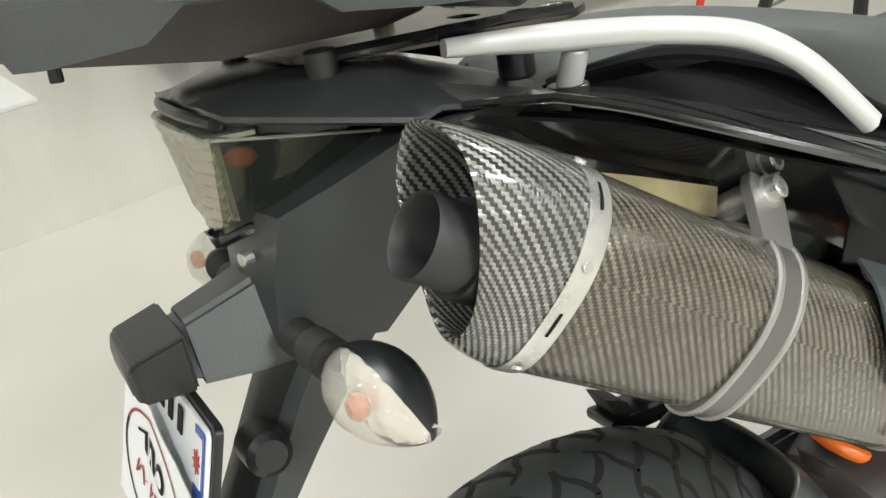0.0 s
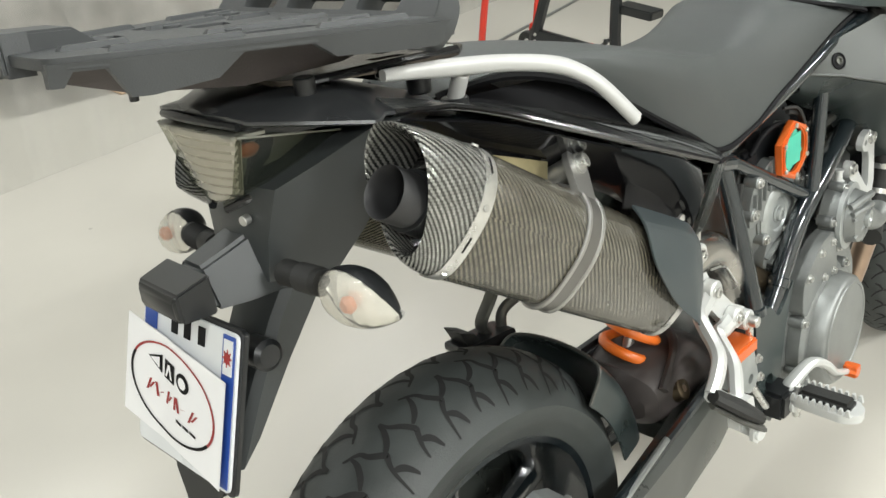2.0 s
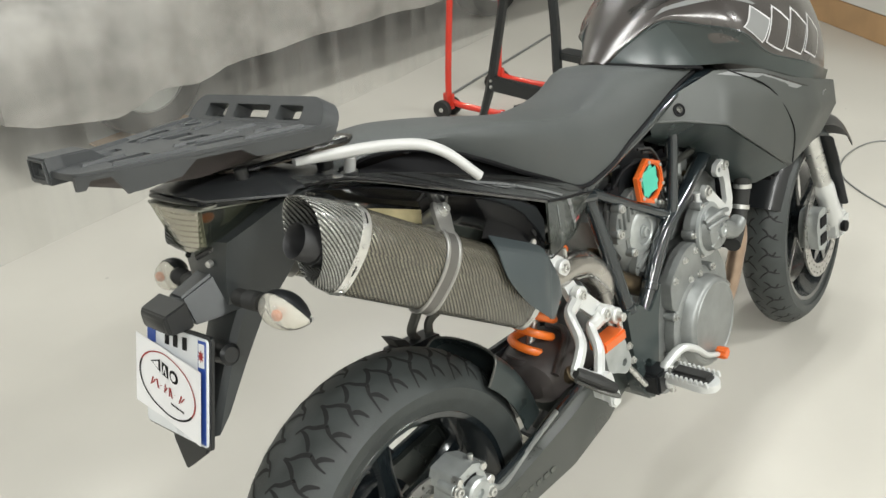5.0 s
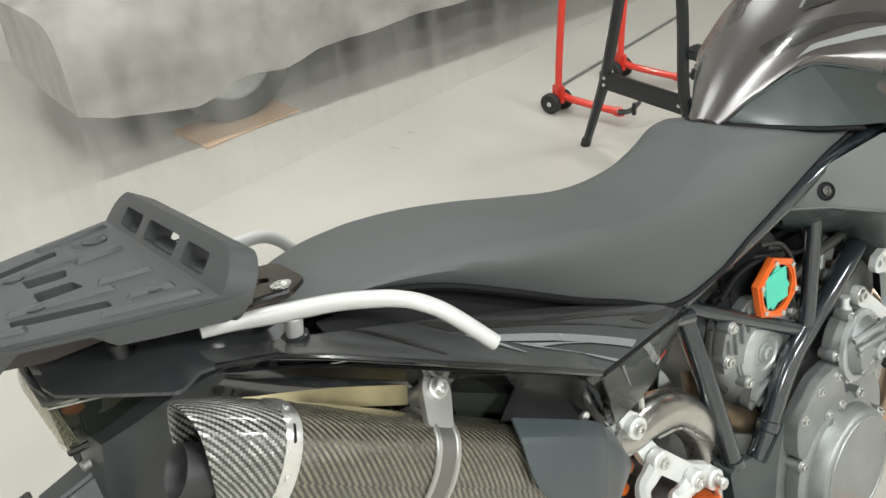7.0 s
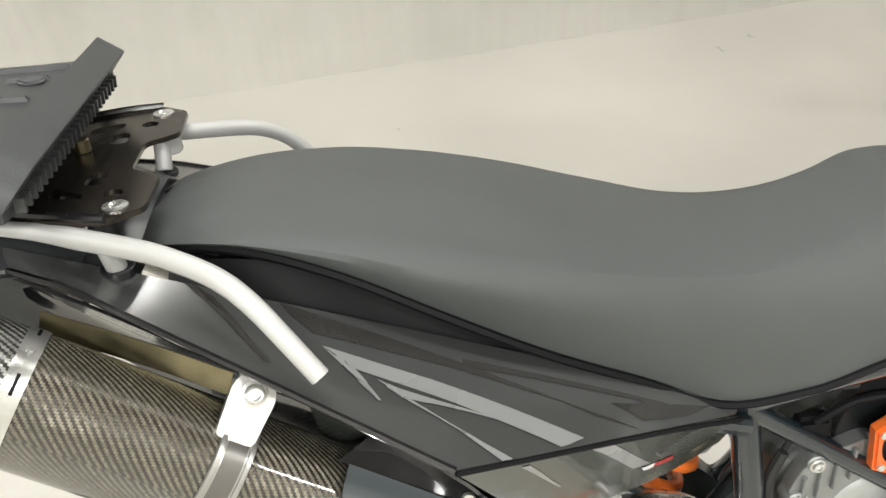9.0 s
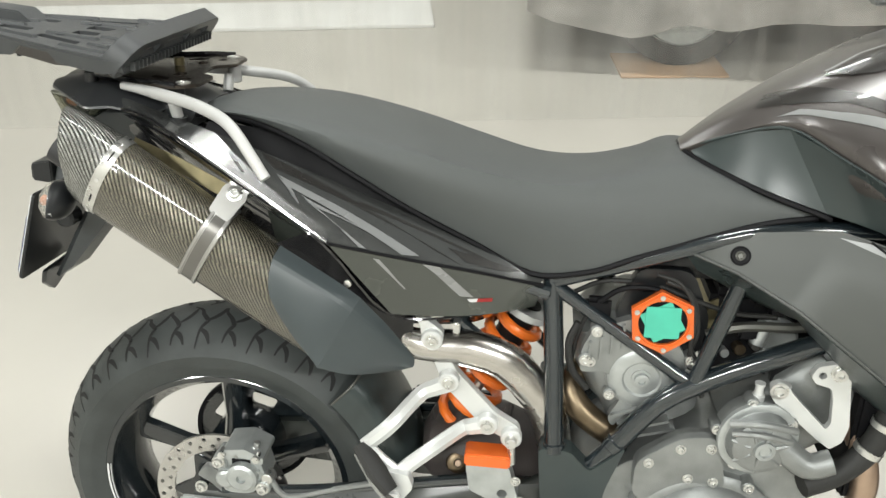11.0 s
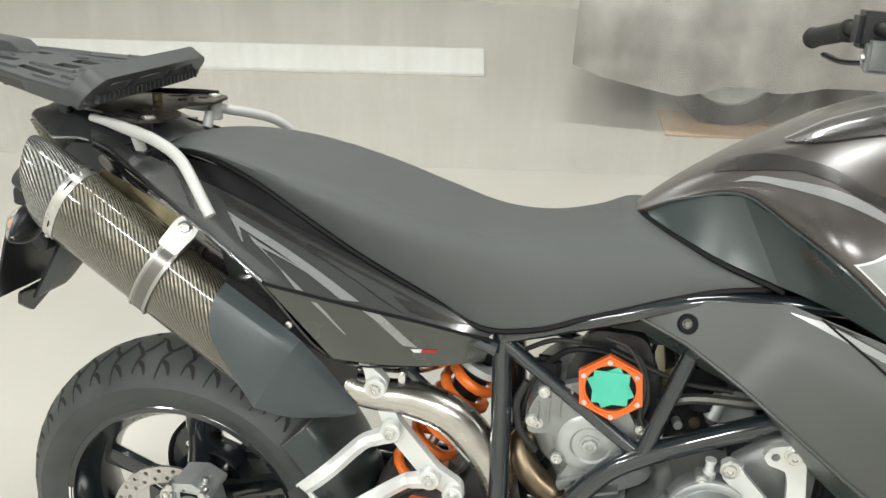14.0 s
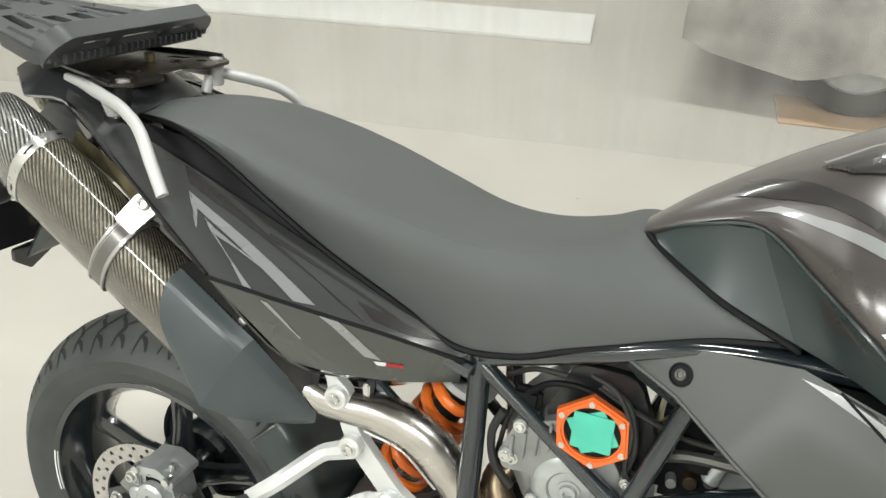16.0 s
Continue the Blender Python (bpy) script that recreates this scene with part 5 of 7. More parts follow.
def number_plate():
    """A number plate with a bent paper sheet taped over it."""
    root = new("number_plate")
    root.parent = moto
    tagged(root, "number plate covered by a bent white paper sheet with an oval emblem")
    o, du, dv = V(-0.322, MID + 0.002, 0.772), V(0, -1, 0.05).normalized(), V(0.32, 0.0, 1).normalized()
    nn = du.cross(dv).normalized()
    if nn.x > 0:
        nn = -nn

    def put(u, v, d):
        return o + du * u + dv * v + nn * d

    pl = part("plate", prism(rounded([(-0.090, -0.076), (0.090, -0.076), (0.090, 0.076), (-0.090, 0.076)], 0.008), [], put, -0.003, 0.0, 0.001), M_PLATE, root)
    part("blue_strip", prism([(-0.085, 0.048), (-0.060, 0.048), (-0.060, 0.073), (-0.085, 0.073)], [], put, 0.0004, 0.0012), M_BLUE, pl)
    part("blue_strip", prism([(0.066, -0.072), (0.087, -0.072), (0.087, 0.073), (0.066, 0.073)], [], put, 0.0004, 0.0010), M_BLUE, pl)
    part("white_field", prism([(0.069, 0.036), (0.084, 0.036), (0.084, 0.069), (0.069, 0.069)], [], put, 0.0011, 0.0018), M_PLATE, pl)
    part("red_star", prism([(0.0765 + rr * math.cos(a), 0.052 + rr * math.sin(a)) for k in range(16) for a in (math.pi * k / 8,) for rr in ((0.0085, 0.0042)[k % 2],)], [], put, 0.0019, 0.0026), M_RED, pl)
    for u in (-0.030, -0.005, 0.022):
        part("black_bar", prism([(u, 0.052), (u + 0.012, 0.052), (u + 0.012, 0.070), (u, 0.070)], [], put, 0.0004, 0.0012), M_INK_SHADE, pl)
    part("backing", prism(rounded([(-0.094, -0.080), (0.094, -0.080), (0.094, 0.080), (-0.094, 0.080)], 0.008), [], put, -0.009, -0.0035, 0.001), M_SATIN, root)

    def curl(u, v):
        a = (u + 0.080) / 0.155
        lift = 0.004 + 0.010 * max(0, 0.35 - a) * 2 + 0.006 * math.sin(a * math.pi) * (0.6 + v * 3) + 0.010 * max(0, a - 0.8)
        return lift

    def sheet(u, v, d=0.0):
        return put(u, v - 0.16 * u, curl(u, v) + d)

    bm = bmesh.new()
    nu, nv = 20, 14
    sides = []
    for d in (0.0, -0.0007):
        g = []
        for j in range(nv + 1):
            row = []
            for i in range(nu + 1):
                u = -0.100 + 0.182 * i / nu
                v = -0.060 + 0.104 * j / nv
                row.append(bm.verts.new(sheet(u, v, d)))
            g.append(row)
        for j in range(nv):
            for i in range(nu):
                bm.faces.new((g[j][i], g[j][i + 1], g[j + 1][i + 1], g[j + 1][i]))
        sides.append(g)
    paper = part("paper_sheet", bm, M_PAPER, root, "white paper sheet")

    def tight(v):
        return -0.007 + (v + 0.024) * 0.79

    def ink(polys, name, mat):
        """Printed shapes that follow the bend of the paper."""
        bm = bmesh.new()
        for poly in polys:
            bm.faces.new([bm.verts.new(sheet(u, tight(v), 0.0007)) for u, v in poly])
        part(name, bm, mat, paper)

    cx, cy = -0.010, -0.024
    oval = lambda a, k: (cx + 0.080 * k * math.cos(a), cy + 0.056 * k * math.sin(a))  # noqa: E731

    def arc(a0, a1, k0, k1, n=28):
        out = []
        for i in range(n):
            p, q = a0 + (a1 - a0) * i / n, a0 + (a1 - a0) * (i + 1) / n
            out.append([oval(p, k0), oval(q, k0), oval(q, k1), oval(p, k1)])
        return out

    ink(arc(-0.5, 2.75, 0.955, 1.0), "red_arc", M_RED)
    ink(arc(2.75, 5.78, 0.945, 1.0), "black_arc", M_INK_SHADE)
    ink([[(-0.056, 0.004), (-0.030, 0.016), (-0.030, -0.008)]], "black_mark", M_INK_SHADE)
    ink([[(-0.026, -0.010), (-0.006, -0.011), (-0.006, 0.013), (-0.026, 0.014)]], "black_mark", M_INK_SHADE)
    for poly in ([(-0.051, 0.004), (-0.034, 0.0115), (-0.034, -0.003)], [(-0.023, -0.007), (-0.020, -0.007), (-0.016, 0.004), (-0.012, -0.007), (-0.009, -0.007), (-0.014, 0.010), (-0.018, 0.010)]):
        bm = bmesh.new()
        bm.faces.new([bm.verts.new(sheet(u, tight(v), 0.0014)) for u, v in poly])
        part("white_mark", bm, M_PAPER, paper)
    bm = bmesh.new()
    disc = [(0.010 + 0.0070 * math.cos(2 * math.pi * i / 20), 0.0070 * math.sin(2 * math.pi * i / 20)) for i in range(20)]
    bm.faces.new([bm.verts.new(sheet(u, tight(v), 0.0014)) for u, v in disc])
    part("white_mark", bm, M_PAPER, paper)
    ink([[(0.010 + 0.012 * math.cos(2 * math.pi * i / 20), 0.000 + 0.012 * math.sin(2 * math.pi * i / 20)) for i in range(20)]], "black_mark", M_INK_SHADE)
    bar = lambda x0, y0, x1, y1, w: [(x0, y0), (x1, y1), (x1 + w, y1 + w * 0.3), (x0 + w, y0 + w * 0.3)]  # noqa: E731
    for u0, w, lean in ((-0.058, 0.016, 0.006), (-0.038, 0.013, -0.004), (-0.021, 0.012, 0.003), (-0.006, 0.004, 0.001), (0.002, 0.015, -0.005), (0.022, 0.018, 0.007)):
        ink([bar(u0, -0.042, u0 + lean, -0.025, 0.004)], "red_bar", M_RED)
        if w > 0.005:
            ink([bar(u0 + w * 0.3, -0.036 - lean * 0.3, u0 + w * 0.75, -0.030 + lean * 0.4, 0.004)], "red_bar", M_RED)
    for u0 in (0.000, 0.013, 0.026):
        ink([[(u0, -0.0545), (u0 + 0.011, -0.0552), (u0 + 0.011, -0.0515), (u0, -0.0508)]], "grey_bar", M_INK_SHADE)
    return root


number_plate()


# luggage rack ---------------------------------------------------------------
def rack():
    root = new("luggage_rack")
    root.parent = moto
    ahead = 0.022
    tagged(root, "black plastic luggage rack with ribs, slots and a raised front lip")
    rights = [(-0.406, -0.030), (-0.404, -0.058), (-0.350, -0.086), (-0.295, -0.111), (-0.203, -0.146), (-0.165, -0.158), (-0.122, -0.174), (-0.096, -0.170)]
    out = rights + [(x, -y) for x, y in reversed(rights)]
    holes = []
    for s in (-1, 1):
        holes += [[(-0.350, s * 0.028), (-0.300, s * 0.030), (-0.300, s * 0.052), (-0.350, s * 0.048)][::s],
                  [(-0.270, s * 0.064), (-0.195, s * 0.092), (-0.195, s * 0.110), (-0.270, s * 0.082)][::s],
                  [(-0.240, s * 0.010), (-0.205, s * 0.010), (-0.200, s * 0.034), (-0.240, s * 0.038)][::s]]
    part("platform", prism(rounded(out, 0.008), [rounded(h, 0.004, 2) for h in holes], XY, 1.075, 1.084, 0.003), M_RACK, root)
    # turned-down rim with a trapezoid cut-out in the rear and in the middle of each side
    for s in (-1, 1):
        low = [(-0.404, 1.062), (-0.395, 1.062), (-0.388, 1.073), (-0.366, 1.073), (-0.354, 1.050), (-0.340, 1.050), (-0.295, 1.057), (-0.275, 1.074), (-0.222, 1.074), (-0.206, 1.062), (-0.165, 1.060), (-0.122, 1.060), (-0.098, 1.066)]

        def edge_y(x):
            for (x0, y0), (x1, y1) in zip(rights[1:], rights[2:]):
                if x <= x1:
                    return -(y0 + (y1 - y0) * (x - x0) / (x1 - x0))
            return 0.170

        bm = bmesh.new()
        xs = sorted({x for x, _ in low} | {x for x, _ in rights[1:]})
        secs = []
        for x in xs:
            z = next(z0 + (z1 - z0) * (x - x0) / max(x1 - x0, 1e-6) for (x0, z0), (x1, z1) in zip(low, low[1:]) if x <= x1 + 1e-6) if x < low[-1][0] else low[-1][1]
            y = edge_y(x)
            secs.append([V(x, s * (y + 0.0015), 1.080), V(x, s * (y - 0.002), z), V(x, s * (y - 0.009), z), V(x, s * (y - 0.009), 1.080)])
        rings(bm, secs)
        part("rim", bm, M_RACK, root)
    # raised lip with three windows, leaning forward, its ends rounded
    lip = rounded([(-0.166, 0.0), (0.166, 0.0), (0.174, 0.018), (0.168, 0.038), (0.148, 0.052), (-0.148, 0.052), (-0.168, 0.038), (-0.174, 0.018)], 0.010)
    wins = [rounded([(a, 0.022), (b, 0.022), (b, 0.040), (a, 0.040)], 0.004, 2) for a, b in ((-0.122, -0.066), (-0.044, 0.044), (0.066, 0.122))]
    part("front_lip", prism(lip, wins, lambda u, v, d: V(-0.124 + v * 0.72 + d, u, 1.060 + v * 0.95 - d * 0.6), -0.012, 0.012, 0.003), M_RACK, root)
    part("lip_web", prism(rounded([(-0.10, -0.155), (-0.16, -0.150), (-0.16, 0.150), (-0.10, 0.155)], 0.004), [], XY, 1.060, 1.074, 0.002), M_RACK, root)
    for k in range(24):
        y = -0.145 + 0.29 * k / 23
        part("rib_tooth", box(-0.096, -0.088, y - 0.0018, y + 0.0018, 1.064, 1.076, 0), M_RACK, root)
    for s in (-1, 1):
        for a, b in (((-0.38, 0.020), (-0.32, 0.020)), ((-0.36, 0.064), (-0.28, 0.092)), ((-0.27, 0.050), (-0.18, 0.066)), ((-0.21, 0.124), (-0.13, 0.148)), ((-0.33, 0.074), (-0.26, 0.098)), ((-0.19, 0.040), (-0.14, 0.048)), ((-0.18, 0.10), (-0.14, 0.112))):
            d = V(b[0] - a[0], s * (b[1] - a[1]), 0).normalized()
            w = V(-d.y, d.x, 0) * 0.005
            bm = bmesh.new()
            p, q = V(a[0], s * a[1], 1.083), V(b[0], s * b[1], 1.083)
            rings(bm, [[p - w, p + w, q + w, q - w], [p - w * 0.6 + d * 0.004 + V(0, 0, 0.005), p + w * 0.6 + d * 0.004 + V(0, 0, 0.005), q + w * 0.6 - d * 0.004 + V(0, 0, 0.005), q - w * 0.6 - d * 0.004 + V(0, 0, 0.005)]])
            part("rib", bm, M_RACK, root)
        part("boss", lathe([(0, 0.013), (0.003, 0.013), (0.004, 0.011), (0.001, 0.006)], (-0.155, s * 0.10, 1.083), (0, 0, 1), 20), M_RACK, root)
        part("boss", lathe([(0, 0.010), (0.003, 0.010), (0.004, 0.008), (0.001, 0.004)], (-0.245, s * 0.052, 1.083), (0, 0, 1), 18), M_RACK, root)
    # catch block at the rear corner: a hollow box with a sloping front
    bm = prism([(0.006, 1.066), (0.066, 1.066), (0.064, 1.100), (0.010, 1.100)], [rounded([(0.016, 1.076), (0.056, 1.076), (0.055, 1.093), (0.018, 1.093)], 0.003, 2)], YZ, -0.412, -0.385, 0.003)
    catch = part("catch_block", bm, M_RACK, root, "hollow black catch block")
    part("catch_floor", prism([(0.012, 1.070), (0.060, 1.070), (0.058, 1.097), (0.014, 1.097)], [], YZ, -0.390, -0.386), M_INK_SHADE, catch)
    part("catch_ramp", prism([(-0.390, 1.080), (-0.325, 1.080), (-0.352, 1.099), (-0.390, 1.100)], [], lambda u, v, d: V(u, d, v), 0.010, 0.064, 0.002), M_RACK, catch)
    bm = bmesh.new()
    rings(bm, [[V(x, -y, z1), V(x, y, z1), V(x, y * 0.7, z0), V(x, -y * 0.7, z0)] for x, y, z0, z1 in ((-0.375, 0.030, 1.058, 1.070), (-0.340, 0.070, 1.048, 1.072), (-0.250, 0.098, 1.040, 1.072), (-0.150, 0.110, 1.046, 1.070), (-0.125, 0.110, 1.052, 1.068))])
    part("under_tray", bm, M_BROWN, root, "dusty underside shell")
    part("under_screw", cyl((-0.33, -0.03, 1.052), (-0.33, -0.03, 1.038), 0.004, 10), M_SATIN, root)
    for o in list(root.children):
        o.matrix_basis = Matrix.Translation((ahead - 0.104, MID - 0.005, 1.062)) @ pose(0, 0, 0, 0, 4.0, 0) @ Matrix.Translation((0.1, 0, -1.058))
    # steel bracket plate below, with two forward ears
    ears = [(-0.17, -0.05), (-0.12, -0.095), (-0.060, -0.126), (-0.015, -0.132), (0.012, -0.112), (0.013, -0.050), (-0.016, -0.030), (-0.016, -0.010)]
    ol = ears + [(x, -y) for x, y in reversed(ears)]
    hl = [circle(-0.012, s * 0.108, 0.0045, 10) for s in (-1, 1)] + [rounded([(-0.050, s * 0.034), (-0.034, s * 0.034), (-0.034, s * 0.060), (-0.050, s * 0.060)][::s], 0.006, 2) for s in (-1, 1)] + [circle(-0.020, s * 0.080, 0.008, 12) for s in (-1, 1)] + [rounded([(-0.075, s * 0.062), (-0.045, s * 0.078), (-0.045, s * 0.090), (-0.075, s * 0.078)][::s], 0.004, 2) for s in (-1, 1)]
    part("bracket_plate", prism(rounded(ol, 0.008), hl, XY, 1.034, 1.039, 0.001), M_NICKEL, root, "glossy black steel bracket plate")
    for s in (-1, 1):
        part("plate_flange", tube([(-0.16, s * 0.086, 1.040), (-0.06, s * 0.120, 1.041), (-0.015, s * 0.130, 1.040)], 0.004, 8, 4), M_GLOSS, root)
        part("washer", lathe([(0, 0.0105), (0.0016, 0.0105), (0.002, 0.0062), (0.0028, 0.0055), (0.0016, 0.003)], (-0.012, s * 0.108, 1.039), (0, 0, 1), 18), M_BOLT, root)
        part("spacer", cyl((-0.012 - 0.02 * (s < 0), s * (0.108 if s > 0 else 0.088), 0.998), (-0.012 - 0.02 * (s < 0), s * (0.108 if s > 0 else 0.088), 1.034), 0.0125, 18, chamfer=0.002), M_SILVER if s > 0 else M_SATIN, root)
        part("spacer", cyl((-0.165, s * 0.085, 1.02), (-0.165, s * 0.085, 1.045), 0.010, 14), M_SATIN, root)
    part("cross_bar", box(-0.085, -0.070, -0.09, 0.09, 1.022, 1.034, 0.003), M_GLOSS, root)
    part("latch_screw", cyl((-0.07, 0.02, 1.039), (-0.07, 0.02, 1.052), 0.008, 10), M_BRONZE, root)
    for o in root.children:
        if o.matrix_basis == Matrix.Identity(4):
            o.matrix_basis = Matrix.Translation((-0.011, 0.029, 0.004))
    return root


rack()


def grab_rails():
    """Flat-sided bars with one tight bend, from under the rack down to the side panels."""
    for s in (-1, 1):
        f = lambda x, y, z: V(x, y if s < 0 else 0.022 - y, z if s < 0 else z - 0.006)  # noqa: E731
        line = [f(-0.112, -0.088, 1.037), f(-0.080, -0.095, 1.034), f(-0.050, -0.106, 1.031), f(-0.020, -0.117, 1.028), f(0.010, -0.128, 1.024), f(0.040, -0.143, 1.018), f(0.060, -0.154, 1.012), f(0.075, -0.163, 1.004), f(0.090, -0.173, 0.992), f(0.105, -0.182, 0.975), f(0.131, -0.195, 0.942)]
        bm = bmesh.new()
        pts = cr(line, 5)
        secs = []
        for i, p in enumerate(pts):
            t = (pts[min(i + 1, len(pts) - 1)] - pts[max(i - 1, 0)]).normalized()
            side = t.cross(V(0.35, 0.93 * s, 0.0)).normalized()
            w = side.cross(t)
            q = i / (len(pts) - 1)
            a, b = 0.0088 * (0.62 + 0.38 * min(1, q * 5)) * (1 - 0.12 * q), 0.0062
            secs.append([p + side * (x * a) + w * (y * b) for x, y in ((1, 0.45), (0.6, 1), (-0.6, 1), (-1, 0.45), (-1, -0.45), (-0.6, -1), (0.6, -1), (1, -0.45))])
        rings(bm, secs)
        shade(bm, 1.1)
        g = part("grab_rail", bm, M_SILVER, moto, "pale silver painted grab rail", keep=True)
        part("mount_bolt", cyl(f(-0.029, -0.094, 0.996), f(-0.029, -0.106, 1.022), 0.0085, 16), M_SILVER, g)
        part("mount_washer", cyl(f(-0.029, -0.093, 0.988), f(-0.029, -0.093, 0.997), 0.014, 16), M_SATIN, g)


grab_rails()


# fuel tank and shrouds ------------------------------------------------------
def tank():
    stations = [
        (0.705, [(0, 0.976), (0.012, 0.975), (0.022, 0.972), (0.026, 0.967), (0.020, 0.955)]),
        (0.760, [(0, 1.022), (0.030, 1.018), (0.054, 1.004), (0.056, 1.000), (0.040, 0.960)]),
        (0.834, [(0, 1.072), (0.055, 1.064), (0.088, 1.038), (0.094, 1.026), (0.070, 0.950)]),
        (0.890, [(0, 1.104), (0.075, 1.092), (0.130, 1.042), (0.146, 1.003), (0.110, 0.930)]),
        (0.947, [(0, 1.132), (0.088, 1.118), (0.165, 1.045), (0.201, 0.975), (0.140, 0.910)]),
        (1.040, [(0, 1.162), (0.100, 1.146), (0.190, 1.030), (0.216, 0.908), (0.160, 0.860)]),
        (1.120, [(0, 1.178), (0.105, 1.158), (0.200, 1.020), (0.226, 0.876), (0.165, 0.840)]),
        (1.220, [(0, 1.168), (0.105, 1.142), (0.208, 0.985), (0.232, 0.842), (0.170, 0.800)]),
        (1.345, [(0, 1.125), (0.095, 1.100), (0.190, 0.930), (0.206, 0.800), (0.170, 0.780)]),
        (1.385, [(0, 1.060), (0.060, 1.040), (0.140, 0.900), (0.140, 0.810), (0.120, 0.790)]),
    ]
    bm = bmesh.new()
    prof = []
    for x, half in stations:
        fine = cr([(y, z, 0) for y, z in half], 4)
        prof.append([V(x, -p.x, p.y) for p in reversed(fine)] + [V(x, p.x, p.y) for p in fine[1:]])
    n = len(prof[0])
    cols = [cr([r[j] for r in prof], 5) for j in range(n)]
    secs = [[cols[j][i] for j in range(n)] for i in range(len(cols[0]))]
    rings(bm, secs)
    body = part("fuel_tank", bm, M_ANTHRA, moto, "brownish anthracite metallic fuel tank with dark and white graphics")

    def on(x, k, lift=0.0012):
        """A point on the right flank: k from the spine (0) to the crease (1)."""
        row = min(secs, key=lambda r: abs(r[0].x - x))
        i = secs.index(row)
        i = min(max(i, 1), len(secs) - 2)
        a, b = (secs[i - 1], secs[i]) if x < row[0].x else (secs[i], secs[i + 1])
        t = (x - a[0].x) / max(b[0].x - a[0].x, 1e-6)
        mid = n // 2
        q = mid - k * 8
        j = min(max(int(q), 0), n - 2)
        f = q - j
        pa, pb = a[j].lerp(a[j + 1], f), b[j].lerp(b[j + 1], f)
        p = pa.lerp(pb, t)
        nrm = (a[j + 1] - a[j]).cross(b[j] - a[j]).normalized()
        if nrm.z < 0 and nrm.y > 0:
            nrm = -nrm
        if nrm.y > 0:
            nrm = -nrm
        return p + nrm * lift

    def film(name, quads, mat, lift=0.0012, m=12):
        bm = bmesh.new()
        for a, b, c, d in quads:
            g = []
            for j in range(9):
                w = j / 8
                g.append([bm.verts.new(on((a[0] * (1 - t) + b[0] * t) * (1 - w) + (d[0] * (1 - t) + c[0] * t) * w,
                                          (a[1] * (1 - t) + b[1] * t) * (1 - w) + (d[1] * (1 - t) + c[1] * t) * w, lift)) for t in (i / m for i in range(m + 1))])
            for j in range(8):
                for i in range(m):
                    bm.faces.new((g[j][i], g[j][i + 1], g[j + 1][i + 1], g[j + 1][i]))
        return part(name, bm, mat, body)

    film("dark_stripe", [((0.808, 0.25), (0.846, 0.46), (0.840, 0.74), (0.797, 0.57)), ((0.846, 0.46), (0.896, 0.66), (0.890, 0.76), (0.840, 0.74)), ((0.896, 0.66), (0.963, 0.88), (0.957, 0.94), (0.890, 0.76)), ((0.963, 0.88), (1.05, 1.02), (1.05, 1.03), (0.957, 0.94))], M_FILM_DARK)
    film("silver_stripe", [((0.845, 0.83), (0.900, 0.87), (0.890, 0.95), (0.820, 0.92)), ((0.900, 0.87), (0.963, 0.96), (0.940, 1.01), (0.890, 0.95)), ((0.963, 0.96), (1.03, 1.06), (1.02, 1.07), (0.940, 1.01))], M_FILM)
    film("dark_panel", [((0.878, 0.38), (0.93, 0.30), (0.93, 0.56), (0.905, 0.52)), ((0.93, 0.30), (1.24, 0.24), (1.24, 0.60), (0.93, 0.56))], M_FILM_DARK, 0.0024, 24)
    film("white_stripe", [((0.880, 0.31), (0.925, 0.22), (0.925, 0.25), (0.882, 0.34)), ((0.925, 0.22), (1.20, 0.17), (1.20, 0.20), (0.925, 0.25))], M_FILM, 0.0030, 24)
    # emblem kept as plain outlined blocks
    for du in (0.0, 0.072, 0.144, 0.216):
        film("white_block", [((0.955 + du, 1.40), (1.008 + du, 1.08), (1.062 + du, 1.18), (1.014 + du, 1.44))], M_FILM_WHITE, 0.0014, 5)
        film("block_fill", [((0.960 + du, 1.385), (1.009 + du, 1.10), (1.056 + du, 1.19), (1.013 + du, 1.425))], M_FILM if du == 0.0 else M_ANTHRA, 0.0020, 5)
    part("filler_cap", lathe([(0, 0.045), (0.008, 0.045), (0.012, 0.040), (0.013, 0.001)], (1.10, 0, 1.176), (0.05, 0, 1), 32), M_GLOSS, body)
    return body


tank()


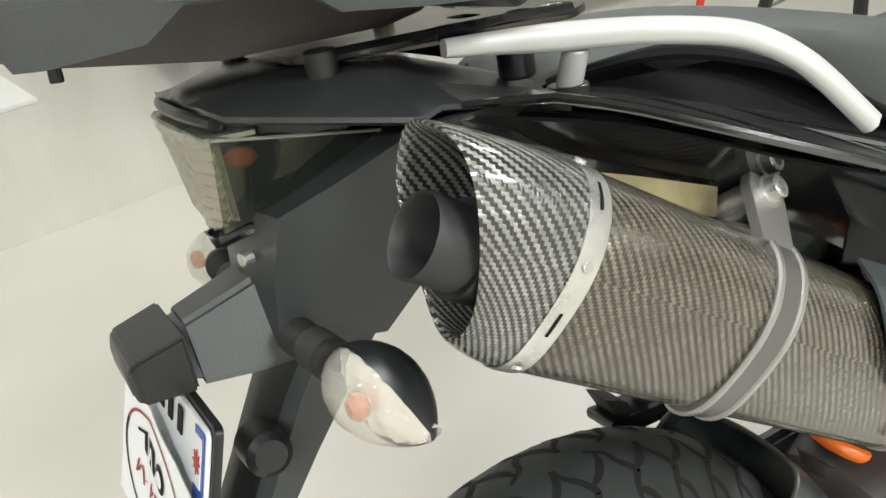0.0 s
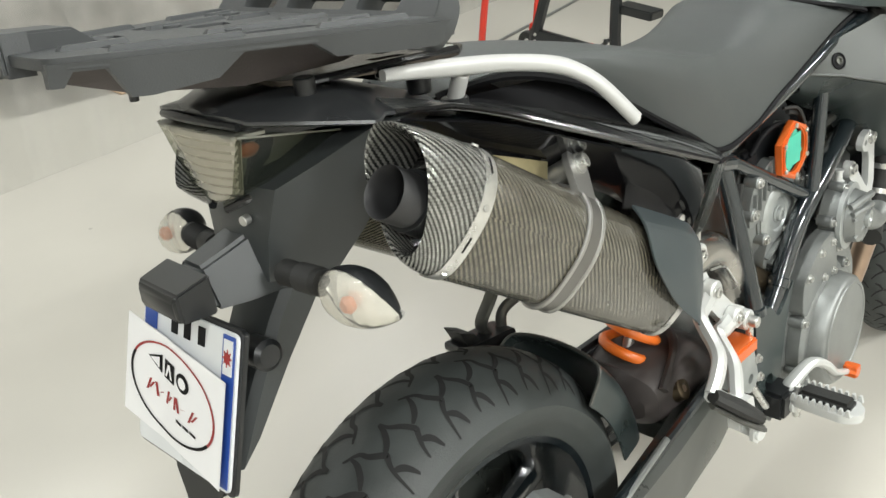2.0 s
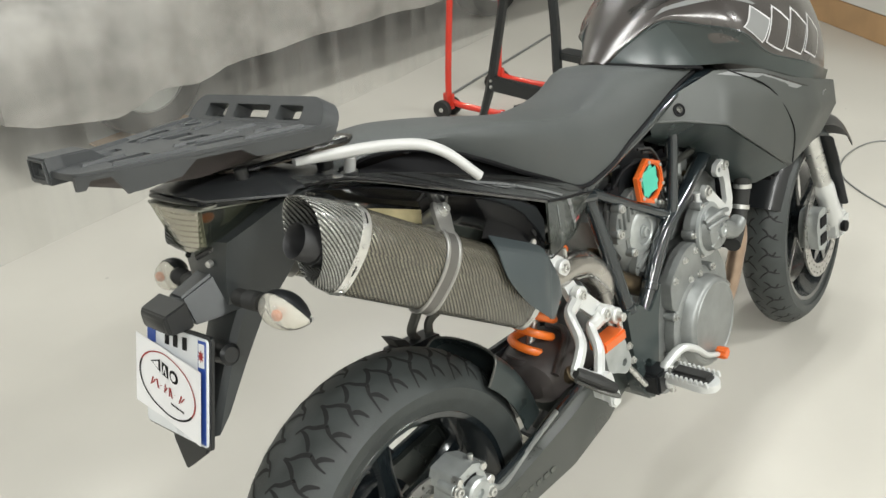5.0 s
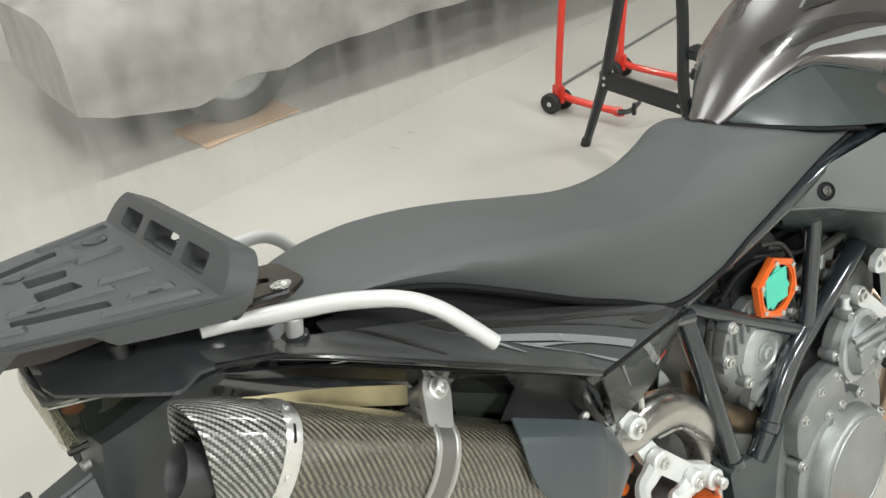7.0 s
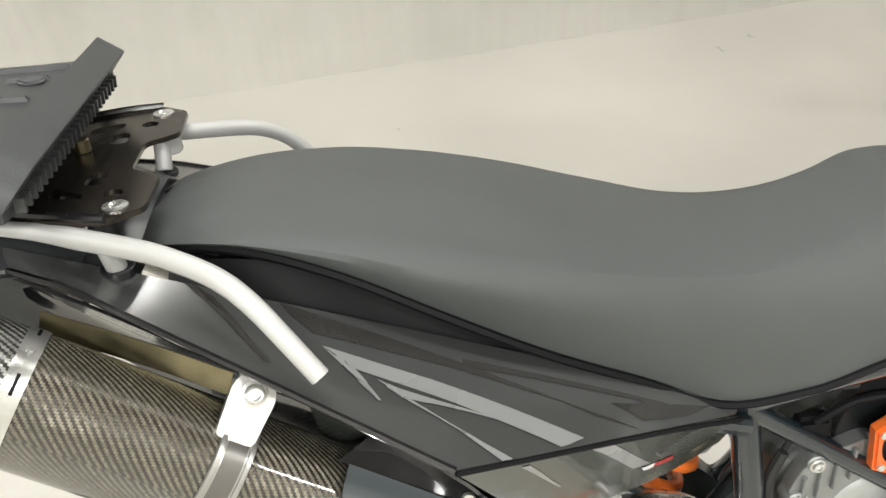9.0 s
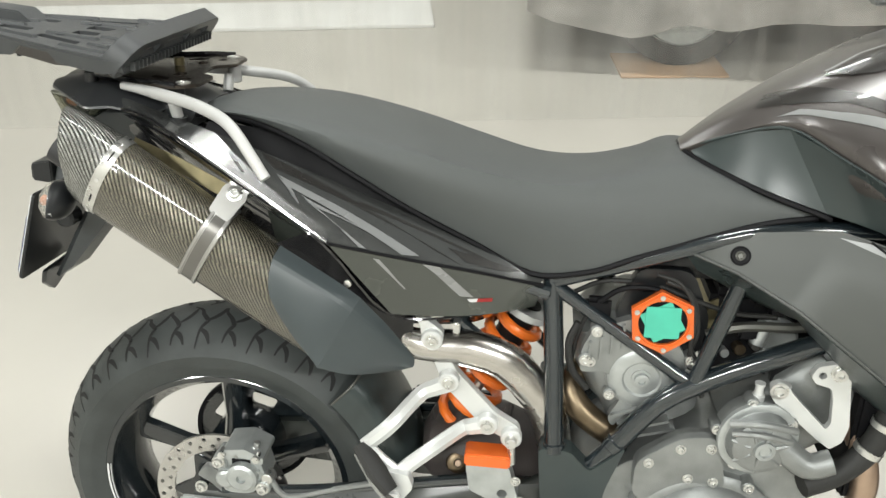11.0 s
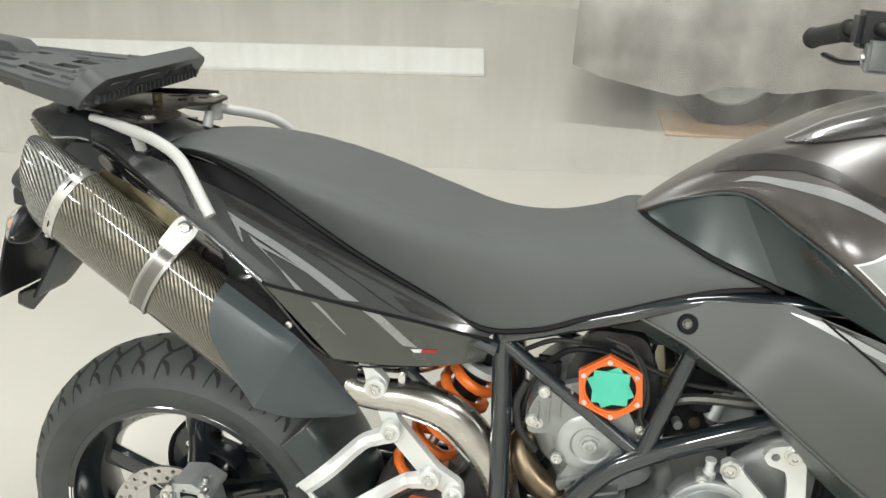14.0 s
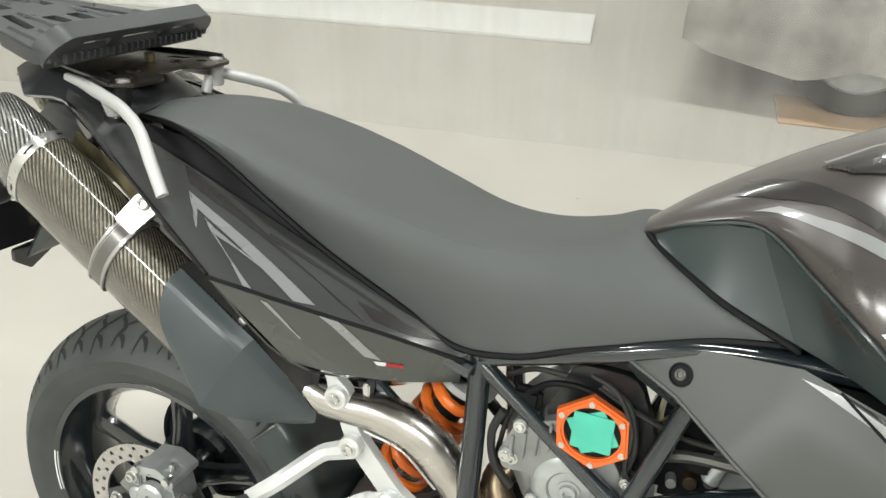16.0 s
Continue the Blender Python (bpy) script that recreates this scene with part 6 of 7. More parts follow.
def knee_panels():
    """Matt panels between the seat, the tank and the shrouds."""
    for s in (1, -1):
        f = lambda *p: (p[0], s * p[1], p[2])  # noqa: E731
        rear = Sheet([[f(0.716, -0.026, 0.974), f(0.775, -0.066, 1.008), f(0.834, -0.096, 1.025)],
                      [f(0.730, -0.052, 0.962), f(0.81, -0.108, 0.942), f(0.891, -0.134, 0.921)]], 6, 6, linear_v=True)
        part("knee_panel", rear.mesh(0.004, flip=s > 0), M_SHROUD, moto, "satin dark green-black knee panel")
        fore = Sheet([[f(0.834, -0.096, 1.025), f(0.890, -0.149, 1.002), f(0.947, -0.204, 0.974), f(1.04, -0.219, 0.907), f(1.20, -0.235, 0.848), f(1.37, -0.205, 0.790)],
                      [f(0.891, -0.134, 0.921), f(0.93, -0.152, 0.914), f(0.97, -0.172, 0.904), f(1.06, -0.205, 0.868), f(1.20, -0.228, 0.81), f(1.37, -0.198, 0.762)]], 6, 5, linear_v=True)
        part("knee_edge", tube([f(0.716, -0.028, 0.975), f(0.775, -0.068, 1.009), f(0.834, -0.097, 1.026), f(0.890, -0.150, 1.003), f(0.947, -0.205, 0.975), f(1.04, -0.220, 0.908), f(1.20, -0.236, 0.849)], 0.0022, 6, 5), M_SHROUD, moto)
        # solid black line drawn for the shade between seat and knee panel
        part("seat_gap", tube([f(0.708, 0.0, 0.972), f(0.722, -0.045, 0.964), f(0.81, -0.109, 0.938), f(0.888, -0.135, 0.917), f(0.897, -0.132, 0.910)], 0.0042, 6, 5), M_INK_SHADE, moto)
        part("knee_panel", fore.mesh(0.004, flip=s > 0), M_SHROUD, moto, "satin dark green-black knee panel")


knee_panels()


def shrouds():
    for s in (1, -1):
        f = lambda *p: (p[0], s * p[1], p[2])  # noqa: E731
        sh = Sheet([[f(0.704, -0.113, 0.853), f(0.790, -0.128, 0.884), f(0.905, -0.158, 0.906), f(1.03, -0.196, 0.880), f(1.20, -0.234, 0.812), f(1.385, -0.212, 0.762)],
                    [f(0.710, -0.114, 0.851), f(0.796, -0.141, 0.862), f(0.900, -0.182, 0.866), f(1.04, -0.222, 0.815), f(1.21, -0.246, 0.740), f(1.395, -0.214, 0.700)],
                    [f(0.716, -0.114, 0.848), f(0.786, -0.150, 0.832), f(0.858, -0.206, 0.806), f(0.998, -0.222, 0.705), f(1.110, -0.224, 0.635), f(1.35, -0.196, 0.640)]], 5, 5, linear_v=True, linear_u=True)
        p = part("tank_shroud", sh.mesh(0.004, flip=s > 0), M_SHROUD_PAINT, moto, "grey metallic radiator shroud")
        part("shroud_lip", tube([f(0.716, -0.115, 0.847), f(0.786, -0.151, 0.831), f(0.858, -0.207, 0.805), f(0.998, -0.223, 0.704), f(1.095, -0.225, 0.639)], 0.0026, 6, 1), M_SHROUD_PAINT, p)
        inn = Sheet([[f(0.716, -0.112, 0.846), f(0.786, -0.148, 0.830), f(0.858, -0.203, 0.804), f(0.998, -0.219, 0.702), f(1.095, -0.221, 0.638)],
                     [f(0.74, -0.100, 0.815), f(0.81, -0.110, 0.785), f(0.89, -0.128, 0.758), f(0.985, -0.150, 0.662), f(1.06, -0.16, 0.605)],
                     [f(0.75, -0.07, 0.80), f(0.82, -0.075, 0.765), f(0.90, -0.08, 0.735), f(0.985, -0.09, 0.64), f(1.05, -0.10, 0.59)]], 5, 4, linear_v=True, linear_u=True)
        part("shroud_inner", inn.mesh(0.003), M_SHROUD, p, "dark inner duct of the shroud")
        if s == 1:
            part("silver_stripe", sh.decal([((0.40, 0.10), (0.46, 0.04), (0.90, 0.22), (0.88, 0.30))], flip=True), M_FILM, p)
            part("dark_stripe", sh.decal([((0.42, 0.02), (0.52, 0.02), (0.92, 0.20), (0.90, 0.22))], flip=True), M_FILM_DARK, p)
            part("panel_seam", tube([sh.at(0.46, 0.01) + V(0, -0.001, 0), sh.at(0.60, 0.35) + V(0, -0.001, 0), sh.at(0.72, 0.70) + V(0, -0.001, 0), sh.at(0.80, 0.98) + V(0, -0.001, 0)], 0.0016, 6, 5), M_INK_SHADE, p)
            c = V(0.789, -0.131, 0.850)
            u, v = min(((i / 60, j / 40) for i in range(61) for j in range(41)), key=lambda q: (sh.at(*q) - c).length)
            c, nr = sh.at(u, v), sh.normal(u, v)
            if nr.y > 0:
                nr = -nr
            part("bolt_well", lathe([(-0.001, 0.0140), (0.0022, 0.0138), (0.0026, 0.0122), (0.0010, 0.0112), (0.0008, 0.0005)], c, nr, 24), M_INK_SHADE, p)
            part("shroud_bolt", lathe([(0.0008, 0.0070), (0.0034, 0.0068), (0.0038, 0.0056), (0.0030, 0.0040), (0.0012, 0.0036)], c, nr, 16), M_CAST_D, p)


shrouds()


# frame ----------------------------------------------------------------------
def frame_tubes():
    root = new("trellis_frame")
    root.parent = moto
    tagged(root, "black painted tubular steel trellis frame")
    R = 0.0155
    for s in (1, -1):
        f = lambda *p: (p[0], s * p[1], p[2])  # noqa: E731
        part("upper_tube", tube([f(0.528, -0.072, 0.764), f(0.62, -0.092, 0.804), f(0.70, -0.108, 0.839), f(0.765, -0.118, 0.867), f(0.83, -0.122, 0.885), f(0.93, -0.118, 0.892), f(1.10, -0.09, 0.88)], 0.0125, 12, 6), M_FRAME, root)
        part("rear_upright", tube([f(0.533, -0.070, 0.772), f(0.545, -0.098, 0.64), f(0.555, -0.126, 0.50)], R, 12, 4), M_FRAME, root)
        part("diagonal_tube", tube([f(0.540, -0.076, 0.758), f(0.65, -0.098, 0.692), f(0.750, -0.117, 0.632)], 0.0115, 12, 3), M_FRAME, root)
        part("strut_tube", tube([f(0.757, -0.122, 0.640), f(0.780, -0.117, 0.725), f(0.806, -0.110, 0.815), f(0.82, -0.105, 0.87)], 0.0125, 12, 3), M_FRAME, root)
        part("main_tube", tube([f(0.592, -0.118, 0.430), f(0.652, -0.120, 0.516), f(0.705, -0.121, 0.592), f(0.757, -0.121, 0.632), f(0.846, -0.117, 0.677), f(0.94, -0.105, 0.714), f(1.12, -0.07, 0.78)], 0.0165, 14, 6), M_FRAME, root)
        # swingarm pivot plate
        pv = prism(rounded([(0.530, 0.505), (0.580, 0.505), (0.612, 0.470), (0.665, 0.52), (0.640, 0.44), (0.625, 0.34), (0.600, 0.27), (0.560, 0.30), (0.540, 0.40)], 0.010), [circle(0.585, 0.36, 0.014, 14)],
                   lambda u, v, d: V(u, s * (0.105 + d), v), 0.0, 0.035, 0.004)
        part("pivot_plate", pv, M_SHROUD, root)
        part("collar", cyl(f(0.5545, -0.124, 0.510), f(0.556, -0.127, 0.494), 0.018, 16), M_FRAME, root)
        part("collar", cyl(f(0.645, -0.12, 0.505), f(0.655, -0.12, 0.520), 0.019, 16), M_FRAME, root)
        part("subframe_tube", tube([f(0.530, -0.095, 0.755), f(0.36, -0.085, 0.80), f(0.16, -0.08, 0.90), f(-0.05, -0.07, 0.965)], 0.011, 10, 5), M_FRAME, root)
        part("subframe_tube", tube([f(0.545, -0.095, 0.56), f(0.40, -0.09, 0.69), f(0.22, -0.085, 0.80), f(0.02, -0.07, 0.90)], 0.010, 10, 5), M_FRAME, root)
    part("cross_tube", tube([(0.533, -0.072, 0.768), (0.533, 0.072, 0.768)], 0.013, 12, 0), M_FRAME, root)
    part("head_tube", cyl((1.18, 0, 0.98), (1.25, 0, 0.80), 0.035, 20), M_FRAME, root)
    return root


frame_tubes()


# engine ---------------------------------------------------------------------
def bolt(parent, p, axis, r=0.008, mat=None, h=0.006):
    return part("bolt", lathe([(0, r * 1.35), (h * 0.25, r * 1.35), (h * 0.3, r), (h, r * 0.95), (h * 1.1, r * 0.75), (h * 1.1, r * 0.5), (h * 0.5, r * 0.42)], p, axis, 14), mat or M_BOLT, parent)


def engine():
    root = new("engine")
    root.parent = moto
    tagged(root, "grey cast aluminium v-twin engine")
    # crankcase
    case = prism(rounded([(0.585, 0.30), (0.66, 0.235), (0.86, 0.235), (0.95, 0.30), (0.965, 0.42), (0.92, 0.50), (0.86, 0.55), (0.76, 0.53), (0.66, 0.48), (0.60, 0.42)], 0.03), [], XZ, -0.125, 0.13, 0.008)
    part("crankcase", case, M_CAST, root)
    part("sump", box(0.66, 0.90, -0.09, 0.09, 0.20, 0.25, 0.02, 3), M_CAST, root)
    # clutch cover: big stepped disc on the right
    cc = V(0.798, -0.12, 0.366)
    clutch = part("clutch_cover", lathe([(0, 0.122), (0.022, 0.122), (0.028, 0.116), (0.030, 0.106), (0.052, 0.102), (0.058, 0.096), (0.060, 0.085), (0.0605, 0.001)], cc, (0.05, -1, 0), 56), M_CAST, root, "large round cast clutch cover")
    part("cover_ring", lathe([(0.059, 0.094), (0.0612, 0.092), (0.0612, 0.088), (0.059, 0.086)], cc, (0.05, -1, 0), 56, closed=True), M_CAST, clutch)
    for k in range(8):
        a = 2 * math.pi * k / 8 + 0.3
        part("cover_lug", cyl(cc + V(math.cos(a) * 0.122, 0.0, math.sin(a) * 0.122), cc + V(math.cos(a) * 0.122, -0.030, math.sin(a) * 0.122), 0.010, 12), M_CAST, clutch)
        bolt(clutch, cc + V(math.cos(a) * 0.122, -0.030, math.sin(a) * 0.122), (0, -1, 0), 0.006)
    # water pump and ignition covers
    wp = V(0.850, -0.115, 0.566)
    pump = part("water_pump", lathe([(0, 0.056), (0.035, 0.054), (0.040, 0.048), (0.058, 0.044), (0.064, 0.036), (0.066, 0.001)], wp, (0.1, -1, 0), 36), M_CAST, root)
    for k in range(5):
        a = 2 * math.pi * k / 5 + 0.5
        q = wp + V(math.cos(a) * 0.056, -0.02, math.sin(a) * 0.056)
        part("lug", cyl(q + V(0, 0.015, 0), q + V(0, -0.012, 0), 0.010, 12), M_CAST, pump)
        bolt(pump, q + V(0, -0.012, 0), (0, -1, 0), 0.0062)
    part("pump_rim", lathe([(0.030, 0.060), (0.038, 0.060), (0.040, 0.056), (0.040, 0.050), (0.034, 0.048)], wp, (0.1, -1, 0), 40, closed=True), M_CAST_L, pump)
    for k in range(7):
        a = 2 * math.pi * k / 7 + 0.2
        p0, p1 = wp + V(math.cos(a) * 0.014, -0.066, math.sin(a) * 0.014), wp + V(math.cos(a) * 0.042, -0.060, math.sin(a) * 0.042)
        part("pump_rib", tube([p0, p1], 0.0032, 6, 0), M_CAST, pump)
    part("pump_cap", lathe([(0.060, 0.016), (0.071, 0.015), (0.072, 0.010), (0.069, 0.008)], wp, (0.1, -1, 0), 20), M_CAST_L, pump)
    part("pump_rib", tube([wp + V(-0.045, -0.055, 0.035), wp + V(0.0, -0.068, 0.045), wp + V(0.05, -0.055, 0.03)], 0.006, 8, 5), M_CAST, pump)
    part("pump_rib", tube([wp + V(-0.04, -0.058, 0.020), wp + V(0.0, -0.070, 0.028), wp + V(0.045, -0.058, 0.012)], 0.005, 8, 5), M_CAST, pump)
    part("pump_spout", tube([wp + V(0.03, -0.04, 0.0), wp + V(0.075, -0.05, -0.03), wp + V(0.11, -0.05, -0.02)], [0.022, 0.02, 0.019], 14, 5), M_CAST, pump)
    for x in (0.868, 0.905):
        part("nipple", lathe([(0, 0.010), (0.03, 0.010), (0.032, 0.007), (0.045, 0.006), (0.046, 0.008), (0.05, 0.008)], (x - 0.02, -0.13, 0.60), (0.02, 0, 1), 12), M_ALU, pump)
    # side case between
    side = prism(rounded([(0.68, 0.505), (0.745, 0.555), (0.80, 0.56), (0.82, 0.47), (0.74, 0.42), (0.68, 0.44)], 0.018), [], XZ, -0.150, -0.12, 0.006)
    sc = part("side_case", side, M_CAST, root)
    for u, v in ((0.70, 0.505), (0.745, 0.535), (0.79, 0.54), (0.80, 0.48)):
        bolt(sc, V(u, -0.150, v), (0, -1, 0), 0.006)
    # rear cylinder head, leaning back
    ax = V(-0.42, 0, 0.91).normalized()
    head = bmesh.new()
    o = V(0.715, 0, 0.535)
    sx, sy = V(0.91, 0, 0.42), V(0, 1, 0)
    secs = []
    for h, a, b in ((0.0, 0.075, 0.085), (0.06, 0.078, 0.088), (0.08, 0.085, 0.092), (0.135, 0.088, 0.092), (0.155, 0.080, 0.088), (0.185, 0.070, 0.08), (0.20, 0.045, 0.06)):
        ring = []
        for k in range(32):
            t = 2 * math.pi * k / 32
            c, q = math.cos(t), math.sin(t)
            rr = (abs(c) ** 4 + abs(q) ** 4) ** -0.25
            ring.append(o + ax * h + sx * (a * c * rr) + sy * (b * q * rr))
        secs.append(ring)
    rings(head, secs)
    hd = part("rear_cylinder_head", head, M_CAST, root, "rear cylinder head with round side cover")
    part("cover_lobe", prism(rounded([(0.585, 0.665), (0.60, 0.70), (0.66, 0.725), (0.725, 0.695), (0.755, 0.640), (0.735, 0.595), (0.70, 0.575), (0.665, 0.56), (0.645, 0.53), (0.635, 0.545), (0.66, 0.60), (0.625, 0.63), (0.585, 0.625)], 0.012), [], XZ, -0.098, -0.080, 0.004), M_CAST, hd)
    cp = V(0.681, -0.086, 0.622)
    part("cam_cover", lathe([(0, 0.052), (0.010, 0.052), (0.014, 0.047), (0.016, 0.040), (0.016, 0.030), (0.013, 0.027), (0.0135, 0.001)], cp, (0, -1, 0), 40), M_CAST_L, hd)
    bolt(hd, cp + V(0, -0.0135, 0), (0, -1, 0), 0.012, M_CAST_L, 0.008)
    for p in ((0.703, 0.585), (0.752, 0.655), (0.600, 0.645), (0.715, 0.69)):
        bolt(hd, V(p[0], -0.098, p[1]), (0, -1, 0), 0.0065)
    part("cam_ring", lathe([(0.0, 0.056), (0.006, 0.056), (0.008, 0.053), (0.008, 0.0525)], cp, (0, -1, 0), 40), M_CAST, hd)
    for p, r in (((0.704, 0.586), 0.011), ((0.753, 0.635), 0.012), ((0.750, 0.662), 0.010), ((0.592, 0.650), 0.011), ((0.634, 0.592), 0.010), ((0.606, 0.700), 0.010)):
        part("head_lug", cyl((p[0], -0.080, p[1]), (p[0], -0.104, p[1]), r, 14, chamfer=0.002), M_CAST, hd)
        bolt(hd, V(p[0], -0.104, p[1]), (0, -1, 0), r * 0.62, M_BOLT, 0.005)
    for k in range(5):
        x, z = 0.596 + 0.016 * k, 0.640 + 0.011 * k
        part("head_rib", box(x, x + 0.004, -0.104, -0.090, z, z + 0.042, 0.001), M_CAST, hd)
    for k in range(4):
        part("cylinder_fin", prism([(0.640 + 0.010 * k, 0.556 - 0.012 * k), (0.705 + 0.012 * k, 0.583 - 0.014 * k), (0.707 + 0.012 * k, 0.579 - 0.014 * k), (0.642 + 0.010 * k, 0.552 - 0.012 * k)], [], XZ, -0.106, -0.070), M_CAST, hd)
    part("coil_plug", box(0.585, 0.625, -0.090, -0.070, 0.712, 0.748, 0.006), M_INK_SHADE, hd)
    part("coil_lead", tube([(0.605, -0.086, 0.742), (0.640, -0.092, 0.770), (0.690, -0.094, 0.772), (0.735, -0.094, 0.745), (0.752, -0.092, 0.700)], 0.0045, 8, 6), M_INK_SHADE, hd)
    part("head_hose", tube([(0.578, -0.085, 0.705), (0.566, -0.088, 0.670), (0.574, -0.090, 0.625), (0.600, -0.085, 0.590)], 0.006, 8, 6), M_RUBBER, hd)
    # front cylinder
    ax2, o2 = V(0.72, 0, 0.69).normalized(), V(0.86, 0, 0.50)
    fb = bmesh.new()
    sx2 = V(0.69, 0, -0.72)
    secs = []
    for h, a, b in ((0.0, 0.072, 0.085), (0.09, 0.075, 0.088), (0.11, 0.085, 0.095), (0.19, 0.082, 0.09), (0.22, 0.06, 0.07)):
        ring = []
        for k in range(32):
            t = 2 * math.pi * k / 32
            c, q = math.cos(t), math.sin(t)
            rr = (abs(c) ** 4 + abs(q) ** 4) ** -0.25
            ring.append(o2 + ax2 * h + sx2 * (a * c * rr) + sy * (b * q * rr))
        secs.append(ring)
    rings(fb, secs)
    part("front_cylinder_head", fb, M_CAST, root)
    # added black boxes stand for shade between the cylinders, round air box and throttle bodies
    part("air_box", box(0.66, 1.06, -0.075, 0.075, 0.775, 0.93, 0.03, 3), M_SATIN, root)
    part("throttle_body", cyl((0.80, -0.06, 0.715), (0.80, 0.06, 0.715), 0.035, 20), M_BRONZE, root)
    part("throttle_body", cyl((0.875, -0.075, 0.70), (0.90, 0.06, 0.70), 0.032, 20), M_CAST, root)
    part("injector", cyl((0.855, -0.080, 0.725), (0.845, -0.085, 0.69), 0.012, 12), M_CAST_L, root)
    part("fuel_rail", tube([(0.77, -0.085, 0.70), (0.82, -0.09, 0.72), (0.90, -0.09, 0.725), (0.95, -0.085, 0.735)], 0.008, 8, 5), M_CAST_D, root)
    part("connector", box(0.815, 0.845, -0.095, -0.075, 0.700, 0.722, 0.004), M_INK_SHADE, root)
    part("inner_duct", box(0.84, 1.12, -0.085, 0.085, 0.72, 0.80, 0.02), M_INK_SHADE, root)
    part("battery_box", box(0.86, 1.08, -0.07, 0.07, 0.60, 0.72, 0.02), M_SATIN, root)
    part("throttle_block", box(0.775, 0.90, -0.062, 0.06, 0.625, 0.765, 0.012), M_INK_SHADE, root)
    # filler slab added to darken the space behind the shroud
    part("radiator", box(1.00, 1.05, -0.12, 0.12, 0.45, 0.80, 0.006), M_INK_SHADE, root, "added black filler box for the shade behind the shroud")
    for k in range(6):
        part("injector_cap", cyl((0.80 + 0.022 * k, -0.066, 0.668 + 0.008 * (k % 3)), (0.802 + 0.022 * k, -0.086, 0.670 + 0.008 * (k % 3)), 0.007 + 0.002 * (k % 2), 12), (M_CAST, M_PIPE_D, M_CAST_D)[k % 3], root)
    part("black_cover", prism(rounded([(0.655, 0.66), (0.76, 0.655), (0.775, 0.72), (0.74, 0.80), (0.66, 0.80), (0.63, 0.72)], 0.02), [], XZ, -0.080, -0.06, 0.006), M_SATIN, root)
    return root


eng = engine()


def hex_cap():
    root = new("filter_cap")
    root.parent = moto
    tagged(root, "orange anodised hexagonal cap with green paper squares stuck on")
    c = V(0.699, -0.102, 0.728)
    put = lambda u, v, d: c + V(u, -d, v)  # noqa: E731
    part("ring", prism(circle(0, 0, 0.0515, 6, math.pi / 2 + 0.12), [circle(0, 0, 0.036, 30)], put, 0.0, 0.016, 0.003), M_ORANGE, root)
    part("recess", prism(circle(0, 0, 0.0365, 30), [], put, 0.002, 0.008), M_INK_SHADE, root)
    for ang, d in ((0.02, 0.0105), (0.52, 0.0085)):
        part("sticker", prism(circle(0, 0, 0.036, 4, math.pi / 4 + ang), [], put, d, d + 0.0012), M_GREEN, root, "green paper square")
    for k in range(6):
        a = math.pi / 2 + 0.12 + math.pi * k / 3
        part("screw", cyl(c + V(math.cos(a) * 0.043, -0.016, math.sin(a) * 0.043), c + V(math.cos(a) * 0.043, -0.0185, math.sin(a) * 0.043), 0.004, 10), M_BOLT, root)
    return root


hex_cap()


def mount_bracket():
    """Two slender arms in a V: one slanting, one upright with an ear at its top."""
    c = [(0.861, 0.652), (0.872, 0.660), (0.884, 0.656), (0.896, 0.640), (0.950, 0.586), (0.956, 0.596), (0.951, 0.640), (0.946, 0.656), (0.922, 0.662), (0.914, 0.674), (0.922, 0.690), (0.950, 0.698), (0.968, 0.688), (0.972, 0.664), (0.983, 0.592), (0.978, 0.566), (0.962, 0.552), (0.942, 0.566), (0.866, 0.630)]
    b = part("engine_bracket", prism(rounded(c, 0.005), [circle(0.930, 0.676, 0.0060, 10)], XZ, -0.142, -0.130, 0.002), M_ALU, eng, "bright aluminium engine mounting bracket")
    for p in ((0.874, 0.645), (0.953, 0.682)):
        bolt(b, V(p[0], -0.142, p[1]), (0, -1, 0), 0.010, M_BOLT, 0.007)


mount_bracket()


def hoses():
    def clampring(p, axis, r, parent):
        part("hose_clip", lathe([(-0.005, r), (-0.005, r + 0.002), (0.005, r + 0.002), (0.005, r)], p, axis, 20, closed=True), M_BOLT, parent)

    h = part("coolant_hose", tube([(0.925, -0.165, 0.50), (0.975, -0.150, 0.515), (1.015, -0.140, 0.55), (1.035, -0.140, 0.605), (1.045, -0.13, 0.66)], 0.019, 14, 6), M_RUBBER, eng, "black rubber coolant hose")
    clampring((1.018, -0.140, 0.556), (0.35, 0, 0.9), 0.0195, h)
    clampring((1.034, -0.140, 0.602), (0.2, 0, 0.95), 0.0195, h)
    for pts, r in (([(0.70, -0.10, 0.79), (0.735, -0.105, 0.775), (0.752, -0.105, 0.72), (0.748, -0.100, 0.66), (0.775, -0.100, 0.60)], 0.004),
                   ([(0.685, -0.10, 0.80), (0.72, -0.110, 0.79), (0.745, -0.112, 0.745), (0.745, -0.108, 0.69), (0.758, -0.105, 0.665)], 0.003),
                   ([(0.57, -0.06, 0.745), (0.61, -0.07, 0.770), (0.66, -0.075, 0.775)], 0.004),
                   ([(0.60, -0.04, 0.70), (0.62, -0.07, 0.745), (0.585, -0.075, 0.70), (0.57, -0.07, 0.61)], 0.0035),
                   ([(0.66, -0.06, 0.78), (0.72, -0.085, 0.765), (0.80, -0.085, 0.74), (0.87, -0.08, 0.735)], 0.004)):
        part("cable", tube(pts, r, 8, 8), M_RUBBER, eng)


hoses()


